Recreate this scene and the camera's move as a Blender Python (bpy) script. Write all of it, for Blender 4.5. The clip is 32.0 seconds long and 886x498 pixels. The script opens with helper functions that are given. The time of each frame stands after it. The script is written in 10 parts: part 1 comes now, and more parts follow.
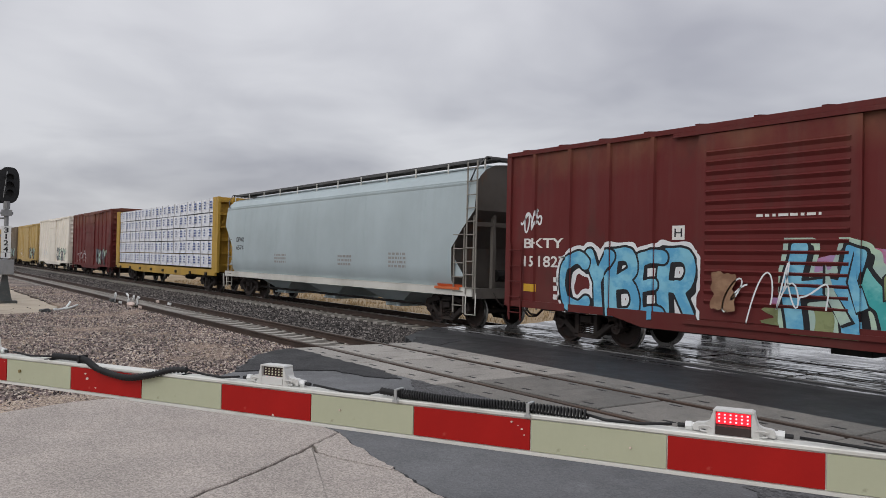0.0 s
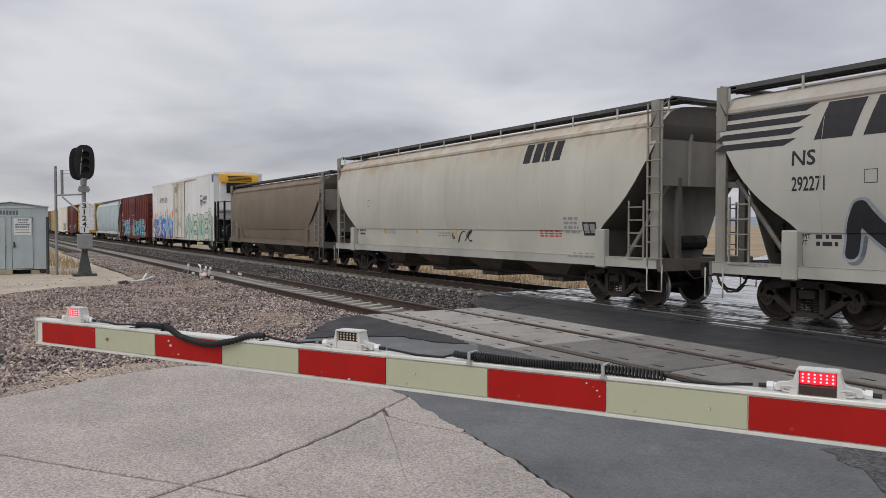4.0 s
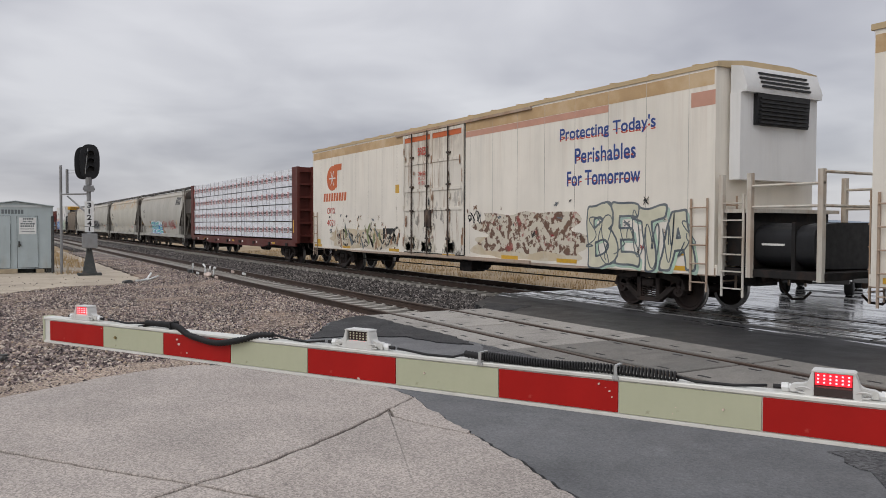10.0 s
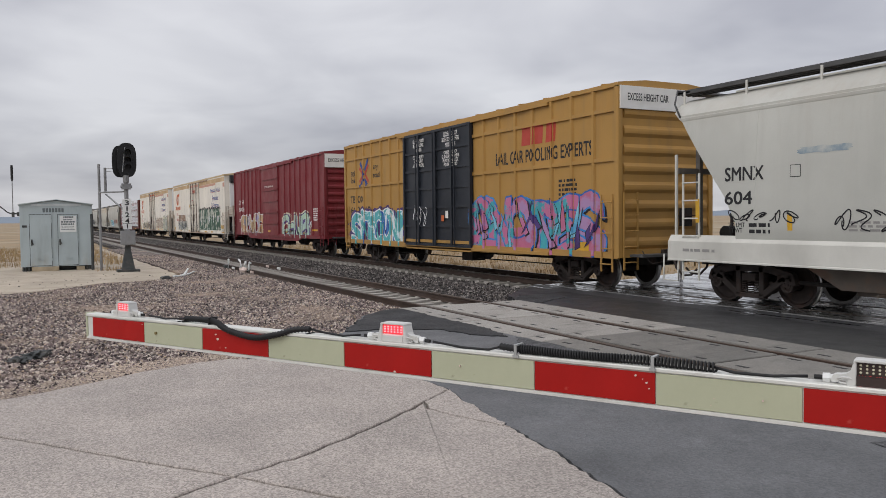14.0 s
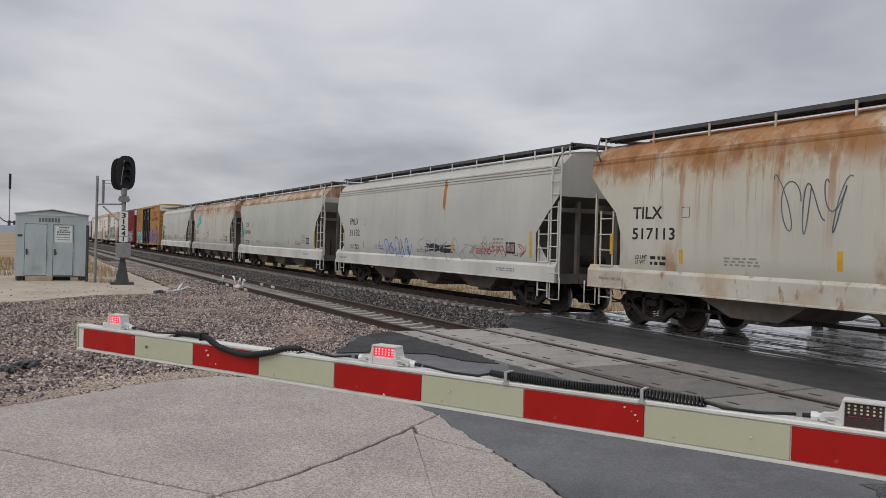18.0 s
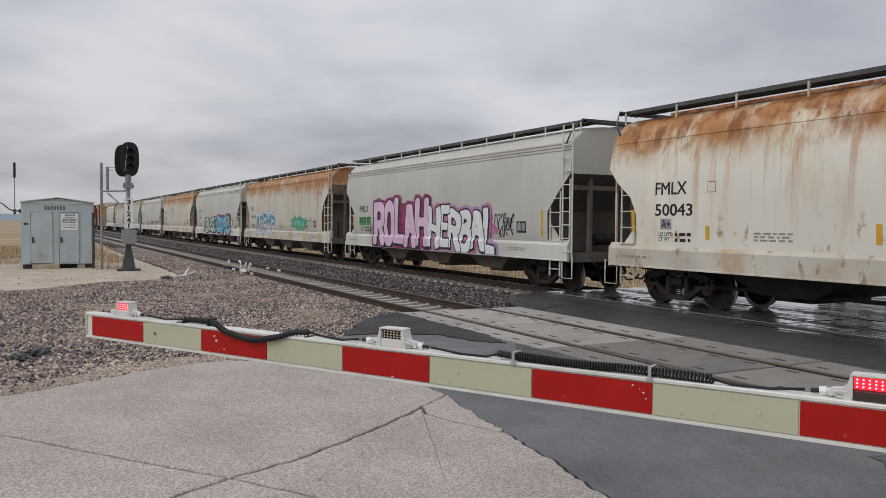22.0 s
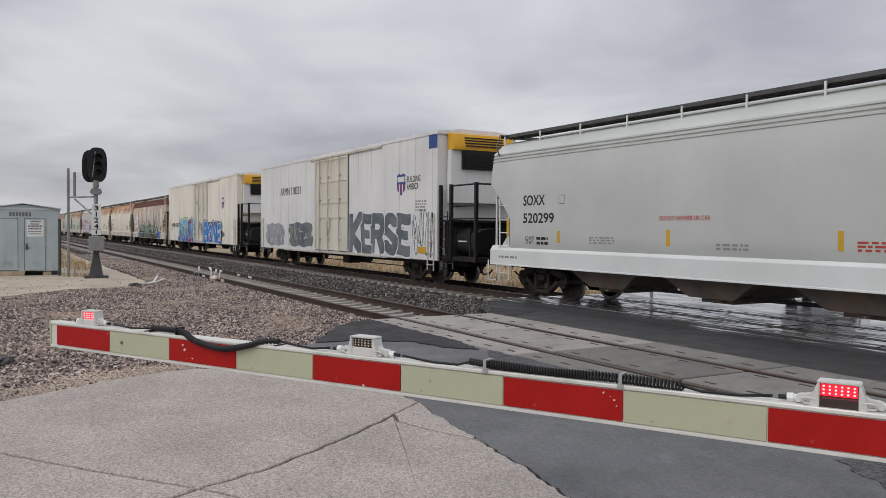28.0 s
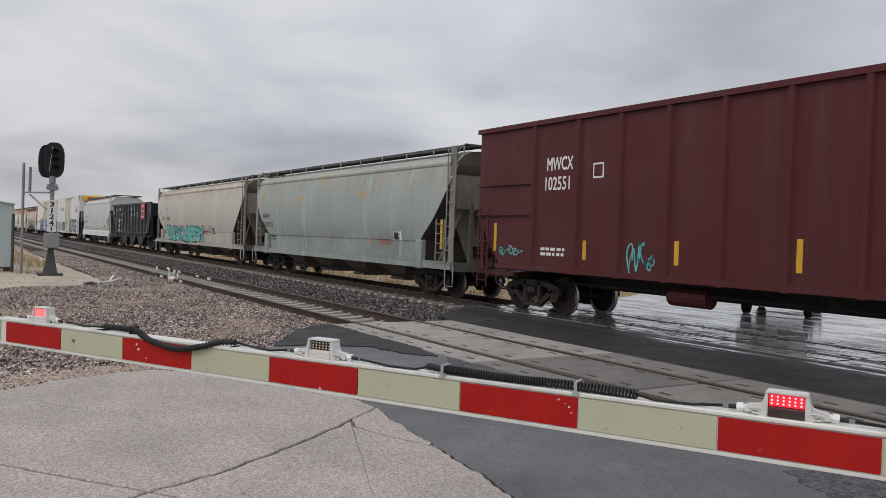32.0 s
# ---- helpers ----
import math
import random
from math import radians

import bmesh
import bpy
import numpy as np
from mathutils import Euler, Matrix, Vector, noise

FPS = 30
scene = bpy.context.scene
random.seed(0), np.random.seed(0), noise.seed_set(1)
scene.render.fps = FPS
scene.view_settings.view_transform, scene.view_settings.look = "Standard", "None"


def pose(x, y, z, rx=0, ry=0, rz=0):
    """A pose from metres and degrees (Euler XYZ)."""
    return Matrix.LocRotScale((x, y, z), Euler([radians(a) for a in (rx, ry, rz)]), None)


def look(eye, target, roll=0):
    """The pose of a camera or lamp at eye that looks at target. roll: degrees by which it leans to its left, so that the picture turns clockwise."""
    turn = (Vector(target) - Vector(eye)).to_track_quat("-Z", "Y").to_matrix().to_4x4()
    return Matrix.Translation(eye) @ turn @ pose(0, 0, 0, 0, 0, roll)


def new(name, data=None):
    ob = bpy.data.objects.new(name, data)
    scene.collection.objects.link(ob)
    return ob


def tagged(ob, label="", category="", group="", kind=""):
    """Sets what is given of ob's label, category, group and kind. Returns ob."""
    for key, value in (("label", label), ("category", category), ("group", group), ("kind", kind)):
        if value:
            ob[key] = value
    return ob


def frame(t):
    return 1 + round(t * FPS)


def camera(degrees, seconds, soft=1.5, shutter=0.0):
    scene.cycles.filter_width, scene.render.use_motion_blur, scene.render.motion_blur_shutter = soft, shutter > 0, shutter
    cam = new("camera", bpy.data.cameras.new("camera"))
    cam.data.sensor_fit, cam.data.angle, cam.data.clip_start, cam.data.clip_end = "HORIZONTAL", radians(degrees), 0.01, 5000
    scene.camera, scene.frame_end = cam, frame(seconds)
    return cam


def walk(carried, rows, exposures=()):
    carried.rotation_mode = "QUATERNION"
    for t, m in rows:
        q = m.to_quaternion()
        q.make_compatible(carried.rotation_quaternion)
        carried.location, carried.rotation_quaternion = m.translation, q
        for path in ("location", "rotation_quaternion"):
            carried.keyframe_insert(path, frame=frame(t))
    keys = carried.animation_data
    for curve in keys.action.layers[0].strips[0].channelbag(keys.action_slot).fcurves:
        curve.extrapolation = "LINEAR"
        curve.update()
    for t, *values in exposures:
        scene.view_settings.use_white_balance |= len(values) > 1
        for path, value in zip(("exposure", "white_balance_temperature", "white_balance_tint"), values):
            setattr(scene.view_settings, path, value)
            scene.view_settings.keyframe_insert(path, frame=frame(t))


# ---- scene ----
# A hand-held camera at the road side, turning a little as the train goes by.
PATH = [
    (0, (0.030, 0.055, 1.867), (-8.179, 5.764, 2.001), 1.31),
    (0.5, (0.026, 0.065, 1.866), (-8.075, 5.928, 1.955), 1.06),
    (1, (0.028, 0.060, 1.866), (-8.002, 6.019, 1.903), 0.93),
    (1.5, (0.020, 0.067, 1.865), (-8.015, 6.019, 1.831), 0.64),
    (2, (0.022, 0.073, 1.870), (-8.100, 5.906, 1.750), 0.28),
    (2.5, (0.021, 0.050, 1.866), (-8.243, 5.678, 1.668), 0.15),
    (4.5, (0.008, 0.033, 1.859), (-8.685, 4.967, 1.563), 0.16),
    (5, (-0.001, 0.037, 1.861), (-8.722, 4.923, 1.584), 0.42),
    (5.5, (-0.005, 0.029, 1.859), (-8.721, 4.925, 1.594), 0.64),
    (6, (0.006, 0.023, 1.860), (-8.666, 4.995, 1.584), 0.82),
    (6.5, (0.014, 0.030, 1.859), (-8.587, 5.123, 1.564), 0.98),
    (7, (0.004, 0.031, 1.858), (-8.507, 5.272, 1.544), 1.16),
    (7.5, (-0.017, 0.038, 1.856), (-8.482, 5.354, 1.559), 1.33),
    (8, (-0.022, 0.050, 1.852), (-8.490, 5.363, 1.597), 1.23),
    (8.5, (-0.036, 0.046, 1.850), (-8.565, 5.263, 1.637), 1.14),
    (9, (-0.030, 0.028, 1.864), (-8.617, 5.149, 1.654), 0.77),
    (9.5, (-0.022, 0.028, 1.856), (-8.656, 5.067, 1.611), 0.45),
    (10, (-0.009, 0.018, 1.853), (-8.661, 5.024, 1.559), 0.22),
    (10.5, (0.013, 0.015, 1.853), (-8.631, 5.033, 1.535), 0.20),
    (11, (0.022, 0.019, 1.855), (-8.620, 5.041, 1.541), 0.31),
    (11.5, (0.014, 0.020, 1.857), (-8.632, 5.035, 1.540), 0.39),
    (12, (0.010, 0.007, 1.856), (-8.655, 4.987, 1.521), 0.57),
    (12.5, (0.010, 0.015, 1.858), (-8.693, 4.928, 1.493), 0.44),
    (13, (0.015, 0.007, 1.856), (-8.736, 4.831, 1.482), 0.26),
    (13.5, (0.000, 0.008, 1.853), (-8.803, 4.737, 1.468), -0.22),
    (14, (-0.006, 0.010, 1.857), (-8.853, 4.655, 1.466), -0.63),
    (14.5, (-0.009, 0.014, 1.855), (-8.880, 4.610, 1.442), -0.95),
    (16.5, (0.012, -0.015, 1.856), (-8.903, 4.512, 1.653), 0.41),
    (17, (0.015, -0.007, 1.855), (-8.889, 4.543, 1.741), 0.99),
    (17.5, (0.012, 0.002, 1.857), (-8.863, 4.610, 1.785), 1.42),
    (18, (0.004, 0.009, 1.856), (-8.825, 4.704, 1.780), 1.57),
    (18.5, (0.006, 0.013, 1.858), (-8.779, 4.789, 1.751), 1.53),
    (19, (0.003, 0.013, 1.857), (-8.754, 4.839, 1.708), 1.50),
    (19.5, (-0.001, 0.015, 1.854), (-8.760, 4.837, 1.654), 1.41),
    (20, (-0.008, 0.016, 1.856), (-8.794, 4.786, 1.594), 1.21),
    (20.5, (-0.013, 0.008, 1.858), (-8.841, 4.695, 1.550), 1.01),
    (21, (-0.000, -0.000, 1.862), (-8.856, 4.632, 1.520), 0.75),
    (21.5, (-0.005, 0.002, 1.859), (-8.870, 4.616, 1.511), 0.51),
    (22, (0.001, 0.009, 1.861), (-8.852, 4.648, 1.534), 0.46),
    (22.5, (-0.001, 0.012, 1.862), (-8.835, 4.689, 1.568), 0.52),
    (23, (-0.007, 0.013, 1.860), (-8.826, 4.721, 1.609), 0.81),
    (23.5, (-0.006, 0.013, 1.860), (-8.804, 4.761, 1.630), 1.11),
    (24, (-0.011, 0.022, 1.859), (-8.779, 4.823, 1.622), 1.35),
    (24.5, (-0.012, 0.024, 1.857), (-8.734, 4.907, 1.600), 1.47),
    (25, (-0.012, 0.025, 1.856), (-8.684, 4.996, 1.575), 1.60),
    (25.5, (-0.008, 0.029, 1.857), (-8.640, 5.069, 1.564), 1.76),
    (27.5, (0.008, 0.007, 1.868), (-8.689, 4.936, 1.607), 0.78),
    (28, (-0.005, 0.017, 1.866), (-8.694, 4.961, 1.621), 0.46),
    (28.5, (0.011, 0.023, 1.865), (-8.636, 5.041, 1.629), 0.42),
    (29, (0.012, 0.022, 1.860), (-8.591, 5.116, 1.626), 0.67),
    (29.5, (0.007, 0.019, 1.856), (-8.585, 5.130, 1.610), 0.80),
    (30, (0.000, 0.021, 1.861), (-8.615, 5.090, 1.598), 0.80),
    (30.5, (-0.006, 0.032, 1.862), (-8.650, 5.052, 1.591), 0.73),
    (31, (0.002, 0.023, 1.863), (-8.654, 5.023, 1.606), 0.81),
    (31.5, (0.011, 0.022, 1.862), (-8.534, 5.212, 1.650), 1.30),
    (32, (0.004, 0.020, 1.859), (-8.445, 5.367, 1.712), 2.02),
]
cam = camera(58.49, 32.0, soft=0.85)
EXPOSURE = [(0, -0.05), (2, 0.04), (5, 0.0), (7, 0.04), (8, 0.0), (9, -0.1), (10, 0.0), (13, 0.06), (14, 0.05), (16.5, -0.03), (18, -0.12), (20, -0.05), (22, -0.04), (25, -0.04), (32, -0.02)]
walk(cam, [(t, look(eye, target, roll)) for t, eye, target, roll in PATH], EXPOSURE)

# ---- overcast daylight ----
SUN_ROT, SUN_ELEV = radians(160), radians(42)
world = bpy.data.worlds.new("overcast_sky")
scene.world = world
world.use_nodes = True
wt = world.node_tree
wt.nodes.clear()


def wnode(kind, **values):
    n = wt.nodes.new(kind)
    for k, v in values.items():
        n.inputs[k].default_value = v
    return n


def wmath(op, a, b=None):
    n = wt.nodes.new("ShaderNodeMath")
    n.operation = op
    for slot, v in enumerate((a, b)):
        if v is None:
            continue
        if isinstance(v, (int, float)):
            n.inputs[slot].default_value = v
        else:
            wt.links.new(v, n.inputs[slot])
    return n.outputs[0]


w_coord = wt.nodes.new("ShaderNodeTexCoord")
w_sep = wt.nodes.new("ShaderNodeSeparateXYZ")
wt.links.new(w_coord.outputs["Generated"], w_sep.inputs[0])
w_up = wmath("MAXIMUM", w_sep.outputs[2], 0.0)
# cloud layer seen in perspective: way / (height + a little)
w_flat = wmath("ADD", w_up, 0.2)
w_comb = wt.nodes.new("ShaderNodeCombineXYZ")
wt.links.new(wmath("DIVIDE", w_sep.outputs[0], w_flat), w_comb.inputs[0])
wt.links.new(wmath("DIVIDE", w_sep.outputs[1], w_flat), w_comb.inputs[1])
w_big = wnode("ShaderNodeTexNoise", Scale=0.85, Detail=4.0, Roughness=0.48, Distortion=0.4)
w_small = wnode("ShaderNodeTexNoise", Scale=1.9, Detail=4.0, Roughness=0.5, Distortion=0.5)
for n in (w_big, w_small):
    wt.links.new(w_comb.outputs[0], n.inputs["Vector"])
w_mix = wmath("ADD", wmath("MULTIPLY", w_big.outputs["Fac"], 0.72), wmath("MULTIPLY", w_small.outputs["Fac"], 0.28))
w_ramp = wt.nodes.new("ShaderNodeValToRGB")
w_ramp.color_ramp.elements[0].position = 0.36
w_ramp.color_ramp.elements[0].color = (0.375, 0.375, 0.418, 1)
w_ramp.color_ramp.elements[1].position = 0.62
w_ramp.color_ramp.elements[1].color = (0.645, 0.645, 0.675, 1)
wt.links.new(w_mix, w_ramp.inputs[0])
# an overcast sky is brighter overhead
w_gain = wmath("ADD", 0.94, wmath("MULTIPLY", wmath("POWER", w_up, 1.5), 0.9))
w_sky = wt.nodes.new("ShaderNodeTexSky")
w_sky.sky_type = "NISHITA"
w_sky.sun_disc = False
w_sky.sun_elevation, w_sky.sun_rotation = SUN_ELEV, SUN_ROT
w_bg_cloud = wt.nodes.new("ShaderNodeBackground")
wt.links.new(w_ramp.outputs[0], w_bg_cloud.inputs[0])
wt.links.new(w_gain, w_bg_cloud.inputs[1])
w_bg_sky = wt.nodes.new("ShaderNodeBackground")
w_bg_sky.inputs[1].default_value = 0.01
wt.links.new(w_sky.outputs[0], w_bg_sky.inputs[0])
w_add = wt.nodes.new("ShaderNodeAddShader")
wt.links.new(w_bg_cloud.outputs[0], w_add.inputs[0])
wt.links.new(w_bg_sky.outputs[0], w_add.inputs[1])
w_out = wt.nodes.new("ShaderNodeOutputWorld")
wt.links.new(w_add.outputs[0], w_out.inputs[0])

sun = new("sun", bpy.data.lights.new("sun", "SUN"))
sun.data.energy, sun.data.angle, sun.data.color = 1.0, radians(40), (1.0, 0.97, 0.93)
sun.matrix_world = look((60 * math.sin(SUN_ROT), 60 * math.cos(SUN_ROT), 60 * math.tan(SUN_ELEV)), (0, 0, 0))

# ---- materials ----
def make_mat(name, base, rough=0.7, metal=0.0, var=0.12, big=0.9, fine=30.0, bump=0.08, layers=(), spec=0.4, island=0.0, coat=0.0):
    """A painted, cast or mineral surface. layers: (colour, noise scale x y z, low, high, amount, z from, z to) of stains and wear."""
    m = bpy.data.materials.new(name)
    m.use_nodes = True
    nt = m.node_tree
    bsdf = nt.nodes["Principled BSDF"]
    bsdf.inputs["Roughness"].default_value = rough
    bsdf.inputs["Metallic"].default_value = metal
    bsdf.inputs["Specular IOR Level"].default_value = spec
    bsdf.inputs["Coat Weight"].default_value = coat
    co = nt.nodes.new("ShaderNodeTexCoord").outputs["Object"]

    def noise_of(scale, detail=4.0, vec=None, rough_=0.55):
        n = nt.nodes.new("ShaderNodeTexNoise")
        n.inputs["Scale"].default_value, n.inputs["Detail"].default_value, n.inputs["Roughness"].default_value = scale, detail, rough_
        nt.links.new(vec or co, n.inputs["Vector"])
        return n.outputs["Fac"]

    def mixed(a, b, fac, mode="MIX"):
        n = nt.nodes.new("ShaderNodeMix")
        n.data_type, n.blend_type = "RGBA", mode
        for slot, v in ((6, a), (7, b), (0, fac)):
            if isinstance(v, (int, float)):
                n.inputs[slot].default_value = v
            elif isinstance(v, tuple):
                n.inputs[slot].default_value = (*v, 1)
            else:
                nt.links.new(v, n.inputs[slot])
        return n.outputs[2]

    def spread(fac, lo, hi, a=0.0, b=1.0):
        n = nt.nodes.new("ShaderNodeMapRange")
        n.inputs[1].default_value, n.inputs[2].default_value, n.inputs[3].default_value, n.inputs[4].default_value = lo, hi, a, b
        nt.links.new(fac, n.inputs[0])
        return n.outputs[0]

    dark = tuple(max(0.0, c * (1 - var)) for c in base)
    light = tuple(min(0.95, c * (1 + var)) for c in base)
    col = mixed(dark, light, spread(noise_of(big, 5), 0.3, 0.7))
    grain = noise_of(fine, 3)
    col = mixed(col, tuple(c * 0.7 for c in base), spread(grain, 0.45, 0.85, 0, 0.5 * min(1, var * 3)))
    if island:
        ge = nt.nodes.new("ShaderNodeNewGeometry")
        ramp = nt.nodes.new("ShaderNodeValToRGB")
        el = ramp.color_ramp.elements
        el[0].position, el[0].color = 0.0, (1 - island, 1 - island * 1.05, 1 - island, 1)
        el[1].position, el[1].color = 1.0, (1 + island, 1 + island * 0.95, 1 + island * 0.9, 1)
        nt.links.new(ge.outputs["Random Per Island"], ramp.inputs[0])
        col = mixed(col, ramp.outputs[0], 1.0, "MULTIPLY")
    for colour, scale, lo, hi, amount, z0, z1 in layers:
        mp = nt.nodes.new("ShaderNodeMapping")
        mp.inputs["Scale"].default_value = scale
        nt.links.new(co, mp.inputs["Vector"])
        mask = spread(noise_of(1.0, 5, mp.outputs[0], 0.6), lo, hi, 0, amount)
        if z0 != z1:
            sp = nt.nodes.new("ShaderNodeSeparateXYZ")
            nt.links.new(co, sp.inputs[0])
            mu = nt.nodes.new("ShaderNodeMath")
            mu.operation = "MULTIPLY"
            nt.links.new(mask, mu.inputs[0])
            nt.links.new(spread(sp.outputs[2], z0, z1), mu.inputs[1])
            mask = mu.outputs[0]
        col = mixed(col, colour, mask)
    nt.links.new(col, bsdf.inputs["Base Color"])
    nt.links.new(spread(noise_of(big * 2.3, 4), 0.3, 0.7, rough - 0.1, min(1.0, rough + 0.1)), bsdf.inputs["Roughness"])
    if bump:
        bp = nt.nodes.new("ShaderNodeBump")
        bp.inputs["Strength"].default_value, bp.inputs["Distance"].default_value = bump, 0.02
        nt.links.new(grain, bp.inputs["Height"])
        nt.links.new(bp.outputs[0], bsdf.inputs["Normal"])
    return m


def plain_mat(name, base, rough=0.6, metal=0.0, var=0.06):
    return make_mat(name, base, rough, metal, var, 3.0, 60.0, 0.03)


def glow_mat(name, colour, strength):
    m = bpy.data.materials.new(name)
    m.use_nodes = True
    b = m.node_tree.nodes["Principled BSDF"]
    b.inputs["Base Color"].default_value = (*colour, 1)
    b.inputs["Emission Color"].default_value = (*colour, 1)
    b.inputs["Emission Strength"].default_value = strength
    return m


RUST = (0.22, 0.085, 0.035)
ORANGE_RUST = (0.33, 0.145, 0.045)
GRIME = (0.09, 0.075, 0.06)


def car_paint(name, base, rust=0.0, streaks=0.0, dirt=0.35, top=3.2, rough=0.55, rust_colour=ORANGE_RUST, extra=(), var=0.08):
    layers = [((0.10, 0.09, 0.072), (0.6, 0.6, 0.35), 0.45, 0.8, dirt, 2.6, 0.8), ((0.13, 0.125, 0.105), (3.0, 3.0, 0.25), 0.5, 0.8, dirt * 0.6, 1.0, 4.0)]
    if rust:
        pale_rust = (0.47, 0.33, 0.16)
        deep_rust = tuple(c * 0.62 for c in rust_colour)
        layers.append((pale_rust, (0.7, 0.7, 0.5), 0.38, 0.62, rust * 0.75, top - 0.2, top + 0.5))
        layers.append((rust_colour, (1.1, 1.1, 0.8), 0.44, 0.56, rust * 0.85, top + 0.05, top + 0.55))
        layers.append((deep_rust, (2.6, 2.6, 1.6), 0.50, 0.60, rust * 0.9, top + 0.1, top + 0.6))
    if streaks:
        layers.append((rust_colour, (3.6, 3.6, 0.10), 0.54, 0.64, streaks * 0.9, top - 1.7, top + 0.5))
        layers.append((tuple(c * 0.7 for c in rust_colour), (11, 11, 0.22), 0.57, 0.66, streaks * 0.75, top - 1.1, top + 0.5))
    layers += list(extra)
    return make_mat(name, base, rough, 0.0, var, 0.5, 45.0, 0.04, layers, 0.25)


M = {
    "dark_steel": make_mat("weathered_dark_steel", (0.010, 0.009, 0.0085), 0.7, 0.0, 0.3, 2.0, 40, 0.15, [((0.07, 0.035, 0.022), (3, 3, 3), 0.5, 0.75, 0.5, 0, 0)]),
    "truck": make_mat("rusty_cast_steel", (0.032, 0.024, 0.021), 0.75, 0.0, 0.3, 3.0, 50, 0.2, [((0.10, 0.05, 0.032), (4, 4, 4), 0.52, 0.74, 0.5, 0, 0), ((0.02, 0.018, 0.016), (2, 2, 2), 0.45, 0.75, 0.6, 0, 0)]),
    "wheel": make_mat("rusty_wheel_steel", (0.03, 0.021, 0.018), 0.65, 0.2, 0.25, 4.0, 60, 0.1, [((0.10, 0.045, 0.028), (5, 5, 5), 0.55, 0.8, 0.5, 0, 0)]),
    "tread": make_mat("worn_wheel_tread", (0.35, 0.34, 0.33), 0.35, 0.9, 0.15, 8, 80, 0.03),
    "grate": make_mat("galvanised_grating", (0.10, 0.10, 0.10), 0.65, 0.3, 0.25, 2, 60, 0.2),
    "yellow": make_mat("yellow_reflector", (0.62, 0.36, 0.03), 0.45, 0, 0.1, 4, 60, 0.02, [(GRIME, (5, 5, 5), 0.5, 0.9, 0.4, 0, 0)]),
    "ink": plain_mat("black_stencil_paint", (0.02, 0.02, 0.022), 0.6),
    "white_ink": plain_mat("white_stencil_paint", (0.72, 0.71, 0.68), 0.6),
    "red_ink": plain_mat("red_stencil_paint", (0.45, 0.06, 0.04), 0.6),
    "grey_ink": plain_mat("faded_grey_stencil_paint", (0.28, 0.27, 0.26), 0.6),
    "orange_ink": plain_mat("orange_paint", (0.55, 0.13, 0.04), 0.6),
    "blue_ink": plain_mat("blue_paint", (0.03, 0.07, 0.25), 0.6),
    "chute_pale": make_mat("dusty_chute_paint", (0.20, 0.175, 0.145), 0.75, 0, 0.2, 1.2, 40, 0.06, [(RUST, (1.2, 1.2, 0.6), 0.5, 0.7, 0.5, 0, 0), (GRIME, (1.5, 1.5, 0.5), 0.46, 0.7, 0.5, 0, 0)]),
    "chute": make_mat("dirty_chute_steel", (0.15, 0.127, 0.107), 0.75, 0, 0.25, 1.5, 40, 0.08, [(RUST, (1.5, 1.5, 1.5), 0.5, 0.7, 0.5, 0, 0), (GRIME, (2, 2, 2), 0.45, 0.7, 0.6, 0, 0)]),
    "seam": make_mat("dirty_panel_seam", (0.53, 0.505, 0.455), 0.7, 0, 0.2, 1.0, 40, 0.05, [((0.16, 0.12, 0.085), (1, 1, 0.6), 0.48, 0.68, 0.7, 0, 0)]),
    "ladder_grime": make_mat("grimy_grey_frame_paint", (0.13, 0.118, 0.105), 0.7, 0, 0.2, 1.5, 40, 0.06, [(GRIME, (2, 2, 1), 0.45, 0.7, 0.6, 0, 0)]),
    # recessed end slopes: the overhang's shade is put into the colour, with grime
    "end_shade_grime": make_mat("grimy_end_sheet", (0.10, 0.09, 0.08), 0.75, 0, 0.2, 1.0, 40, 0.06, [(GRIME, (1, 1, 0.5), 0.45, 0.7, 0.6, 0, 0), (RUST, (2, 2, 1), 0.56, 0.72, 0.5, 0, 0)]),
    "end_sheet": make_mat("dusty_grey_end_sheet_paint", (0.26, 0.245, 0.215), 0.7, 0, 0.15, 1.0, 40, 0.06, [(GRIME, (1.2, 1.2, 0.4), 0.48, 0.72, 0.6, 0, 0), (RUST, (2, 2, 1), 0.6, 0.74, 0.5, 0, 0)]),
    "hose": plain_mat("black_rubber", (0.011, 0.011, 0.012), 0.6),
    "black": plain_mat("black_paint", (0.009, 0.0095, 0.011), 0.5),
    "door_iron": make_mat("rusted_door_iron", (0.055, 0.04, 0.033), 0.75, 0, 0.3, 3, 50, 0.15, [((0.20, 0.14, 0.10), (3, 3, 1.5), 0.5, 0.68, 0.7, 0, 0)]),
    "galv": make_mat("galvanised_steel", (0.42, 0.43, 0.43), 0.5, 0.5, 0.15, 3, 50, 0.05),
}


# ---- building helpers ----
def part(name, bm, material, parent=None, label="", smooth=None):
    me = bpy.data.meshes.new(name)
    bm.to_mesh(me)
    bm.free()
    for one in material if isinstance(material, (list, tuple)) else [material]:
        me.materials.append(one)
    if smooth is not None:
        me.shade_smooth()
        me.set_sharp_from_angle(angle=radians(smooth))
    ob = new(name, me)
    ob.parent = parent
    if label:
        tagged(ob, label)
    return ob


def again(ob, parent, m=Matrix.Identity(4)):
    """Another object on the same mesh."""
    c = new(ob.name.split(".")[0], ob.data)
    c.parent = parent
    c.matrix_basis = m
    return c


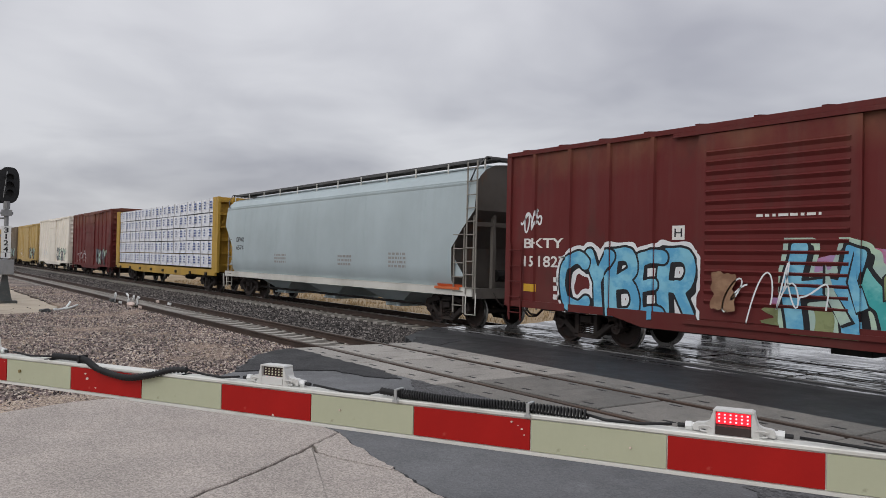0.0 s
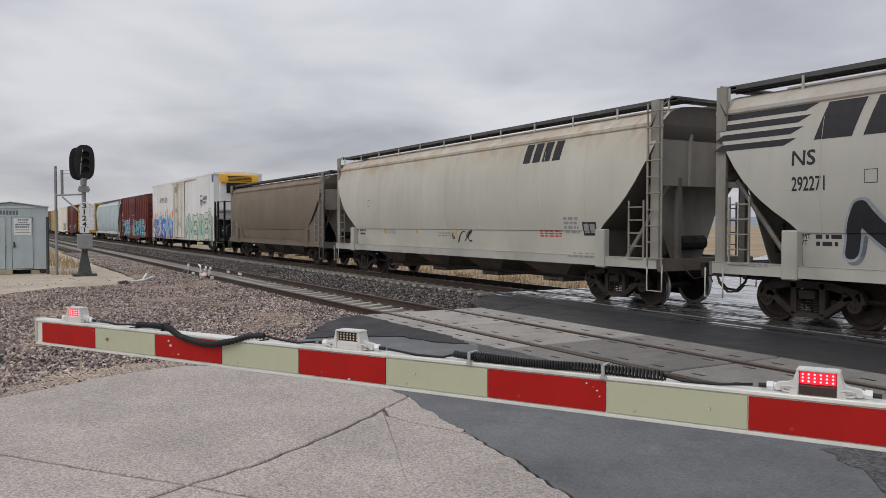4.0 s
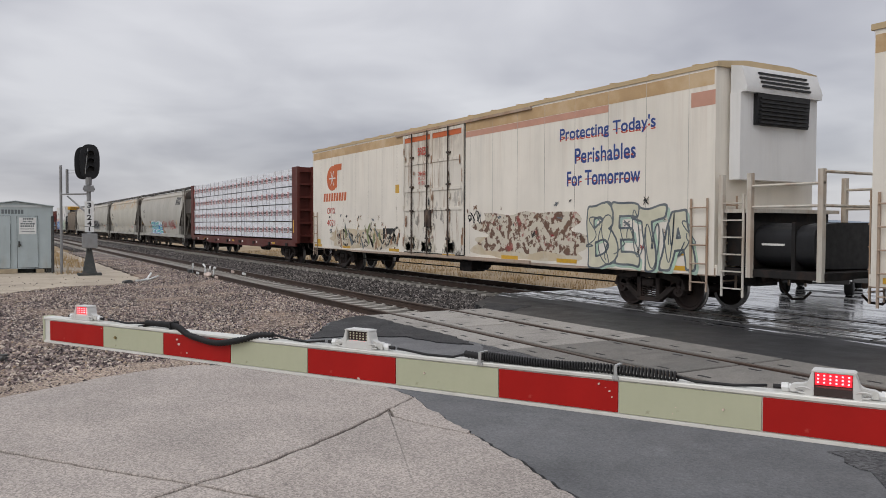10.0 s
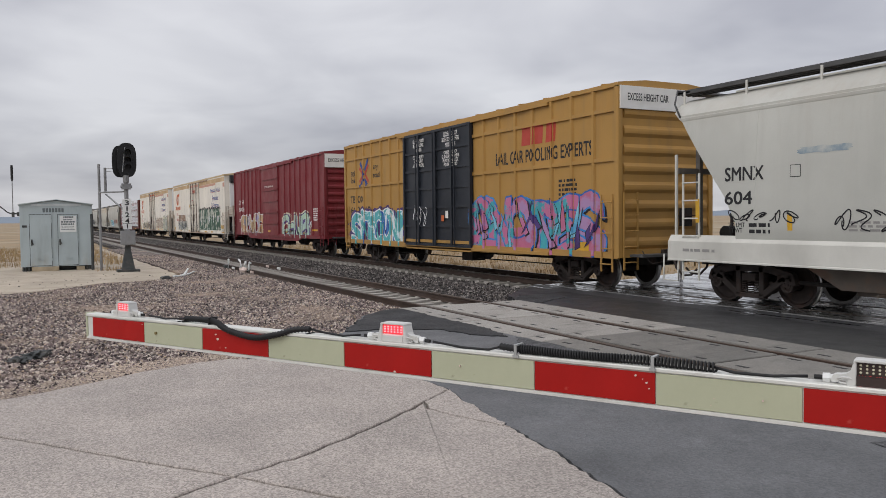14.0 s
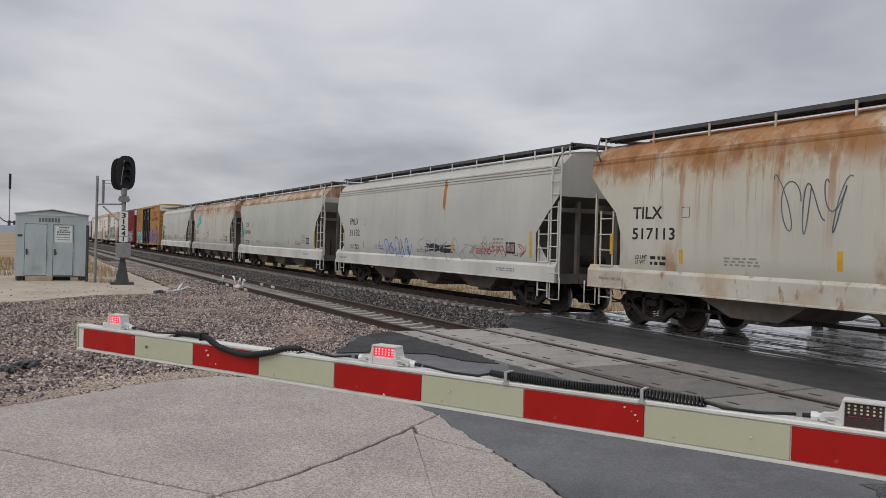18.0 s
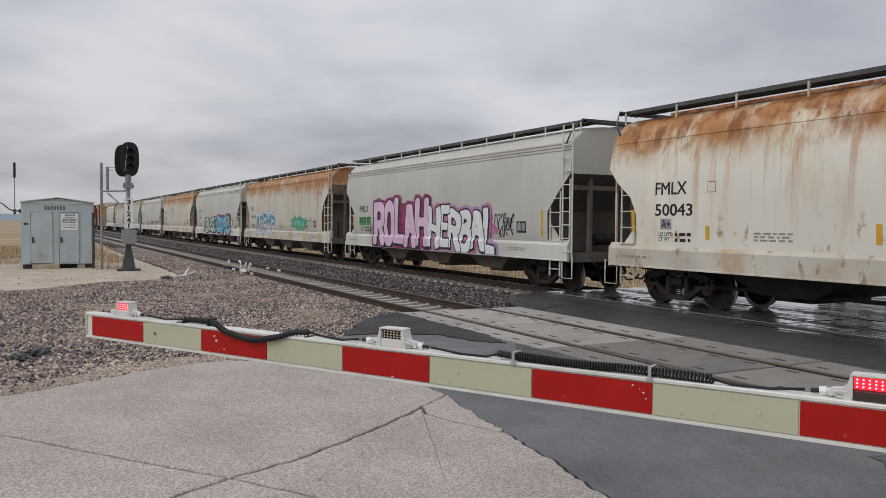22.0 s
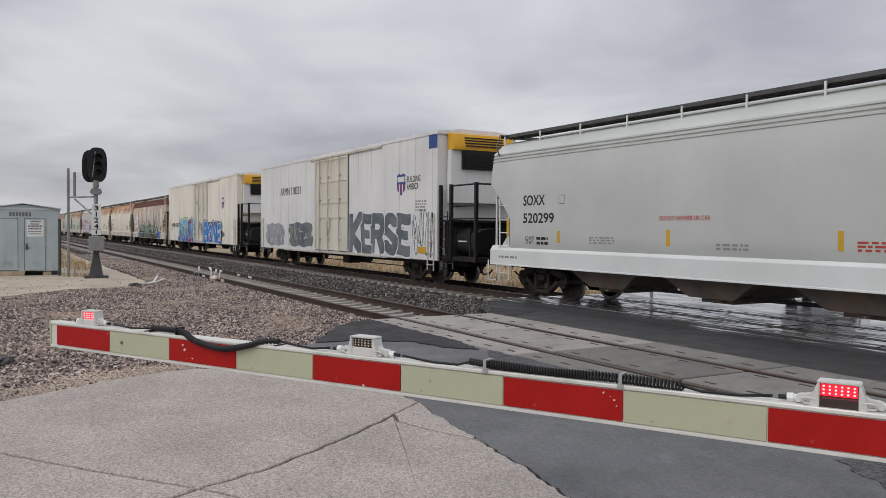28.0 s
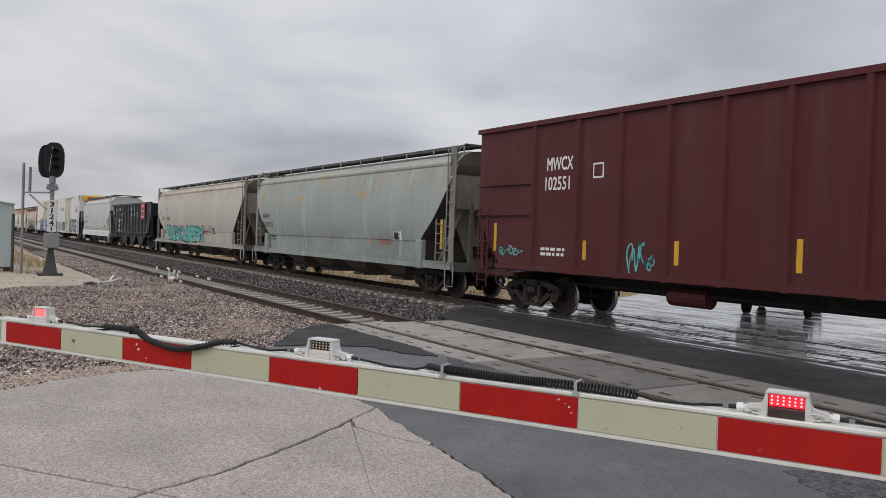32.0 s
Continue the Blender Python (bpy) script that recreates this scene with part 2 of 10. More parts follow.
def box_into(bm, x0, x1, y0, y1, z0, z1, turn=None, index=0):
    vs = [bm.verts.new((x, y, z)) for x in (x0, x1) for y in (y0, y1) for z in (z0, z1)]
    if turn is not None:
        for v in vs:
            v.co = turn @ v.co
    for f in ((0, 1, 3, 2), (4, 6, 7, 5), (0, 4, 5, 1), (2, 3, 7, 6), (0, 2, 6, 4), (1, 5, 7, 3)):
        bm.faces.new([vs[i] for i in f]).material_index = index
    return vs


def box_bm(*ends, bevel=0.0):
    bm = bmesh.new()
    box_into(bm, *ends)
    if bevel:
        bmesh.ops.bevel(bm, geom=bm.edges[:], offset=bevel, segments=1, affect="EDGES")
    return bm


def prism_into(bm, outline, y0, y1, axis="y", index=0):
    """An outline in x, z pushed through from y0 to y1 (axis y), or in y, z along x (axis x), or in x, y along z."""
    def at(p, d):
        return {"y": (p[0], d, p[1]), "x": (d, p[0], p[1]), "z": (p[0], p[1], d)}[axis]
    a = [bm.verts.new(at(p, y0)) for p in outline]
    b = [bm.verts.new(at(p, y1)) for p in outline]
    made = [bm.faces.new(a), bm.faces.new(b[::-1])]
    n = len(outline)
    for i in range(n):
        made.append(bm.faces.new((a[i], b[i], b[(i + 1) % n], a[(i + 1) % n])))
    for f in made:
        f.material_index = index
    bmesh.ops.recalc_face_normals(bm, faces=made)
    return made


def rod_into(bm, p, q, r, sides=6, index=0):
    p, q = Vector(p), Vector(q)
    turn = (q - p).to_track_quat("Z", "Y").to_matrix()
    rings = [[bm.verts.new(e + turn @ Vector((r * math.cos(2 * math.pi * k / sides), r * math.sin(2 * math.pi * k / sides), 0))) for k in range(sides)] for e in (p, q)]
    for k in range(sides):
        bm.faces.new((rings[0][k], rings[0][(k + 1) % sides], rings[1][(k + 1) % sides], rings[1][k])).material_index = index
    bm.faces.new(rings[0][::-1]).material_index = index
    bm.faces.new(rings[1]).material_index = index


def tube_into(bm, points, r, sides=6, index=0):
    points = [Vector(p) for p in points]
    rings = []
    for i, p in enumerate(points):
        way = points[min(i + 1, len(points) - 1)] - points[max(i - 1, 0)]
        turn = way.to_track_quat("Z", "Y").to_matrix()
        rings.append([bm.verts.new(p + turn @ Vector((r * math.cos(2 * math.pi * k / sides), r * math.sin(2 * math.pi * k / sides), 0))) for k in range(sides)])
    for a, b in zip(rings, rings[1:]):
        for k in range(sides):
            f = bm.faces.new((a[k], a[(k + 1) % sides], b[(k + 1) % sides], b[k]))
            f.smooth, f.material_index = True, index
    bm.faces.new(rings[0][::-1]).material_index = index
    bm.faces.new(rings[-1]).material_index = index


def lathe_into(bm, profile, sides, axis_y=True, index=0):
    """(radius, along) rows spun about the y axis."""
    rings = []
    for r, d in profile:
        rings.append([bm.verts.new((r * math.cos(2 * math.pi * k / sides), d, r * math.sin(2 * math.pi * k / sides))) for k in range(sides)])
    for a, b in zip(rings, rings[1:]):
        for k in range(sides):
            f = bm.faces.new((a[k], b[k], b[(k + 1) % sides], a[(k + 1) % sides]))
            f.material_index = index
    bm.faces.new(rings[0])
    bm.faces.new(rings[-1][::-1])
    return rings


def empty(name, label="", category="", group="", kind=""):
    return tagged(new(name), label, category, group, kind)


LETTERS = {}


def letter_mesh(text, offset=0.0):
    """Vertices (x, z) and faces of a text in the built-in font, scaled to the unit square."""
    key = (text, offset)
    if key not in LETTERS:
        cu = bpy.data.curves.new("lettering", "FONT")
        cu.body, cu.offset, cu.resolution_u, cu.fill_mode = text, offset, 3, "FRONT"
        ob = bpy.data.objects.new("lettering", cu)
        me = ob.to_mesh()
        vs = [(v.co.x, v.co.y) for v in me.vertices]
        fs = [tuple(p.vertices) for p in me.polygons]
        ob.to_mesh_clear()
        bpy.data.objects.remove(ob)
        bpy.data.curves.remove(cu)
        x0, x1 = min(v[0] for v in vs), max(v[0] for v in vs)
        z0, z1 = min(v[1] for v in vs), max(v[1] for v in vs)
        LETTERS[key] = ([((x - x0) / max(x1 - x0, 1e-6), (z - z0) / max(z1 - z0, 1e-6)) for x, z in vs], fs)
    return LETTERS[key]


def bold_mesh(text, swell):
    """A text of letter_mesh with its strokes made fatter, each outline vertex pushed outwards."""
    key = (text, "bold", swell)
    if key in LETTERS:
        return LETTERS[key]
    vs, fs = letter_mesh(text)
    wide = max(1.0, 0.62 * len(text))
    pts = [Vector((x * wide, z)) for x, z in vs]
    seen = {}
    for f in fs:
        for a, b in zip(f, f[1:] + f[:1]):
            seen[(a, b)] = f
    push = [Vector((0, 0)) for _ in pts]
    for (a, b), f in seen.items():
        if (b, a) in seen:
            continue
        way = (pts[b] - pts[a]).normalized()
        n = Vector((way.y, -way.x))
        middle = sum((pts[i] for i in f), Vector((0, 0))) / len(f)
        if n.dot(middle - pts[a]) > 0:
            n = -n
        push[a] += n
        push[b] += n
    out = []
    for p, n in zip(pts, push):
        d = n.normalized() * swell if n.length > 1e-6 else n
        out.append(((p.x + d.x) / wide, p.y + d.y))
    LETTERS[key] = (out, fs)
    return LETTERS[key]

# ---- ground materials ----
def stone_mat(name, colours, cell=20.0, rough=0.85, loose=False, bump=0.6, patches=0.3, sandy=None):
    """Broken stone: each cell, or each loose stone, has a colour of its own."""
    m = bpy.data.materials.new(name)
    m.use_nodes = True
    nt = m.node_tree
    bsdf = nt.nodes["Principled BSDF"]
    bsdf.inputs["Roughness"].default_value = rough
    bsdf.inputs["Specular IOR Level"].default_value = 0.3
    co = nt.nodes.new("ShaderNodeTexCoord").outputs["Object"]
    ramp = nt.nodes.new("ShaderNodeValToRGB")
    el = ramp.color_ramp.elements
    while len(el) < len(colours):
        el.new(0.5)
    for k, c in enumerate(colours):
        el[k].position, el[k].color = k / (len(colours) - 1), (*c, 1)
    vo = nt.nodes.new("ShaderNodeTexVoronoi")
    vo.inputs["Scale"].default_value = cell
    nt.links.new(co, vo.inputs["Vector"])
    if loose:
        nt.links.new(nt.nodes.new("ShaderNodeNewGeometry").outputs["Random Per Island"], ramp.inputs[0])
    else:
        sp = nt.nodes.new("ShaderNodeSeparateColor")
        nt.links.new(vo.outputs["Color"], sp.inputs[0])
        nt.links.new(sp.outputs[0], ramp.inputs[0])
    big = nt.nodes.new("ShaderNodeTexNoise")
    big.inputs["Scale"].default_value, big.inputs["Detail"].default_value = 0.55, 5
    nt.links.new(co, big.inputs["Vector"])
    mr = nt.nodes.new("ShaderNodeMapRange")
    mr.inputs[1].default_value, mr.inputs[2].default_value, mr.inputs[3].default_value, mr.inputs[4].default_value = 0.3, 0.7, 1 - patches, 1 + patches
    nt.links.new(big.outputs["Fac"], mr.inputs[0])
    mx = nt.nodes.new("ShaderNodeMix")
    mx.data_type, mx.blend_type = "RGBA", "MULTIPLY"
    mx.inputs[0].default_value = 1.0
    nt.links.new(ramp.outputs[0], mx.inputs[6])
    nt.links.new(mr.outputs[0], mx.inputs[7])
    out = mx.outputs[2]
    if sandy:
        # fine tan dirt washed over the stones in broad patches
        wide = nt.nodes.new("ShaderNodeTexNoise")
        wide.inputs["Scale"].default_value, wide.inputs["Detail"].default_value, wide.inputs["Roughness"].default_value = 0.33, 6, 0.62
        nt.links.new(co, wide.inputs["Vector"])
        mk = nt.nodes.new("ShaderNodeMapRange")
        mk.inputs[1].default_value, mk.inputs[2].default_value, mk.inputs[4].default_value = 0.53, 0.64, sandy[1]
        nt.links.new(wide.outputs["Fac"], mk.inputs[0])
        dust = nt.nodes.new("ShaderNodeMix")
        dust.data_type = "RGBA"
        dust.inputs[7].default_value = (*sandy[0], 1)
        nt.links.new(mk.outputs[0], dust.inputs[0])
        nt.links.new(out, dust.inputs[6])
        out = dust.outputs[2]
    nt.links.new(out, bsdf.inputs["Base Color"])
    bp = nt.nodes.new("ShaderNodeBump")
    bp.inputs["Strength"].default_value, bp.inputs["Distance"].default_value = bump, 0.03
    bp.invert = True
    nt.links.new(vo.outputs["Distance"], bp.inputs["Height"])
    nt.links.new(bp.outputs[0], bsdf.inputs["Normal"])
    return m


def paving_mat(name, base, rough=0.7, grit=90.0, grit_amount=0.35, stains=(), wet=None, piece=0.0, bump=0.25):
    """Concrete or asphalt with visible aggregate. wet: (scale x, y, low, high) of standing water."""
    m = make_mat(name, base, rough, 0.0, 0.12, 0.8, 25.0, 0.0, stains)
    nt = m.node_tree
    bsdf = nt.nodes["Principled BSDF"]
    co = nt.nodes.new("ShaderNodeTexCoord").outputs["Object"]
    was = bsdf.inputs["Base Color"].links[0].from_socket
    vo = nt.nodes.new("ShaderNodeTexVoronoi")
    vo.inputs["Scale"].default_value = grit
    nt.links.new(co, vo.inputs["Vector"])
    sp = nt.nodes.new("ShaderNodeSeparateColor")
    nt.links.new(vo.outputs["Color"], sp.inputs[0])
    mr = nt.nodes.new("ShaderNodeMapRange")
    mr.inputs[3].default_value, mr.inputs[4].default_value = 1 - grit_amount, 1 + grit_amount
    nt.links.new(sp.outputs[0], mr.inputs[0])
    col = nt.nodes.new("ShaderNodeMix")
    col.data_type, col.blend_type = "RGBA", "MULTIPLY"
    col.inputs[0].default_value = 1.0
    nt.links.new(was, col.inputs[6])
    nt.links.new(mr.outputs[0], col.inputs[7])
    out = col.outputs[2]
    if piece:
        info = nt.nodes.new("ShaderNodeObjectInfo")
        pr = nt.nodes.new("ShaderNodeMapRange")
        pr.inputs[3].default_value, pr.inputs[4].default_value = 1 - piece, 1 + piece
        nt.links.new(info.outputs["Random"], pr.inputs[0])
        c2 = nt.nodes.new("ShaderNodeMix")
        c2.data_type, c2.blend_type = "RGBA", "MULTIPLY"
        c2.inputs[0].default_value = 1.0
        nt.links.new(out, c2.inputs[6])
        nt.links.new(pr.outputs[0], c2.inputs[7])
        out = c2.outputs[2]
    bp = nt.nodes.new("ShaderNodeBump")
    bp.inputs["Distance"].default_value = 0.006
    bp.inputs["Strength"].default_value = bump
    nt.links.new(vo.outputs["Distance"], bp.inputs["Height"])
    nt.links.new(bp.outputs[0], bsdf.inputs["Normal"])
    if wet:
        mp = nt.nodes.new("ShaderNodeMapping")
        mp.inputs["Scale"].default_value = (wet[0], wet[1], 1)
        nt.links.new(co, mp.inputs["Vector"])
        nz = nt.nodes.new("ShaderNodeTexNoise")
        nz.inputs["Scale"].default_value, nz.inputs["Detail"].default_value, nz.inputs["Roughness"].default_value = 1.0, 8, 0.68
        nt.links.new(mp.outputs[0], nz.inputs["Vector"])
        mask = nt.nodes.new("ShaderNodeMapRange")
        mask.inputs[1].default_value, mask.inputs[2].default_value = wet[2], wet[3]
        nt.links.new(nz.outputs["Fac"], mask.inputs[0])
        ro = nt.nodes.new("ShaderNodeMapRange")
        ro.inputs[3].default_value, ro.inputs[4].default_value = rough, 0.14
        nt.links.new(mask.outputs[0], ro.inputs[0])
        nt.links.new(ro.outputs[0], bsdf.inputs["Roughness"])
        bsdf.inputs["Specular IOR Level"].default_value = 1.0
        nt.links.new(mask.outputs[0], bsdf.inputs["Coat Weight"])
        bsdf.inputs["Coat Roughness"].default_value = 0.11
        bs = nt.nodes.new("ShaderNodeMapRange")
        bs.inputs[3].default_value, bs.inputs[4].default_value = bump, bump * 0.25
        nt.links.new(mask.outputs[0], bs.inputs[0])
        nt.links.new(bs.outputs[0], bp.inputs["Strength"])
        # water darkens what it soaks
        c3 = nt.nodes.new("ShaderNodeMix")
        c3.data_type = "RGBA"
        nt.links.new(mask.outputs[0], c3.inputs[0])
        nt.links.new(out, c3.inputs[6])
        c3.inputs[7].default_value = (*(c * 0.5 for c in base), 1)
        out = c3.outputs[2]
    nt.links.new(out, bsdf.inputs["Base Color"])
    return m


GRAVEL = [(0.03, 0.024, 0.024), (0.10, 0.078, 0.077), (0.19, 0.147, 0.141), (0.28, 0.22, 0.203), (0.36, 0.297, 0.262), (0.62, 0.545, 0.475), (0.37, 0.275, 0.19)]
BALLAST = [(0.016, 0.014, 0.014), (0.048, 0.043, 0.041), (0.09, 0.08, 0.076), (0.155, 0.138, 0.129), (0.31, 0.283, 0.262)]
G = {
    # the bed repeats the loose gravel's colours, darkened as shade between the stones
    "gravel": stone_mat("purple_grey_gravel", [tuple(c * 0.52 for c in g) for g in GRAVEL], 19.0, sandy=((0.42, 0.33, 0.26), 0.8)),
    "gravel_loose": stone_mat("loose_purple_grey_gravel", GRAVEL, 60.0, loose=True, bump=0.15, patches=0.15, sandy=((0.44, 0.35, 0.28), 0.55)),
    # loose ballast colours again, with the shade of the gaps put in
    "ballast": stone_mat("grey_ballast", [tuple(c * 0.6 for c in g) for g in BALLAST], 15.0, bump=0.8),
    "ballast_loose": stone_mat("loose_grey_ballast", BALLAST, 50.0, loose=True, bump=0.15, patches=0.15),
    "sand": make_mat("pale_dry_sand", (0.43, 0.37, 0.29), 0.95, 0, 0.14, 0.7, 18, 0.3, [((0.24, 0.2, 0.16), (1.2, 1.2, 1.2), 0.5, 0.7, 0.5, 0, 0), ((0.12, 0.1, 0.09), (9, 9, 9), 0.64, 0.72, 0.7, 0, 0)]),
    "field": make_mat("dry_grass_field", (0.32, 0.235, 0.14), 0.95, 0, 0.22, 0.12, 6, 0.3, [((0.16, 0.135, 0.085), (0.25, 0.25, 0.25), 0.45, 0.7, 0.6, 0, 0), ((0.38, 0.34, 0.26), (0.05, 0.05, 0.05), 0.5, 0.65, 0.6, 0, 0)]),
    "slab": paving_mat("worn_exposed_concrete", (0.382, 0.338, 0.304), 0.8, 75.0, 0.36, [((0.26, 0.235, 0.215), (0.5, 0.5, 0.5), 0.48, 0.72, 0.55, 0, 0), ((0.15, 0.14, 0.13), (6, 6, 6), 0.62, 0.75, 0.4, 0, 0)], piece=0.04),
    "asphalt": paving_mat("blue_grey_sealed_asphalt", (0.112, 0.115, 0.12), 0.6, 55.0, 0.22, [((0.065, 0.068, 0.072), (0.9, 0.9, 0.9), 0.5, 0.68, 0.7, 0, 0), ((0.17, 0.175, 0.18), (1.4, 1.4, 1.4), 0.56, 0.72, 0.5, 0, 0)], bump=0.35),
    "tar": paving_mat("fresh_black_asphalt", (0.030, 0.030, 0.032), 0.75, 45.0, 0.6, [((0.016, 0.016, 0.017), (1.2, 1.2, 1.2), 0.45, 0.65, 0.8, 0, 0)], bump=0.8),
    "rough_asphalt": paving_mat("coarse_worn_asphalt", (0.085, 0.085, 0.088), 0.85, 40.0, 0.6, [((0.04, 0.04, 0.042), (2, 2, 2), 0.48, 0.66, 0.6, 0, 0)], bump=1.0),
    "damp": paving_mat("damp_dark_asphalt", (0.024, 0.0245, 0.026), 0.5, 60.0, 0.3, [((0.028, 0.028, 0.03), (0.7, 0.7, 0.7), 0.45, 0.65, 0.7, 0, 0)], bump=0.25),
    "wet": paving_mat("wet_asphalt_with_puddles", (0.028, 0.028, 0.030), 0.5, 60.0, 0.3, (), (0.35, 4.2, 0.545, 0.60), bump=0.25),
    "far_road": paving_mat("pale_wet_road", (0.30, 0.30, 0.30), 0.35, 60.0, 0.2, [((0.16, 0.16, 0.165), (0.5, 1.6, 0.5), 0.5, 0.66, 0.6, 0, 0)], (0.4, 1.5, 0.44, 0.52), bump=0.2),
    "panel": paving_mat("grey_concrete_panel", (0.185, 0.174, 0.157), 0.7, 70.0, 0.18, [((0.11, 0.108, 0.10), (0.6, 0.6, 0.6), 0.38, 0.60, 0.75, 0, 0), ((0.07, 0.066, 0.06), (4, 0.9, 1), 0.54, 0.70, 0.6, 0, 0)], piece=0.22, bump=0.15),
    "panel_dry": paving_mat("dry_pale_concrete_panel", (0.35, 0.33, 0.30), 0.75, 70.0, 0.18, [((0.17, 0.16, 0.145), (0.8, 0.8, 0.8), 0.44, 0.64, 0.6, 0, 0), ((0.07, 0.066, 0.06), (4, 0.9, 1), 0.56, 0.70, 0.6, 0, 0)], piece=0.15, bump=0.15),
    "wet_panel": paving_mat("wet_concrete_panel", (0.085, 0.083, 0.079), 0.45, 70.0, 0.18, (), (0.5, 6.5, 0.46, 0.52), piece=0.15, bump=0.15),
    # black of the flangeway rubber, also used for the shade in lifting slots
    "rubber": plain_mat("black_flangeway_rubber", (0.018, 0.018, 0.019), 0.7),
    "dirt": stone_mat("tan_dirt_with_fine_stone", [(0.10, 0.075, 0.058), (0.27, 0.21, 0.16), (0.38, 0.30, 0.235), (0.50, 0.42, 0.34)], 48.0, bump=0.4),
    "tie": make_mat("pale_concrete_tie", (0.37, 0.345, 0.31), 0.85, 0, 0.15, 1.5, 30, 0.15, [((0.2, 0.17, 0.14), (2, 2, 2), 0.48, 0.72, 0.5, 0, 0)]),
    "rail": make_mat("rusty_rail_side", (0.06, 0.038, 0.028), 0.75, 0.1, 0.25, 0.8, 30, 0.15, [((0.05, 0.04, 0.035), (0.4, 3, 3), 0.45, 0.7, 0.6, 0, 0)]),
    "rail_top": make_mat("worn_rail_head", (0.30, 0.27, 0.245), 0.33, 0.85, 0.15, 0.6, 40, 0.02, [((0.10, 0.065, 0.045), (0.5, 9, 1), 0.5, 0.62, 0.6, 0, 0)]),
    "rail_dull": make_mat("dull_rail_head", (0.10, 0.082, 0.068), 0.5, 0.5, 0.2, 0.6, 40, 0.03, [((0.10, 0.06, 0.04), (0.5, 9, 1), 0.42, 0.6, 0.7, 0, 0)]),
    "straw": stone_mat("dry_straw_blades", [(0.24, 0.16, 0.075), (0.37, 0.26, 0.13), (0.47, 0.35, 0.20), (0.30, 0.21, 0.10)], 30, loose=True, bump=0.0),
    # distance haze is put into the hills' blue-grey base colour
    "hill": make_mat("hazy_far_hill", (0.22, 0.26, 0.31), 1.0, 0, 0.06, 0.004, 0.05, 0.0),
    "soil": make_mat("dark_joint_soil", (0.03, 0.028, 0.026), 0.95, 0, 0.25, 3, 30, 0.3),
}


# ---- ground shapes ----
def worn_line(points, seed, step=0.12, swing=0.02):
    """A broken edge along a line of corners."""
    rng = random.Random(seed)
    out = []
    for (x0, y0), (x1, y1) in zip(points, points[1:]):
        n = max(1, int(math.hypot(x1 - x0, y1 - y0) / step))
        out += [(x0 + (x1 - x0) * k / n + (rng.uniform(-swing, swing) if k else 0), y0 + (y1 - y0) * k / n + (rng.uniform(-swing, swing) if k else 0)) for k in range(n)]
    return out + [points[-1]]


def shrunk(outline, d):
    area = sum(a[0] * b[1] - b[0] * a[1] for a, b in zip(outline, outline[1:] + outline[:1]))
    s = 1 if area > 0 else -1
    out = []
    for i, p in enumerate(outline):
        a, b = Vector(outline[i - 1]), Vector(outline[(i + 1) % len(outline)])
        w = (b - a).normalized()
        out.append((p[0] - s * w.y * d, p[1] + s * w.x * d))
    return out


def bed(name, outline, z0, z1, material, label, parent=None, gap=0.0, chamfer=0.0):
    """A flat body of any outline with a slightly worn upper edge."""
    o = shrunk(outline, gap) if gap else list(outline)
    bm = bmesh.new()
    rings = [[bm.verts.new((x, y, z0)) for x, y in o]]
    if chamfer:
        rings.append([bm.verts.new((x, y, z1 - chamfer)) for x, y in o])
        rings.append([bm.verts.new((x, y, z1)) for x, y in shrunk(o, chamfer)])
    else:
        rings.append([bm.verts.new((x, y, z1)) for x, y in o])
    for a, b in zip(rings, rings[1:]):
        for i in range(len(o)):
            j = (i + 1) % len(o)
            bm.faces.new((a[i], a[j], b[j], b[i]))
    bm.faces.new(rings[-1])
    bm.faces.new(rings[0][::-1])
    bmesh.ops.recalc_face_normals(bm, faces=bm.faces[:])
    ob = part(name, bm, material, parent)
    return ob if parent else tagged(ob, label, name.replace("_", " "), kind="structure")


def land(x, y):
    """Height of the open ground under the stone, sand and paving."""
    z = -0.34
    if x < -15 and y < 5.6:
        z = -0.34 + 0.24 * min(1, (5.6 - y) / 1.5)
    elif y < 3:
        z = -0.3
    if y > 16.8:
        z = -0.34 - 0.25 * min(1, (y - 16.8) / 3) + 0.15 * min(1, max(0, (y - 22) / 10))
    if x < -36:
        z += 0.12 * math.sin(x * 0.11) * math.sin(y * 0.13) - 0.1
    return z


gx = [-3500, -1500, -700, -350, -200, -140, -100] + [-80 + 2.0 * k for k in range(56)] + [40, 80, 200, 600]
gy = [-3000, -800, -250, -90, -45] + [-24 + 2.0 * k for k in range(46)] + [80, 110, 180, 400, 1200, 3500]
bm = bmesh.new()
net = [[bm.verts.new((x, y, land(x, y))) for y in gy] for x in gx]
for i in range(len(gx) - 1):
    for j in range(len(gy) - 1):
        bm.faces.new((net[i][j], net[i + 1][j], net[i + 1][j + 1], net[i][j + 1])).smooth = True
tagged(part("ground", bm, G["field"]), "flat field of tan dry grass reaching the horizon", "ground", kind="structure")

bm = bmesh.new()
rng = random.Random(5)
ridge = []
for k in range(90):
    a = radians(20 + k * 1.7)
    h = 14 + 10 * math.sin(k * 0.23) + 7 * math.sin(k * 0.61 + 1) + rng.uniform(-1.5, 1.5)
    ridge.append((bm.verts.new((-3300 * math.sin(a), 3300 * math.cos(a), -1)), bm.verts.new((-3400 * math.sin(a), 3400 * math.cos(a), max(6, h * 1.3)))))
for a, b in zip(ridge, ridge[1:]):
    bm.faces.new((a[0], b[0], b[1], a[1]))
tagged(part("far_hills", bm, G["hill"]), "low hills on the horizon, tinted blue for haze", "hills", kind="structure")

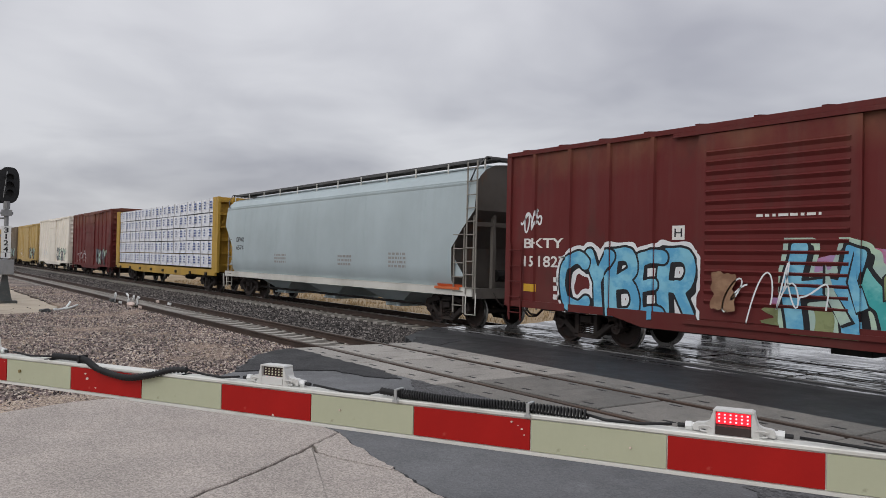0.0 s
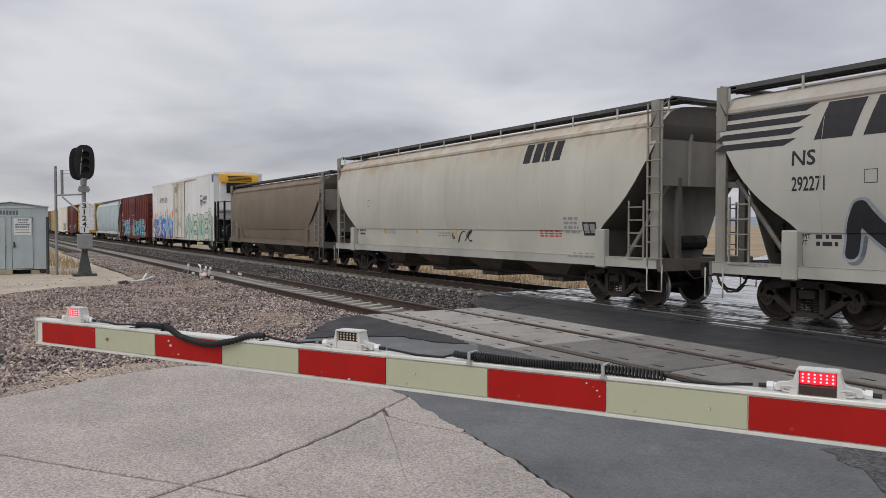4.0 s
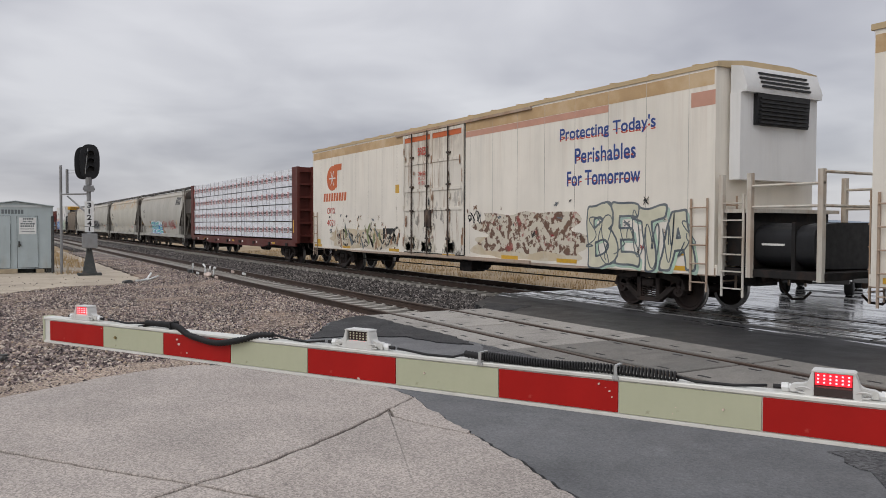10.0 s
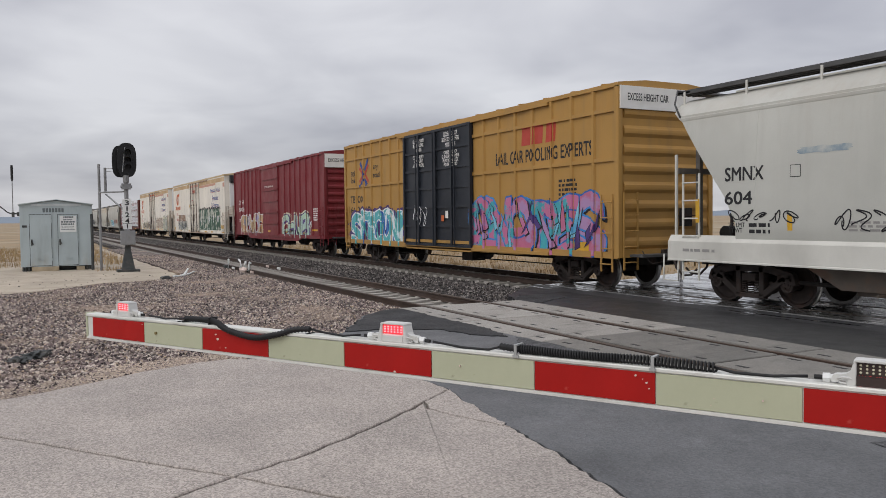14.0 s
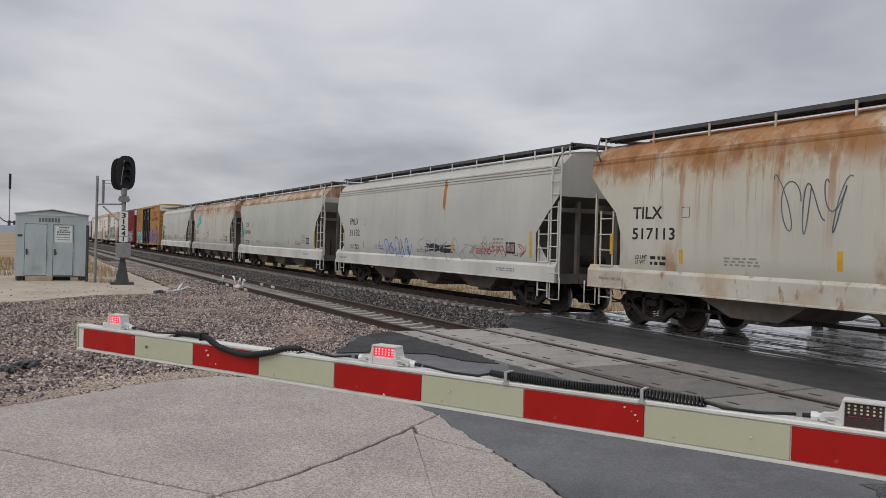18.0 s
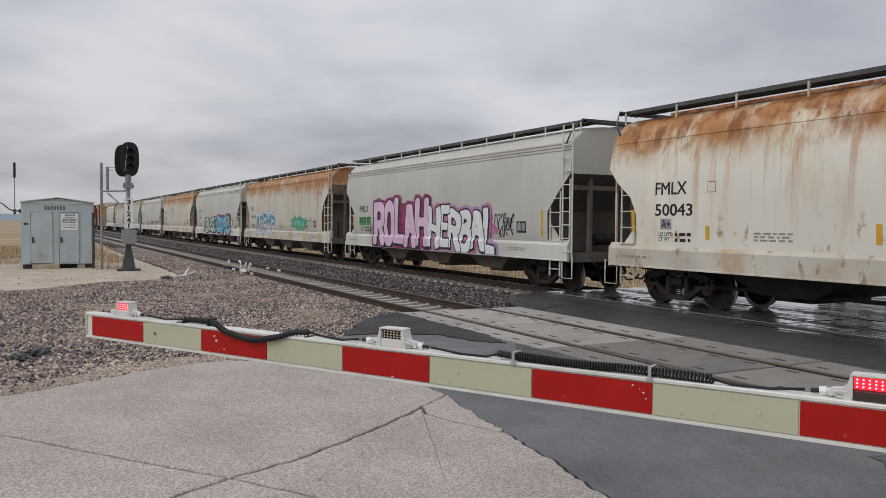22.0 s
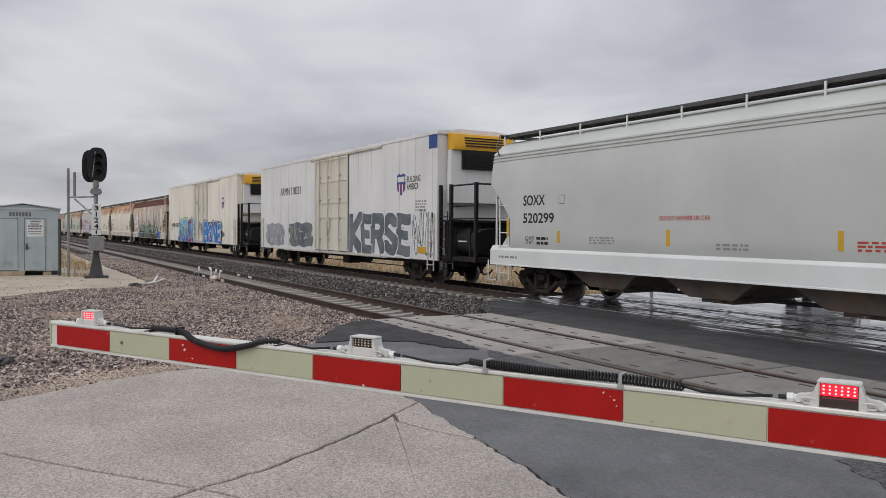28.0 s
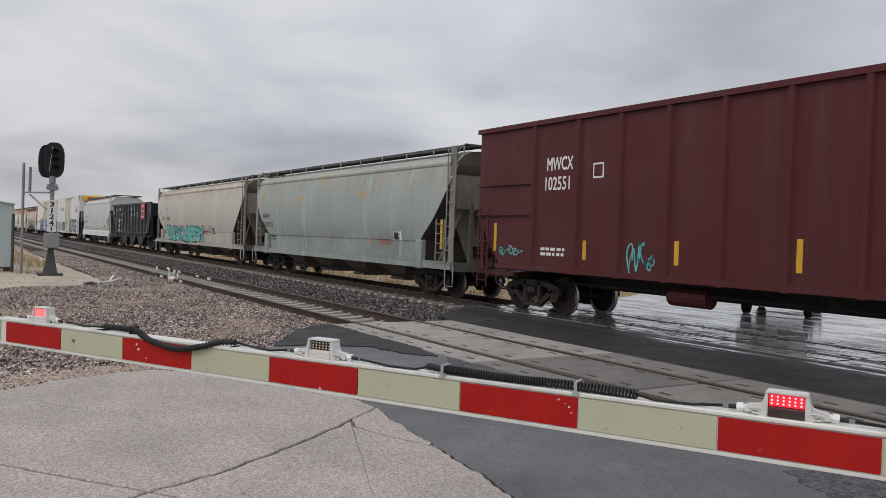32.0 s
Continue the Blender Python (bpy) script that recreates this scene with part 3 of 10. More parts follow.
# beds of stone and sand
bed("gravel_bed", worn_line([(-60, 4.9), (-29.3, 4.9), (-27.2, 3.9), (-26.6, 2.2), (-25.2, 0.9), (-24.3, -0.1), (-23.9, -6), (-8.2, -6), (-8.4, -3), (-9.0, 0.2), (-10.0, 2.4), (-10.3, 3.3), (-12.2, 4.75), (-14.1, 5.85), (-14.8, 6.5), (-14.9, 7.0), (-15.6, 7.0), (-60, 6.6)], 1, 0.3, 0.06), -0.4, -0.06, G["gravel"], "bed of purple, grey and tan crushed gravel")
bed("sand_strip", worn_line([(-23.7, -6), (-24.1, -0.2), (-25.1, 0.8), (-26.5, 2.0), (-26.9, 3.8), (-29.4, 4.7), (-62, 4.7), (-62, -8), (-30, -12)], 2, 0.3, 0.08), -0.4, -0.035, G["sand"], "strip of pale trodden sand round the cabinet")
bed("ballast_bed", [(-420, 6.3), (-15.0, 6.3), (-15.0, 9.9), (-16.2, 10.4), (-17.3, 11.6), (-18.3, 12.5), (-18.3, 16.2), (-420, 16.2)], -0.45, -0.275, G["ballast"], "grey ballast stone under and between the tracks")


def stones(name, count, where, size, z, material, label, seed):
    """Loose stones, each a bent octahedron, scattered where the test allows."""
    rs = np.random.RandomState(seed)
    xs, ys = where(rs, count)
    n = len(xs)
    base = np.array([(1, 0, 0), (-1, 0, 0), (0, 1, 0), (0, -1, 0), (0, 0, 1), (0, 0, -1)], float)
    tri = np.array([(0, 2, 4), (2, 1, 4), (1, 3, 4), (3, 0, 4), (2, 0, 5), (1, 2, 5), (3, 1, 5), (0, 3, 5)])
    v = base[None] * rs.uniform(0.6, 1.25, (n, 6, 1)) + rs.uniform(-0.3, 0.3, (n, 6, 3))
    v *= (rs.uniform(size[0], size[1], (n, 1, 1)) * rs.uniform(0.75, 1.25, (n, 1, 3)))
    v[:, :, 2] *= 0.75
    a = rs.uniform(0, 6.28, n)
    c, s = np.cos(a)[:, None], np.sin(a)[:, None]
    v = np.stack((v[:, :, 0] * c - v[:, :, 1] * s, v[:, :, 0] * s + v[:, :, 1] * c, v[:, :, 2]), 2)
    v += np.stack((xs, ys, z(xs, ys) + rs.uniform(0, size[1] * 0.5, n)), 1)[:, None, :]
    me = bpy.data.meshes.new(name)
    me.from_pydata(v.reshape(-1, 3).tolist(), [], (tri[None] + 6 * np.arange(n)[:, None, None]).reshape(-1, 3).tolist())
    me.materials.append(material)
    tagged(new(name, me), label, name.split("_")[0] + " stones", kind="stuff")


def on_gravel(rs, count):
    # nearer to the road the stones lie denser to the eye
    x = -9 - 38 * rs.uniform(0, 1, count) ** 1.9
    y = rs.uniform(-4.5, 7.0, count)
    edge = np.interp(y, [-6, 0.2, 2.4, 3.3, 4.75, 5.85, 6.5, 7.0], [-8.6, -9.55, -10.6, -10.5, -12.35, -14.25, -14.95, -14.95])
    sand = np.interp(y, [-6, -0.1, 0.9, 2.2, 3.9, 4.9, 5], [-23.9, -24.3, -25.2, -26.6, -27.2, -29.3, -60])
    ok = (x < edge) & (x > sand)
    return x[ok], y[ok]


def on_ballast(rs, count):
    x = -15.2 - 60 * rs.uniform(0, 1, count) ** 1.6
    y = rs.uniform(6.3, 16.1, count)
    edge = np.interp(y, [9.7, 9.9, 10.4, 11.6, 12.5], [-15.2, -15.3, -16.3, -17.45, -18.4])
    ok = (x < edge) & (np.abs(y - 7.46) > 0.12) & (np.abs(y - 8.93) > 0.12) & (np.abs(y - 13.43) > 0.12) & (np.abs(y - 14.93) > 0.12)
    tie = ((x + 15.3) / 0.6) % 1
    on_tie = ((y > 6.4) & (y < 9.95) & (tie < 0.45)) | ((y > 12.5) & (tie < 0.45))
    keep = ok & (~on_tie | (rs.uniform(0, 1, count) < 0.06))
    return x[keep], y[keep]


stones("gravel_stones", 105000, on_gravel, (0.014, 0.034), lambda x, y: np.full_like(x, -0.055), G["gravel_loose"], "loose purple, grey and tan gravel stones", 3)
stones("ballast_stones", 60000, on_ballast, (0.025, 0.045), lambda x, y: -0.268 + 0.10 * np.exp(-((y - 11.2) / 1.0) ** 2), G["ballast_loose"], "loose grey ballast stones between the rails", 4)


def strewn(rs, count):
    x = rs.uniform(-32, -24.2, count)
    y = rs.uniform(-5, 4.4, count)
    ok = x < np.interp(y, [-6, -0.1, 0.9, 2.2, 3.9, 4.9], [-24.0, -24.4, -25.3, -26.7, -27.3, -29.4])
    return x[ok], y[ok]


stones("sand_stones", 150, strewn, (0.012, 0.03), lambda x, y: np.full_like(x, -0.033), G["ballast_loose"], "dark stones strewn on the sand", 6)

# concrete apron slab, cracked in pieces
crack_low = [(-5.75, 1.29), (-5.49, 0.8), (-4.4, -2.0), (-2.0, -6.0)]
crack_top = worn_line([(-7.54, 4.03), (-6.64, 2.89), (-5.99, 1.88), (-5.75, 1.29)], 11, 0.1, 0.012)
crack_low = worn_line(crack_low, 12, 0.1, 0.012)
crack_left = worn_line([(-9.2, -1.3), (-7.61, -0.07), (-6.53, 0.7), (-5.75, 1.29)], 13, 0.1, 0.012)
crack_right = worn_line([(-5.75, 1.29), (-4.98, 1.8), (-3.0, 3.33)], 14, 0.1, 0.012)
edge_gravel = worn_line([(-9.2, -1.3), (-9.57, -0.08), (-9.87, 0.47), (-10.3, 1.11), (-10.62, 1.83), (-10.72, 2.35), (-10.3, 3.0), (-9.2, 3.7), (-8.3, 4.02), (-7.54, 4.03)], 15, 0.12, 0.02)
edge_top = worn_line([(-7.54, 4.03), (-7.13, 3.93), (-6.38, 3.82), (-5.9, 3.77)], 16, 0.08, 0.025)
edge_right = worn_line([(-5.9, 3.77), (-5.37, 3.71), (-4.96, 3.65), (-4.48, 3.55), (-4.06, 3.48), (-3.0, 3.33)], 17, 0.08, 0.025)
edge_far = worn_line([(-3.0, 3.33), (0, 2.9), (6, 2.0)], 18, 0.2, 0.02)
chip = worn_line([(-7.15, 3.53), (-6.85, 3.44), (-6.45, 3.56), (-5.9, 3.77)], 19, 0.08, 0.012)
at_chip = min(range(len(crack_top)), key=lambda k: math.dist(crack_top[k], (-7.15, 3.53)))
chip[0] = crack_top[at_chip]
slab = empty("pavement", "pale concrete road slab broken by dark cracks", "pavement", kind="structure")
for outline in (edge_gravel + crack_top[1:] + crack_left[::-1][1:-1],
                crack_top[at_chip:] + crack_right[1:] + edge_right[::-1][1:] + chip[::-1][1:-1],
                edge_top + chip[::-1][1:-1] + crack_top[:at_chip + 1][::-1][:-1],
                crack_right + edge_far[1:] + [(6, -6), (-2, -6)] + crack_low[::-1][1:-1],
                crack_left + crack_low[1:] + [(-8.2, -6)]):
    thin = len(outline) < 50
    bed("slab_piece", outline, -0.25, 0.0, G["slab"], "", slab, gap=0.006 if thin else 0.02, chamfer=0.004 if thin else 0.01)
bed("joint_soil", [(-9.9, -6), (-10.4, 2.3), (-7.6, 3.8), (6, 2), (6, -6)], -0.29, -0.10, G["soil"], "dark soil in the slab's cracks")

bed("dirt_fringe", [(-8.1, -6), (-9.1, -1.3), (-9.5, -0.08), (-9.8, 0.47), (-10.2, 1.11), (-10.55, 1.83), (-10.65, 2.3)] + worn_line([(-11.25, 2.5), (-11.4, 1.9), (-11.05, 1.0), (-10.5, 0.3), (-10.25, -0.3), (-9.95, -1.4), (-9.1, -6)], 28, 0.18, 0.13), -0.2, -0.034, G["dirt"], "tan dirt and fine stone along the slab's edge")

# asphalt
edge_left = worn_line([(-10.75, 2.6), (-12.3, 4.57), (-14.2, 5.68), (-14.88, 6.57), (-14.85, 6.8)], 21, 0.15, 0.05)
bed("asphalt_apron", edge_left + [(14, 6.8), (14, 1.0)] + edge_far[::-1] + edge_right[::-1][1:] + edge_top[::-1][1:] + edge_gravel[::-1][1:5] + [(-9.2, 3.66), (-10.25, 2.95)], -0.25, -0.014, G["asphalt"], "blue-grey sealed asphalt apron before the crossing", gap=0.012)
bed("asphalt_patch", worn_line([(-12.32, 4.62), (-14.16, 5.72), (-14.84, 6.55), (-14.78, 6.795), (-12.8, 6.795), (-11.41, 6.795), (-10.45, 6.62), (-10.95, 6.22), (-11.7, 6.1), (-12.2, 5.3), (-12.32, 4.62)], 22, 0.12, 0.05)[:-1], -0.1, 0.004, G["tar"], "fresh black asphalt patch at the end of the crossing")
bed("asphalt_patch", worn_line([(-10.35, 6.7), (-8.85, 5.85), (-8.1, 5.75), (-7.2, 6.1), (-6.2, 6.25), (-6.3, 6.79), (-10.2, 6.79), (-10.35, 6.7)], 24, 0.12, 0.05)[:-1], -0.1, -0.006, G["rough_asphalt"], "coarse worn asphalt along the crossing panels")
bed("asphalt_patch", worn_line([(-4.05, 6.05), (-3.8, 5.9), (-3.55, 5.85), (-3.3, 5.6), (-2.5, 5.0), (-1, 4.5), (6, 3.8), (6, 6.78), (-3.7, 6.78), (-3.9, 6.4), (-4.05, 6.05)], 23, 0.12, 0.05)[:-1], -0.1, -0.006, G["rough_asphalt"], "coarse dark asphalt patch with a ragged edge")
bed("asphalt_strip", worn_line([(-15.1, 9.76), (-16.28, 10.33), (-17.43, 11.59), (-17.7, 11.9)], 25, 0.15, 0.06) + [(20, 11.9), (20, 9.76)], -0.3, -0.016, G["damp"], "damp dark asphalt between the two tracks")
bed("asphalt_patch", worn_line([(-15.05, 9.77), (-16.04, 10.5), (-14.98, 11.1), (-14.28, 9.95), (-14.4, 9.77), (-15.05, 9.77)], 26, 0.12, 0.06)[:-1], -0.1, -0.008, G["tar"], "black asphalt patch beside the track")
bed("wet_strip", [(-17.75, 11.905), (20, 11.905), (20, 12.61), (-18.4, 12.61)], -0.3, -0.018, G["wet"], "wet asphalt with puddles along the crossing")
bed("far_road", worn_line([(-18.2, 15.7), (-19.4, 19), (-31, 40), (-48, 70)], 27, 0.5, 0.1) + [(-30, 72), (-14, 44), (4, 15.7)], -0.7, -0.02, G["far_road"], "wet road beyond the tracks with puddles")

# rails, ties and crossing panels
RAIL = [(-0.07, -0.172), (0.07, -0.172), (0.07, -0.16), (0.012, -0.14), (0.009, -0.05), (0.036, -0.036), (0.036, -0.008), (0.026, 0.0), (-0.026, 0.0), (-0.036, -0.008), (-0.036, -0.036), (-0.009, -0.05), (-0.012, -0.14), (-0.07, -0.16)]
for y, state in ((7.46, "outer rail of the empty track"), (8.955, "inner rail of the empty track"), (13.44, "near rail under the train"), (14.94, "far rail under the train")):
    bm = bmesh.new()
    faces = prism_into(bm, [(y + a, b) for a, b in RAIL], -420, 60, "x")
    for f in faces:
        f.material_index = 1 if f.calc_center_median().z > -0.012 and abs(f.normal.x) < 0.5 else 0
    tagged(part("rail", bm, [G["rail"], G["rail_top"] if y > 10 else G["rail_dull"]]), "rusty steel " + state + " with a bright worn head", "rail", "rails", kind="structure")

bm = bmesh.new()
for s0, s1, z in ((-1.3, -0.45, -0.178), (-0.45, 0.45, -0.2), (0.45, 1.3, -0.178)):
    box_into(bm, -0.13, 0.13, s0, s1, -0.38, z)
for y in (-0.75, 0.75):
    for d in (-0.1, 0.1):
        box_into(bm, -0.05, 0.05, y + d - 0.025, y + d + 0.025, -0.178, -0.15)
first_tie = None
for y0, x0, n in ((8.207, -15.3, 75), (14.19, -18.6, 90)):
    track = empty("railway_track", "concrete ties of a railway track sunk in ballast", "track", "tracks", "structure")
    for k in range(n):
        place = pose(x0 - 0.6 * k, y0 + 0.02 * math.sin(k * 2.3), 0.004 * math.sin(k * 5.1), 0, 0, 0.6 * math.sin(k * 1.7))
        if first_tie is None:
            first_tie = part("tie", bm, G["tie"], track)
            first_tie.matrix_basis = place
        else:
            again(first_tie, track, place)
    far = bmesh.new()
    for k in range(n, n + 220):
        box_into(far, x0 - 0.6 * k - 0.13, x0 - 0.6 * k + 0.13, y0 - 1.3, y0 + 1.3, -0.38, -0.18)
    tagged(part("far_ties", far, G["tie"], track), kind="stuff")


def panel_mesh(length, width):
    bm = bmesh.new()
    box_into(bm, 0.022, length - 0.022, 0, width, -0.2, -0.004)
    bmesh.ops.bevel(bm, geom=[e for e in bm.edges if all(v.co.z > -0.01 for v in e.verts)], offset=0.012, segments=1, affect="EDGES")
    return bm


bed("crossing_bed", [(-14.9, 6.82), (14, 6.82), (14, 9.74), (-14.9, 9.74)], -0.3, -0.16, G["soil"], "dark ground under the crossing panels")


# a lifting hole as a flat dark plate, its inner shade put into the colour
def slot_mesh():
    bm = bmesh.new()
    prism_into(bm, [(-0.09, -0.025), (0.09, -0.025), (0.09, 0.025), (-0.09, 0.025)], -0.02, -0.0005, "z")
    return bm


joints = [-14.95 + 2.585 * k for k in range(0, 11)]
slot = None
for y_at, rows, material, shift, label in (
        (0, ((6.80, 7.35), (7.59, 8.81), (9.05, 9.755)), G["panel"], 0.0, "grey concrete crossing panels between rails"),
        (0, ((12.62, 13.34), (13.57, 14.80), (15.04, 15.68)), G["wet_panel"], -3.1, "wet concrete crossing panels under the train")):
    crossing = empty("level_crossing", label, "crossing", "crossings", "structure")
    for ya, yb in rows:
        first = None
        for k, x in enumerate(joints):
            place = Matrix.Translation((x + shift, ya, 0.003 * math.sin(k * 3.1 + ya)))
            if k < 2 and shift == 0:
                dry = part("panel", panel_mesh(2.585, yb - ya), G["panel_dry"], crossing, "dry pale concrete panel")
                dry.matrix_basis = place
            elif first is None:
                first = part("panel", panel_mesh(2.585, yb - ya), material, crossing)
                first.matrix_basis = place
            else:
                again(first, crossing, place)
            for dx in (0.35, 1.0, 1.6, 2.25):
                for dy in ((0.14, yb - ya - 0.14) if yb - ya > 1 else (0.2,)):
                    spot = Matrix.Translation((x + shift + dx, ya + dy, 0.003 * math.sin(k * 3.1 + ya)))
                    if slot is None:
                        slot = part("lifting_slot", slot_mesh(), G["rubber"], crossing)
                        slot.matrix_basis = spot
                    else:
                        again(slot, crossing, spot)
    for y in ((7.46, 8.955) if shift == 0 else (13.44, 14.94)):
        bm = bmesh.new()
        for a, b in ((-0.105, -0.04), (0.04, 0.125)):
            box_into(bm, joints[0] + shift, 14, y + a, y + b, -0.2, -0.11)
        part("flangeway_strip", bm, G["rubber"], crossing)


# dry grass
def grass(name, count, area, height, seed, label):
    rs = np.random.RandomState(seed)
    x, y = rs.uniform(area[0], area[1], count), rs.uniform(area[2], area[3], count)
    lump = np.sin(x * 1.3 + 2 * np.sin(y * 0.7)) * np.sin(y * 1.7 + x * 0.3)
    ok = lump > -0.25
    x, y = x[ok], y[ok]
    n = len(x)
    h = rs.uniform(height[0], height[1], n) * (0.75 + 0.35 * lump[ok])
    a = rs.uniform(0, 6.28, n)
    w = 0.012 + 0.01 * rs.uniform(0, 1, n)
    lean = rs.uniform(-0.35, 0.35, (n, 2)) * h[:, None]
    z = np.array([land(p, q) for p, q in zip(x, y)]) - 0.03
    z = np.where((x < -36) | (y > 16), z, np.maximum(z, -0.08))
    v = np.zeros((n, 3, 3))
    v[:, 0] = np.stack((x - w * np.cos(a), y - w * np.sin(a), z), 1)
    v[:, 1] = np.stack((x + w * np.cos(a), y + w * np.sin(a), z), 1)
    v[:, 2] = np.stack((x + lean[:, 0], y + lean[:, 1], z + h), 1)
    me = bpy.data.meshes.new(name)
    me.from_pydata(v.reshape(-1, 3).tolist(), [], np.arange(3 * n).reshape(-1, 3).tolist())
    me.materials.append(G["straw"])
    tagged(new(name, me), label, "grass", kind="stuff")


grass("dry_grass", 26000, (-62, -37.5, -14, 4), (0.3, 0.75), 31, "tall dry tan grass behind the cabinet")
grass("dry_grass", 24000, (-75, -19.5, 17.5, 34), (0.12, 0.4), 32, "short dry tan grass beyond the tracks")
grass("dry_grass", 160, (-34.2, -32.4, 2.3, 3.3), (0.08, 0.24), 33, "tuft of dry grass at the foot of the posts")

# ---- crossing gate ----
T = {
    "alu": make_mat("weathered_white_aluminium", (0.66, 0.66, 0.62), 0.5, 0.15, 0.1, 2.5, 50, 0.05, [((0.30, 0.29, 0.26), (5, 5, 5), 0.52, 0.72, 0.5, 0, 0)]),
    "red": make_mat("red_reflective_sheeting", (0.36, 0.009, 0.007), 0.5, 0, 0.10, 3, 70, 0.02, [((0.26, 0.006, 0.007), (2, 2, 0.4), 0.45, 0.7, 0.6, 0, 0), ((0.5, 0.10, 0.08), (14, 14, 14), 0.70, 0.75, 0.4, 0, 0)], 0.2),
    "pale": make_mat("yellowed_white_sheeting", (0.43, 0.445, 0.315), 0.48, 0, 0.06, 3, 70, 0.02, [((0.36, 0.36, 0.25), (3, 3, 0.6), 0.48, 0.7, 0.5, 0, 0), ((0.2, 0.19, 0.13), (18, 18, 18), 0.68, 0.75, 0.5, 0, 0)]),
    "chip": plain_mat("bare_chipped_paint", (0.62, 0.50, 0.44), 0.6),
    "bolt": make_mat("dull_brass_bolt", (0.26, 0.21, 0.10), 0.45, 0.6, 0.15, 20, 90, 0.05),
    "lamp": make_mat("off_white_lamp_housing", (0.60, 0.60, 0.58), 0.5, 0.0, 0.08, 8, 80, 0.05, [((0.36, 0.34, 0.30), (12, 12, 12), 0.5, 0.7, 0.5, 0, 0)]),
    "bead": make_mat("clear_led_bead", (0.58, 0.55, 0.42), 0.15, 0, 0.2, 60, 200, 0),
    "window": make_mat("dark_lamp_window", (0.05, 0.035, 0.033), 0.2, 0, 0.15, 20, 90, 0),
    "lit": glow_mat("lit_red_lens", (0.95, 0.012, 0.03), 0.85),
    "lit_bead": glow_mat("lit_led", (1.0, 0.28, 0.30), 2.4),
    "steady": glow_mat("steady_red_lens", (0.95, 0.03, 0.05), 0.8),
    "cabinet": make_mat("pale_blue_grey_paint", (0.42, 0.485, 0.50), 0.5, 0, 0.06, 1.2, 40, 0.03, [((0.25, 0.28, 0.28), (2, 2, 0.4), 0.5, 0.72, 0.4, 0, 0), ((0.40, 0.36, 0.29), (3, 3, 1), 0.45, 0.7, 0.5, 0.9, 0.1)]),
    "name_ink": plain_mat("faded_dark_stencil", (0.14, 0.16, 0.17), 0.6),
    "trim": plain_mat("pale_roof_trim", (0.52, 0.56, 0.57), 0.5),
    "white": make_mat("white_sign_paint", (0.72, 0.73, 0.72), 0.5, 0, 0.05, 5, 60, 0.02),
    "post": make_mat("grey_galvanised_post", (0.26, 0.265, 0.27), 0.55, 0.3, 0.15, 2, 50, 0.05, [((0.12, 0.11, 0.10), (3, 3, 1), 0.5, 0.7, 0.5, 0, 0)]),
    "dark_post": make_mat("dark_grey_cast_base", (0.055, 0.06, 0.06), 0.6, 0.1, 0.2, 3, 50, 0.1, [((0.16, 0.13, 0.10), (3, 3, 3), 0.52, 0.72, 0.5, 0, 0)]),
    "wood": make_mat("weathered_timber", (0.40, 0.33, 0.23), 0.85, 0, 0.2, 2, 40, 0.2),
    "tyre": plain_mat("black_tyre", (0.02, 0.02, 0.021), 0.75),
    "body": make_mat("white_car_paint", (0.74, 0.74, 0.73), 0.3, 0, 0.03, 1, 40, 0.0, coat=0.6),
    "glass": plain_mat("dark_car_glass", (0.02, 0.022, 0.025), 0.06),
    "bumper": plain_mat("black_plastic_bumper", (0.035, 0.035, 0.037), 0.6),
    "headlamp": plain_mat("clear_headlamp", (0.55, 0.56, 0.58), 0.12),
}
ARM_TURN = radians(29.11)
STRIPE = 0.406
gate = empty("crossing_gate", "lowered crossing gate arm with red and yellowed white stripes", "gate")
gate.matrix_basis = pose(-4.282, 0.287, 1.288, 0, 0, math.degrees(ARM_TURN))
ARM_END = 14.6 * STRIPE

# a hollow beam: back, top flange and lower lip
bm = bmesh.new()
prism_into(bm, [(0.0, -0.012), (0.052, -0.012), (0.056, -0.008), (0.056, 0.108), (0.052, 0.113), (-0.004, 0.113), (-0.006, 0.110), (-0.006, 0.102), (0.002, 0.099), (0.002, 0.001), (-0.005, -0.001), (-0.005, -0.010)], -0.045, ARM_END, "x")
beam = part("beam", bm, T["alu"], gate)
bm = bmesh.new()
prism_into(bm, [(-0.055, -0.008), (-0.044, -0.012), (-0.044, 0.113), (-0.060, 0.116)], -0.002, 0.054)
part("end_cap", bm, T["pale"], gate)
red_one = pale_one = None
for k in range(14):
    x = k * STRIPE
    if k % 2 == 0:
        if red_one is None:
            red_one = part("red_panel", box_bm(0.0025, STRIPE - 0.0025, -0.0035, 0.004, 0.003, 0.0962, bevel=0.0008), T["red"], gate, "red reflective panel with a pale border")
        else:
            again(red_one, gate, Matrix.Translation((x, 0, 0)))
    elif pale_one is None:
        pale_one = part("pale_panel", box_bm(0.001, STRIPE - 0.001, -0.003, 0.004, 0.002, 0.097, bevel=0.0008), T["pale"], gate, "yellowed white reflective panel")
        pale_one.matrix_basis = Matrix.Translation((x, 0, 0))
    else:
        again(pale_one, gate, Matrix.Translation((x, 0, 0)))
bolt_one = None
for k, z in ((1.22, 0.052), (5.3, 0.055), (7.75, 0.05), (6.85, 0.085), (9.5, 0.05), (10.8, 0.08)):
    bm = bmesh.new()
    rod_into(bm, (0, 0, 0), (0, -0.008, 0), 0.007 if k < 2 else 0.003, 8)
    b = part("bolt", bm, T["bolt"] if k < 2 else T["chip"], gate)
    b.matrix_basis = Matrix.Translation((k * STRIPE, -0.002, z))
rng = random.Random(8)
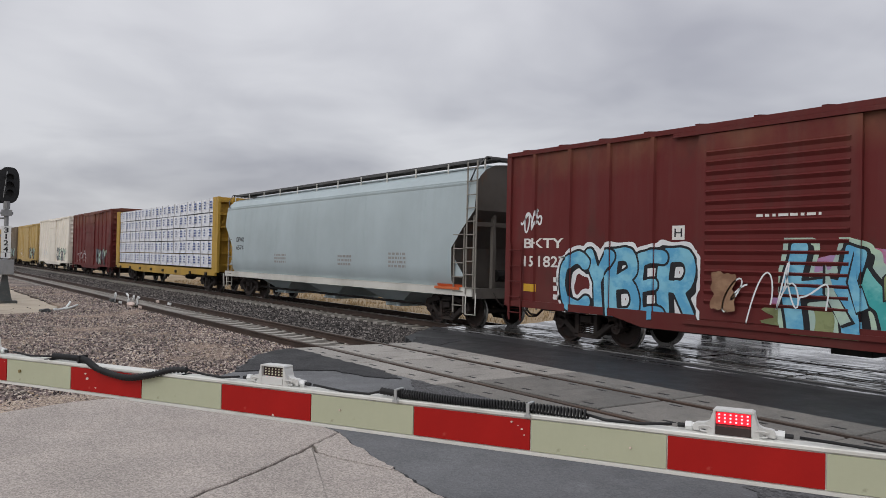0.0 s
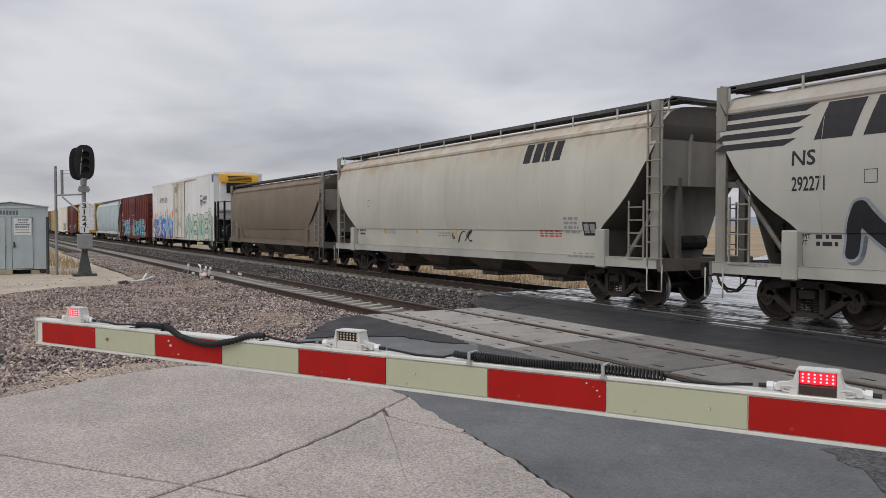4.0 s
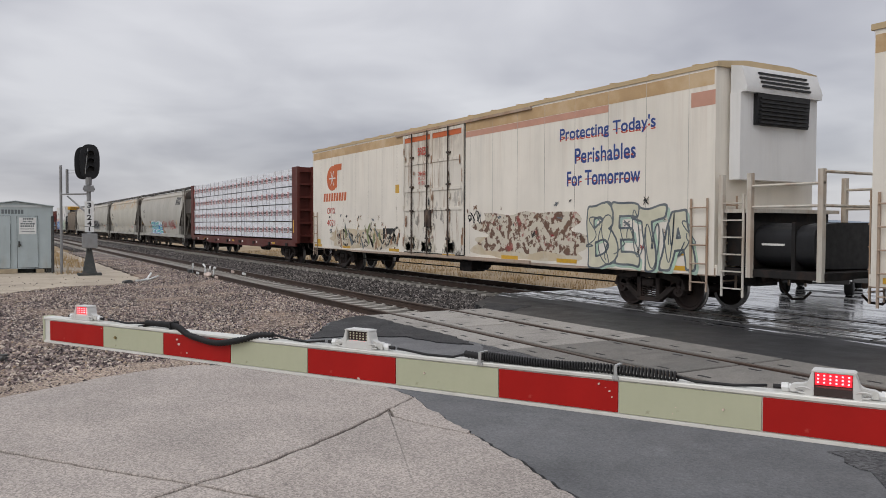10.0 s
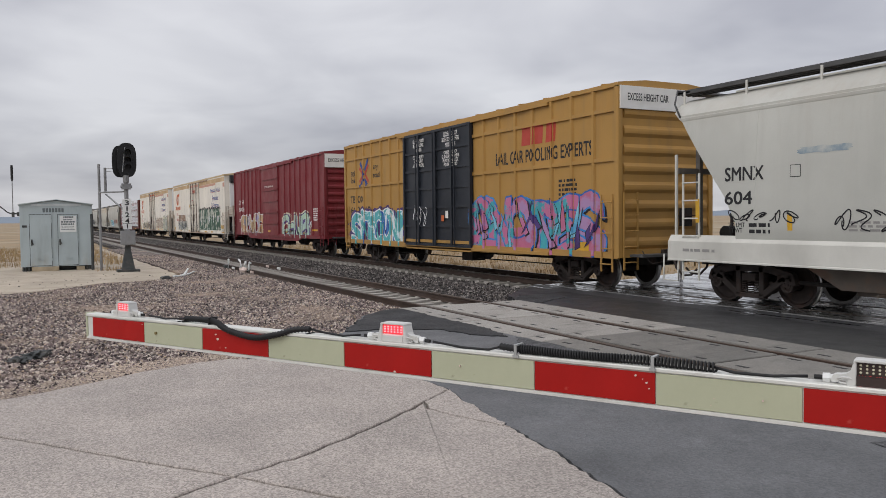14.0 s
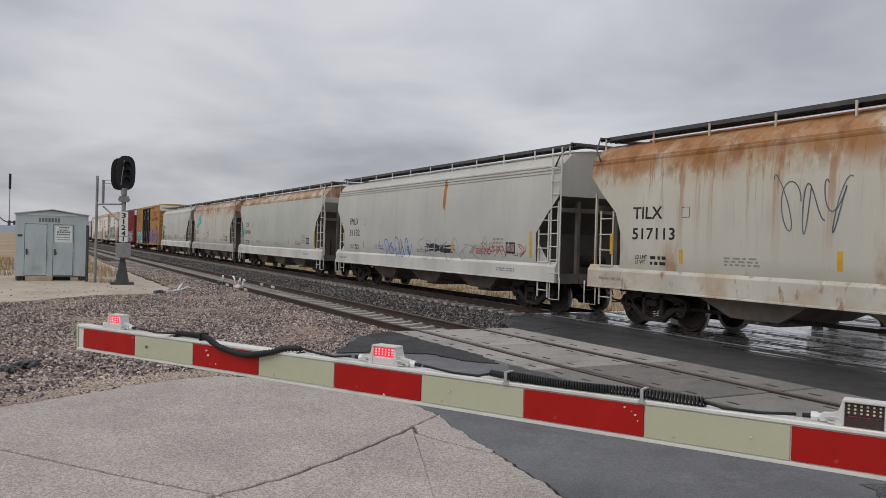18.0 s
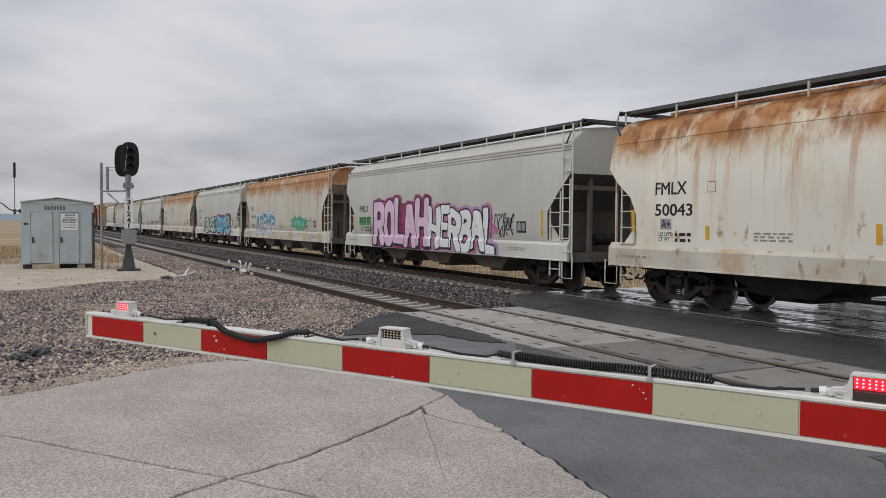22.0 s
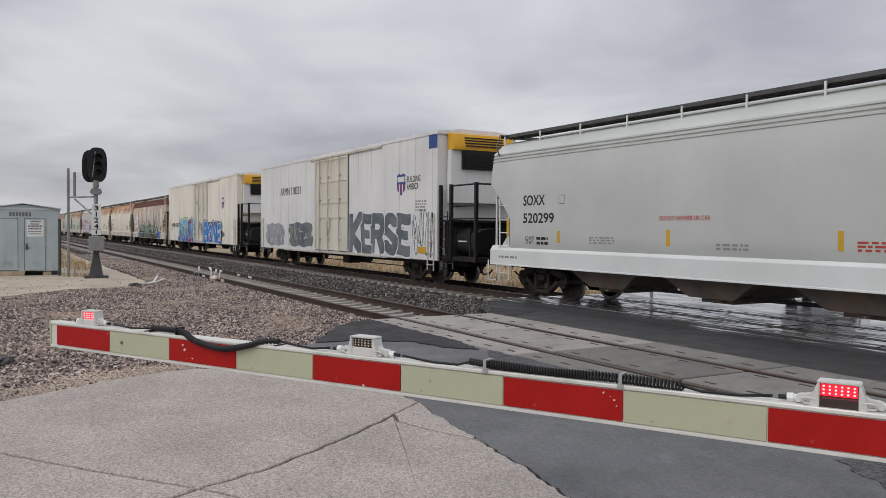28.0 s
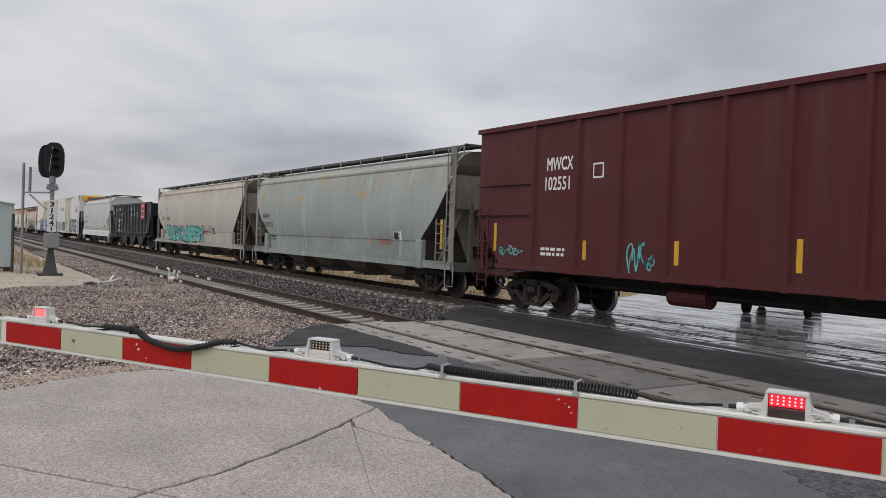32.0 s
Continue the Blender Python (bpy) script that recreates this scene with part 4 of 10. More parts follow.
for k, z, w in ((2.22, 0.075, 0.02), (2.25, 0.056, 0.024), (2.37, 0.022, 0.014), (0.97, 0.086, 0.008), (6.93, 0.065, 0.012), (6.95, 0.048, 0.008), (6.9, 0.075, 0.006), (4.6, 0.006, 0.02), (7.4, 0.02, 0.006), (7.42, 0.04, 0.005)):
    n = rng.randint(5, 7)
    bm = bmesh.new()
    prism_into(bm, [(w * 0.28 * (1 + 0.5 * rng.random()) * math.cos(6.283 * j / n), w * 0.18 * (1 + 0.5 * rng.random()) * math.sin(6.283 * j / n)) for j in range(n)], -0.0052, -0.002)
    c = part("paint_chip", bm, T["chip"], gate)
    c.matrix_basis = pose(k * STRIPE, 0, z, 0, rng.uniform(-40, 40), 0)


def warning_lamp(k, lit):
    lamp = empty("warning_lamp")
    lamp.parent = gate
    lamp.matrix_basis = Matrix.Translation((k * STRIPE, 0.012, 0.113)) @ Matrix.Diagonal((0.88, 0.75, 0.80, 1) if not lit else (0.76, 0.7, 0.78, 1))
    # body: thin cheeks round the window, a visor, and arms that bend down to the beam
    bm = bmesh.new()
    for s in (-1, 1):
        prism_into(bm, [(s * 0.080, 0.0), (s * 0.074, 0.030), (s * 0.062, 0.074), (s * 0.060, 0.082), (s * 0.053, 0.082), (s * 0.053, 0.0)], -0.008, 0.060)
        prism_into(bm, [(s * 0.064, 0.0), (s * 0.062, 0.058), (s * 0.069, 0.047), (s * 0.079, 0.037), (s * 0.094, 0.033), (s * 0.112, 0.032), (s * 0.121, 0.026), (s * 0.122, 0.004), (s * 0.106, 0.004), (s * 0.098, 0.014), (s * 0.084, 0.012), (s * 0.076, 0.0)], 0.010, 0.046)
    prism_into(bm, [(-0.063, 0.080), (0.063, 0.080), (0.058, 0.088), (-0.058, 0.088)], -0.011, 0.062)
    box_into(bm, -0.054, 0.054, 0.012, 0.060, 0.0, 0.081)
    bmesh.ops.bevel(bm, geom=[e for e in bm.edges if e.calc_length() > 0.03], offset=0.0025, segments=2, affect="EDGES")
    part("housing", bm, T["lamp"], lamp, "scuffed off-white lamp housing")
    bm = bmesh.new()
    prism_into(bm, [(-0.007, 0.001), (0.0122, 0.001), (0.0122, 0.036), (0.003, 0.036), (-0.007, 0.030)], -0.0525, 0.0525, "x")
    part("lower_front", bm, T["window"] if k > 8 else T["lamp"], lamp)
    part("window", box_bm(-0.052, 0.052, 0.009, 0.0125, 0.036, 0.079), T["window"], lamp)
    bm = bmesh.new()
    for i in range(6):
        for j in range(3):
            rod_into(bm, (-0.042 + 0.0168 * i, 0.009, 0.045 + 0.012 * j), (-0.042 + 0.0168 * i, 0.0065, 0.045 + 0.012 * j), 0.0038, 8)
    tagged(part("led_bead", bm, T["bead"], lamp, "clear light-emitting diodes in three rows"), kind="stuff")
    for s in (-1, 1):
        bm = bmesh.new()
        rod_into(bm, (s * 0.110, 0.028, 0.016), (s * 0.127, 0.028, 0.016), 0.012, 8)
        rod_into(bm, (s * 0.127, 0.028, 0.016), (s * 0.147, 0.028, 0.015), 0.0165, 6)
        part("cable_gland", bm, T["white"], lamp)
        bm = bmesh.new()
        rod_into(bm, (s * 0.147, 0.028, 0.015), (s * 0.172, 0.028, 0.014), 0.008, 8)
        part("plug", bm, M["hose"], lamp, "black rubber plug")
        bm = bmesh.new()
        tube_into(bm, [(s * (0.083 + 0.022 * math.cos(a)), -0.004 - 0.004 * math.sin(a), 0.016 + 0.011 * math.sin(a)) for a in np.linspace(0.3, 5.6, 12)], 0.0035, 5)
        part("mounting_loop", bm, T["lamp"], lamp)
    # the glowing board of the lamp
    bm = bmesh.new()
    box_into(bm, -0.0505, 0.0505, 0.001, 0.005, 0.0375, 0.077)
    for i in range(6):
        for j in range(3):
            rod_into(bm, (-0.042 + 0.0168 * i, 0.002, 0.046 + 0.012 * j), (-0.042 + 0.0168 * i, -0.0015, 0.046 + 0.012 * j), 0.0034, 8, 1)
    board = part("led_board", bm, [T["steady"] if lit else T["lit"], T["lit_bead"]], lamp, "glowing red lamp board")
    return board


tip_board = warning_lamp(0.57, True)
board_two = warning_lamp(4.555, False)
board_three = warning_lamp(8.43, False)


def hose(points, name, ridge=0.015, r0=0.0085, r1=0.014):
    """A corrugated hose along a line through the given points."""
    pts = [Vector(p) for p in points]
    fine = []
    for i in range(len(pts) - 1):
        p0, p1, p2, p3 = pts[max(i - 1, 0)], pts[i], pts[i + 1], pts[min(i + 2, len(pts) - 1)]
        n = max(2, int((p2 - p1).length / (ridge / 2)))
        for s in np.linspace(0, 1, n + 1)[:-1]:
            s = float(s)
            fine.append(0.5 * (2 * p1 + (p2 - p0) * s + (2 * p0 - 5 * p1 + 4 * p2 - p3) * s * s + (3 * p1 - p0 - 3 * p2 + p3) * s ** 3))
    bm = bmesh.new()
    rings = []
    for i, p in enumerate(fine):
        way = fine[min(i + 1, len(fine) - 1)] - fine[max(i - 1, 0)]
        turn = way.to_track_quat("Z", "Y").to_matrix()
        r = r1 if i % 2 else r0
        rings.append([bm.verts.new(p + turn @ Vector((r * math.cos(6.283 * j / 10), r * math.sin(6.283 * j / 10), 0))) for j in range(10)])
    for a, b in zip(rings, rings[1:]):
        for j in range(10):
            bm.faces.new((a[j], a[(j + 1) % 10], b[(j + 1) % 10], b[j])).smooth = True
    bm.faces.new(rings[0][::-1])
    bm.faces.new(rings[-1])
    return part(name, bm, M["hose"], gate, "black corrugated rubber hose")


S = STRIPE
hose([(1.66 * S, 0.02, 0.128), (1.9 * S, 0.02, 0.130), (2.18 * S, 0.008, 0.128), (2.36 * S, -0.016, 0.114), (2.5 * S, -0.022, 0.099), (2.85 * S, -0.024, 0.083), (3.17 * S, -0.02, 0.104), (3.36 * S, 0.0, 0.127), (3.54 * S, 0.02, 0.131)], "corrugated_hose")
hose([(5.66 * S, 0.02, 0.132), (5.72 * S, 0.02, 0.130), (5.86 * S, 0.018, 0.127)], "corrugated_hose", 0.011, 0.010, 0.013)
# a cable wound in a loose coil, its turns wider apart towards the end
bm = bmesh.new()
coil, along, turned = [], 5.84 * S, 0.0
while along < 7.42 * S:
    r = 0.0125 + 0.001 * math.sin(along * 9)
    coil.append((along, 0.018 + r * math.cos(turned), 0.1275 + 0.002 * math.sin(along * 14) + r * math.sin(turned)))
    turned += math.pi / 5
    along += (0.0092 if along < 6.7 * S else 0.0108) / 10
tube_into(bm, coil, 0.0038, 5)
part("coiled_cable", bm, M["hose"], gate, "black coiled rubber cable")
for pts in ([(0.99, 0.028, 0.126), (1.3, 0.024, 0.118), (1.66, 0.02, 0.127)], [(3.54, 0.02, 0.131), (3.7, 0.03, 0.12), (3.95, 0.02, 0.117), (4.14, 0.028, 0.125)],
            [(4.97, 0.028, 0.125), (5.1, 0.02, 0.122), (5.3, 0.012, 0.117), (5.55, 0.016, 0.117), (5.68, 0.02, 0.132)], [(7.38, 0.02, 0.129), (7.55, 0.014, 0.118), (7.8, 0.022, 0.117), (8.02, 0.028, 0.125)], [(8.84, 0.028, 0.125), (9.3, 0.02, 0.117), (10.5, 0.025, 0.117), (13, 0.02, 0.117)]):
    bm = bmesh.new()
    tube_into(bm, [(k * S, y, z) for k, y, z in pts], 0.0045, 6)
    part("lamp_cable", bm, M["hose"], gate, "thin black lamp cable")
for k in (5.84, 6.98):
    bm = bmesh.new()
    box_into(bm, -0.005, 0.005, -0.012, -0.008, 0.088, 0.124)
    box_into(bm, -0.005, 0.005, -0.012, 0.04, 0.124, 0.129)
    box_into(bm, -0.010, 0.010, -0.0125, -0.006, 0.086, 0.094)
    c = part("hose_clip", bm, M["galv"], gate, "bare metal hose clip")
    c.matrix_basis = Matrix.Translation((k * S, 0, 0.018))
bm = bmesh.new()
for k in (1.6, 1.68, 2.1, 3.52):
    box_into(bm, k * S - 0.004, k * S + 0.004, -0.002, 0.045, 0.112, 0.117 if k != 2.1 else 0.145)
tagged(part("cable_tie", bm, M["hose"], gate), kind="stuff")
# foot of the arm: bracket, drive box and mast beside the road
ub = bmesh.new()
box_into(ub, ARM_END - 0.3, ARM_END + 0.5, 0.056, 0.075, -0.02, 0.12)
part("arm_bracket", ub, T["post"], gate)
part("drive_box", box_bm(ARM_END + 0.2, ARM_END + 0.75, 0.08, 0.55, -0.28, 0.4, bevel=0.02), T["alu"], gate)
bm = bmesh.new()
rod_into(bm, (ARM_END + 0.48, 0.32, -1.302), (ARM_END + 0.48, 0.32, 0.9), 0.065, 14)
box_into(bm, ARM_END + 0.2, ARM_END + 0.76, 0.04, 0.6, -1.302, -1.26)
part("mast", bm, T["post"], gate)

# ---- wayside signal ----
signal = empty("railway_signal", "black signal head on a grey mast with number plate", "signal")
signal.matrix_basis = pose(-31.95, 3.35, -0.035, 0, 0, 0)
bm = bmesh.new()
prism_into(bm, [(-0.24, -0.4), (0.24, -0.4), (0.24, 0.4), (-0.24, 0.4)], 0.0, 0.09, "z")
part("foot_plate", bm, T["dark_post"], signal)
bm = bmesh.new()
rows = [(0.24, 0.09), (0.21, 0.2), (0.10, 0.85), (0.09, 1.0)]
rings = [[bm.verts.new((sx * w * 0.8, sy * w, z)) for sx, sy in ((-1, -1), (1, -1), (1, 1), (-1, 1))] for w, z in rows]
for a, b in zip(rings, rings[1:]):
    for j in range(4):
        bm.faces.new((a[j], a[(j + 1) % 4], b[(j + 1) % 4], b[j]))
bm.faces.new(rings[0][::-1])
bm.faces.new(rings[-1])
part("tapered_base", bm, T["dark_post"], signal, "dark tapered cast base")
bm = bmesh.new()
rod_into(bm, (0, 0, 0.9), (0, 0, 3.4), 0.075, 14)
part("mast", bm, T["post"], signal, smooth=40)
part("junction_box", box_bm(0.06, 0.26, -0.26, 0.26, 1.02, 1.55, bevel=0.015), T["post"], signal)
plate = part("number_plate", box_bm(0.085, 0.095, -0.155, 0.155, 1.60, 2.74), T["white"], signal, "white upright plate with black figures")
for k, ch in enumerate("3124"):
    lv, lf = letter_mesh(ch, 0.03)
    bm = bmesh.new()
    w = 0.15 if ch != "1" else 0.05
    vs = [bm.verts.new((0.099, (x - 0.5) * w, 2.50 - 0.225 * k + z * 0.19)) for x, z in lv]
    for f in lf:
        bm.faces.new([vs[i] for i in f])
    part("figure", bm, M["ink"], plate)
bm = bmesh.new()
box_into(bm, 0.096, 0.1, -0.025, 0.025, 1.63, 1.79)
box_into(bm, 0.096, 0.099, -0.155, 0.155, 1.805, 1.82)
part("figure", bm, M["ink"], plate)
bm = bmesh.new()
rod_into(bm, (0, 0, 3.35), (0, 0, 3.62), 0.11, 12)
box_into(bm, -0.12, 0.14, -0.16, 0.16, 3.1, 3.32)
rod_into(bm, (0.05, -0.2, 3.2), (0.05, 0.2, 3.2), 0.05, 8)
part("head_bracket", bm, T["post"], signal)


def oval(yc, zc, w, h, n=28, power=2.9):
    out = []
    for k in range(n):
        a = 2 * math.pi * k / n
        c, s = math.cos(a), math.sin(a)
        r = (abs(c) ** power + abs(s) ** power) ** (-1 / power)
        out.append((yc + w / 2 * c * r, zc + h / 2 * s * r))
    return out


bm = bmesh.new()
prism_into(bm, oval(0.04, 4.2, 0.68, 1.28), 0.02, 0.06, "x")
part("backplate", bm, M["black"], signal, "black rounded backplate")
bm = bmesh.new()
prism_into(bm, oval(-0.14, 4.16, 0.62, 1.2), -0.32, -0.28, "x")
part("backplate", bm, M["black"], signal, "black rounded backplate turned the other way")
bm = bmesh.new()
prism_into(bm, oval(0.0, 4.2, 0.42, 1.0), -0.28, 0.02, "x")
part("head_case", bm, M["black"], signal)
for z in (4.48, 4.2, 3.92):
    bm = bmesh.new()
    n = 14
    for d0, d1 in ((0.13, 0.12),):
        a = [bm.verts.new((0.06, 0.05 + 0.13 * math.cos(t), z + 0.13 * math.sin(t))) for t in np.linspace(-0.4, 3.54, n)]
        b = [bm.verts.new((0.34, 0.05 + 0.13 * math.cos(t), z + 0.13 * math.sin(t) - 0.01)) for t in np.linspace(-0.4, 3.54, n)]
        c = [bm.verts.new((0.06, 0.05 + 0.12 * math.cos(t), z + 0.12 * math.sin(t))) for t in np.linspace(-0.4, 3.54, n)]
        d = [bm.verts.new((0.34, 0.05 + 0.12 * math.cos(t), z + 0.12 * math.sin(t) - 0.01)) for t in np.linspace(-0.4, 3.54, n)]
        for i in range(n - 1):
            bm.faces.new((a[i], a[i + 1], b[i + 1], b[i]))
            bm.faces.new((c[i + 1], c[i], d[i], d[i + 1]))
            bm.faces.new((b[i], b[i + 1], d[i + 1], d[i]))
    bmesh.ops.recalc_face_normals(bm, faces=bm.faces[:])
    part("lamp_hood", bm, M["black"], signal)
bm = bmesh.new()
rod_into(bm, (0.065, -0.12, 3.75), (0.065, -0.02, 4.68), 0.018, 6)
part("hinge_bar", bm, T["post"], signal)

ladder = empty("steel_frame", "two galvanised posts with a bracket reaching to the signal mast", "post")
ladder.matrix_basis = pose(-33.3, 2.62, -0.035)
for y, z0, z1, r in ((-0.10, 0, 4.12, 0.05), (0.12, 3.0, 3.98, 0.05)):
    bm = bmesh.new()
    rod_into(bm, (0, y, z0), (0, y, z1), r, 8)
    part("post", bm, T["post"], ladder)
bm = bmesh.new()
rod_into(bm, (0, -0.1, 3.02), (1.27, 0.66, 3.02), 0.035, 6)
part("arm", bm, T["post"], ladder)
bm = bmesh.new()
rod_into(bm, (0.1, 0.12, 2.95), (1.3, 0.62, 2.35), 0.032, 6)
part("brace", bm, T["post"], ladder)
bm = bmesh.new()
rod_into(bm, (0, 0.12, 3.95), (0.75, 0.6, 3.92), 0.01, 5)
rod_into(bm, (0, 0.12, 3.83), (0.75, 0.6, 3.84), 0.01, 5)
part("rod", bm, T["post"], ladder)
bm = bmesh.new()
rod_into(bm, (0, 0, 0.0), (0, 0, 2.2), 0.055, 8)
stub = tagged(part("marker_post", bm, T["dark_post"]), "dark short post at the corner of the cabinet", "post")
stub.matrix_basis = pose(-33.9, 2.26, -0.035)
bm = bmesh.new()
rod_into(bm, (0, 0, 0), (0.02, 0.02, 0.42), 0.04, 7)
stub = tagged(part("marker_post", bm, T["wood"]), "short weathered stake beside the posts", "post")
stub.matrix_basis = pose(-33.1, 2.7, -0.035)

# ---- equipment cabinet ----
cabinet = empty("equipment_cabinet", "pale blue-grey metal trackside cabinet with two closed doors", "cabinet")
cabinet.matrix_basis = pose(-34.4, -0.24, -0.035, 0, 0, 90) @ Matrix.Diagonal((0.813, 0.9, 0.884, 1))
CW, CH = 3.14, 2.93
bm = bmesh.new()
prism_into(bm, [(0, 0.2), (CW, 0.2), (CW, CH), (CW / 2, CH + 0.16), (0, CH)], 0.0, 2.4)
part("body", bm, T["cabinet"], cabinet)
for s in (0, 1):
    bm = bmesh.new()
    a, b = ((-0.05, CH - 0.02), (CW / 2, CH + 0.19)) if s == 0 else ((CW / 2, CH + 0.19), (CW + 0.05, CH - 0.02))
    prism_into(bm, [a, b, (b[0], b[1] + 0.035), (a[0], a[1] + 0.035)], -0.10, 2.5)
    part("roof_panel", bm, T["cabinet"], cabinet)
part("roof_trim", box_bm(0.5, 2.66, -0.03, -0.004, CH - 0.06, CH + 0.03), T["trim"], cabinet, "pale strip under the gable")
for u0, u1 in ((0.40, 1.34), (1.61, 2.49)):
    # a dark sheet behind the leaf paints the shade of the gap round it
    part("door_gap", box_bm(u0 - 0.012, u1 + 0.012, -0.006, -0.001, 0.222, 2.498), T["dark_post"], cabinet)
    door = part("door", box_bm(u0 + 0.012, u1 - 0.012, -0.035, -0.0065, 0.245, 2.475, bevel=0.008), T["cabinet"], cabinet)
    bm = bmesh.new()
    # a shadow gap runs round the leaf
    for a in ((u0 - 0.03, u0 - 0.008, 0.2, 2.52), (u1 + 0.008, u1 + 0.03, 0.2, 2.52), (u0 - 0.008, u1 + 0.008, 2.495, 2.52), (u0 - 0.008, u1 + 0.008, 0.2, 0.225)):
        box_into(bm, a[0], a[1], -0.022, -0.001, a[2], a[3])
    part("door_frame", bm, T["cabinet"], cabinet)
    bm = bmesh.new()
    box_into(bm, u0 + 0.05, u0 + 0.12, -0.07, -0.034, 1.14, 1.40)
    rod_into(bm, (u0 + 0.085, -0.09, 1.34), (u0 + 0.16, -0.09, 1.18), 0.02, 6)
    rod_into(bm, (u0 + 0.085, -0.034, 1.34), (u0 + 0.085, -0.1, 1.34), 0.022, 6)
    part("door_handle", bm, T["dark_post"], door, "dark swing handle")
    for k in range(5):
        part("louvre", box_bm(u0 + 0.30, u1 - 0.26, -0.045, -0.034, 0.44 + 0.05 * k, 0.465 + 0.05 * k), T["cabinet"], door)
    for z in (0.5, 1.35, 2.2):
        bm = bmesh.new()
        rod_into(bm, (u1 + 0.01, -0.035, z - 0.06), (u1 + 0.01, -0.035, z + 0.06), 0.014, 6)
        part("hinge", bm, T["cabinet"], door)
notice = part("notice", box_bm(1.70, 2.42, -0.045, -0.036, 1.70, 2.42), T["white"], cabinet, "white notice with black print")
rng = random.Random(3)
bm = bmesh.new()
for k, (h, n) in enumerate(((0.07, 4), (0.05, 6), (0.07, 6), (0.07, 7), (0.035, 10), (0.035, 11))):
    z = 2.33 - 0.105 * k
    w = 0.6 if k > 1 else 0.4
    u = 2.06 - w / 2
    while u < 2.06 + w / 2 - 0.02:
        d = rng.uniform(0.5, 1.4) * w / n
        box_into(bm, u, min(u + d * 0.75, 2.36), -0.048, -0.0445, z, z + h)
        u += d
tagged(part("print", bm, T["name_ink"], notice), kind="stuff")
bm = bmesh.new()
for k in range(7):
    box_into(bm, 0.98 + 0.135 * k, 1.08 + 0.135 * k, -0.006, -0.001, 2.58, 2.76)
tagged(part("name_bars", bm, T["name_ink"], cabinet, "dark unreadable stencilled characters"), kind="stuff")
part("side_vent", box_bm(0.1, 0.3, -0.02, -0.001, 1.92, 2.02), T["dark_post"], cabinet)
part("skid", box_bm(0.45, 1.62, -0.05, 0.4, 0.0, 0.19, bevel=0.01), T["wood"], cabinet, "pale timber skid")
part("skid", box_bm(0.05, 3.1, 0.5, 2.3, 0.0, 0.2), T["dark_post"], cabinet)
part("skid", box_bm(2.4, 2.75, -0.02, 0.5, 0.0, 0.16), T["wood"], cabinet)
for u in (0.12, 0.2, 0.34, 2.72, 2.85, 2.95, 3.05):
    bm = bmesh.new()
    rod_into(bm, (u, 0.03, 0.0), (u, 0.05, 0.24), 0.03, 6)
    part("conduit", bm, T["dark_post"], cabinet)
bm = bmesh.new()
rod_into(bm, (-0.26, 0.1, 2.42), (-0.26, 0.1, 4.6), 0.022, 7)
part("antenna", bm, T["post"], cabinet, "thin grey antenna rod")
bm = bmesh.new()
rod_into(bm, (-0.26, 0.1, 3.95), (-0.26, 0.1, 4.02), 0.04, 8)
rod_into(bm, (-0.26, 0.1, 4.0), (-0.26, 0.1, 4.62), 0.055, 8)
part("antenna_sleeve", bm, M["hose"], cabinet, "thick black sleeve of the antenna")
bm = bmesh.new()
box_into(bm, -0.3, 0.0, 0.06, 0.14, 2.5, 2.56)
box_into(bm, -0.32, -0.2, 0.04, 0.16, 2.38, 2.6)
box_into(bm, -0.1, 0.0, 0.04, 0.16, 2.42, 2.6)
part("antenna_bracket", bm, T["dark_post"], cabinet)
bm = bmesh.new()
tube_into(bm, [(-0.3, 0.1, 2.52), (-0.5, 0.1, 2.6), (-0.75, 0.1, 2.82), (-1.0, 0.1, 2.92), (-1.3, 0.1, 2.9), (-1.8, 0.12, 2.6), (-2.1, 0.14, 1.2), (-2.2, 0.15, 0.0)], 0.028, 6)
part("cable", bm, M["hose"], cabinet, "slack black antenna cable")

# ---- litter on the stones ----
bm = bmesh.new()
tube_into(bm, [(0, 0, 0.06), (-0.25, 0.15, 0.03), (-0.6, 0.35, 0.03), (-0.95, 0.52, 0.05), (-1.2, 0.6, 0.10), (-1.3, 0.7, 0.22)], 0.035, 7)
tube_into(bm, [(-0.5, 0.4, 0.03), (-0.8, 0.62, 0.06), (-1.15, 0.9, 0.12)], 0.03, 6)
p = tagged(part("bent_pipe", bm, T["white"]), "bent white plastic pipe lying on the gravel", "pipe")
p.matrix_basis = pose(-27.6, 4.3, -0.05)
bm = bmesh.new()
bmesh.ops.create_icosphere(bm, subdivisions=2, radius=0.16)
for v in bm.verts:
    v.co = Vector((v.co.x * 1.5, v.co.y, v.co.z * 0.5)) * (1 + 0.25 * math.sin(v.co.x * 31 + v.co.y * 17))
p = tagged(part("burnt_lump", bm, T["dark_post"]), "dark lump of debris beside the sand", "debris")
p.matrix_basis = pose(-27.3, 4.0, -0.02)
for x, y, r, turn in ((-12.45, 0.07, 0.13, 150), (-12.2, -0.14, 0.10, 40), (-12.75, 0.2, 0.07, 90)):
    bm = bmesh.new()
    bmesh.ops.create_icosphere(bm, subdivisions=3, radius=r)
    for v in bm.verts:
        v.co = Vector((v.co.x * 1.5, v.co.y, v.co.z * 0.55)) * (1 + 0.7 * noise.noise(v.co * 22) + 0.3 * noise.noise(v.co * 60))
    p = tagged(part("burnt_lump", bm, T["dark_post"]), "ragged dark lump of debris on the gravel", "debris", "debris on the gravel")
    p.matrix_basis = pose(x, y, -0.02, 0, 0, turn)
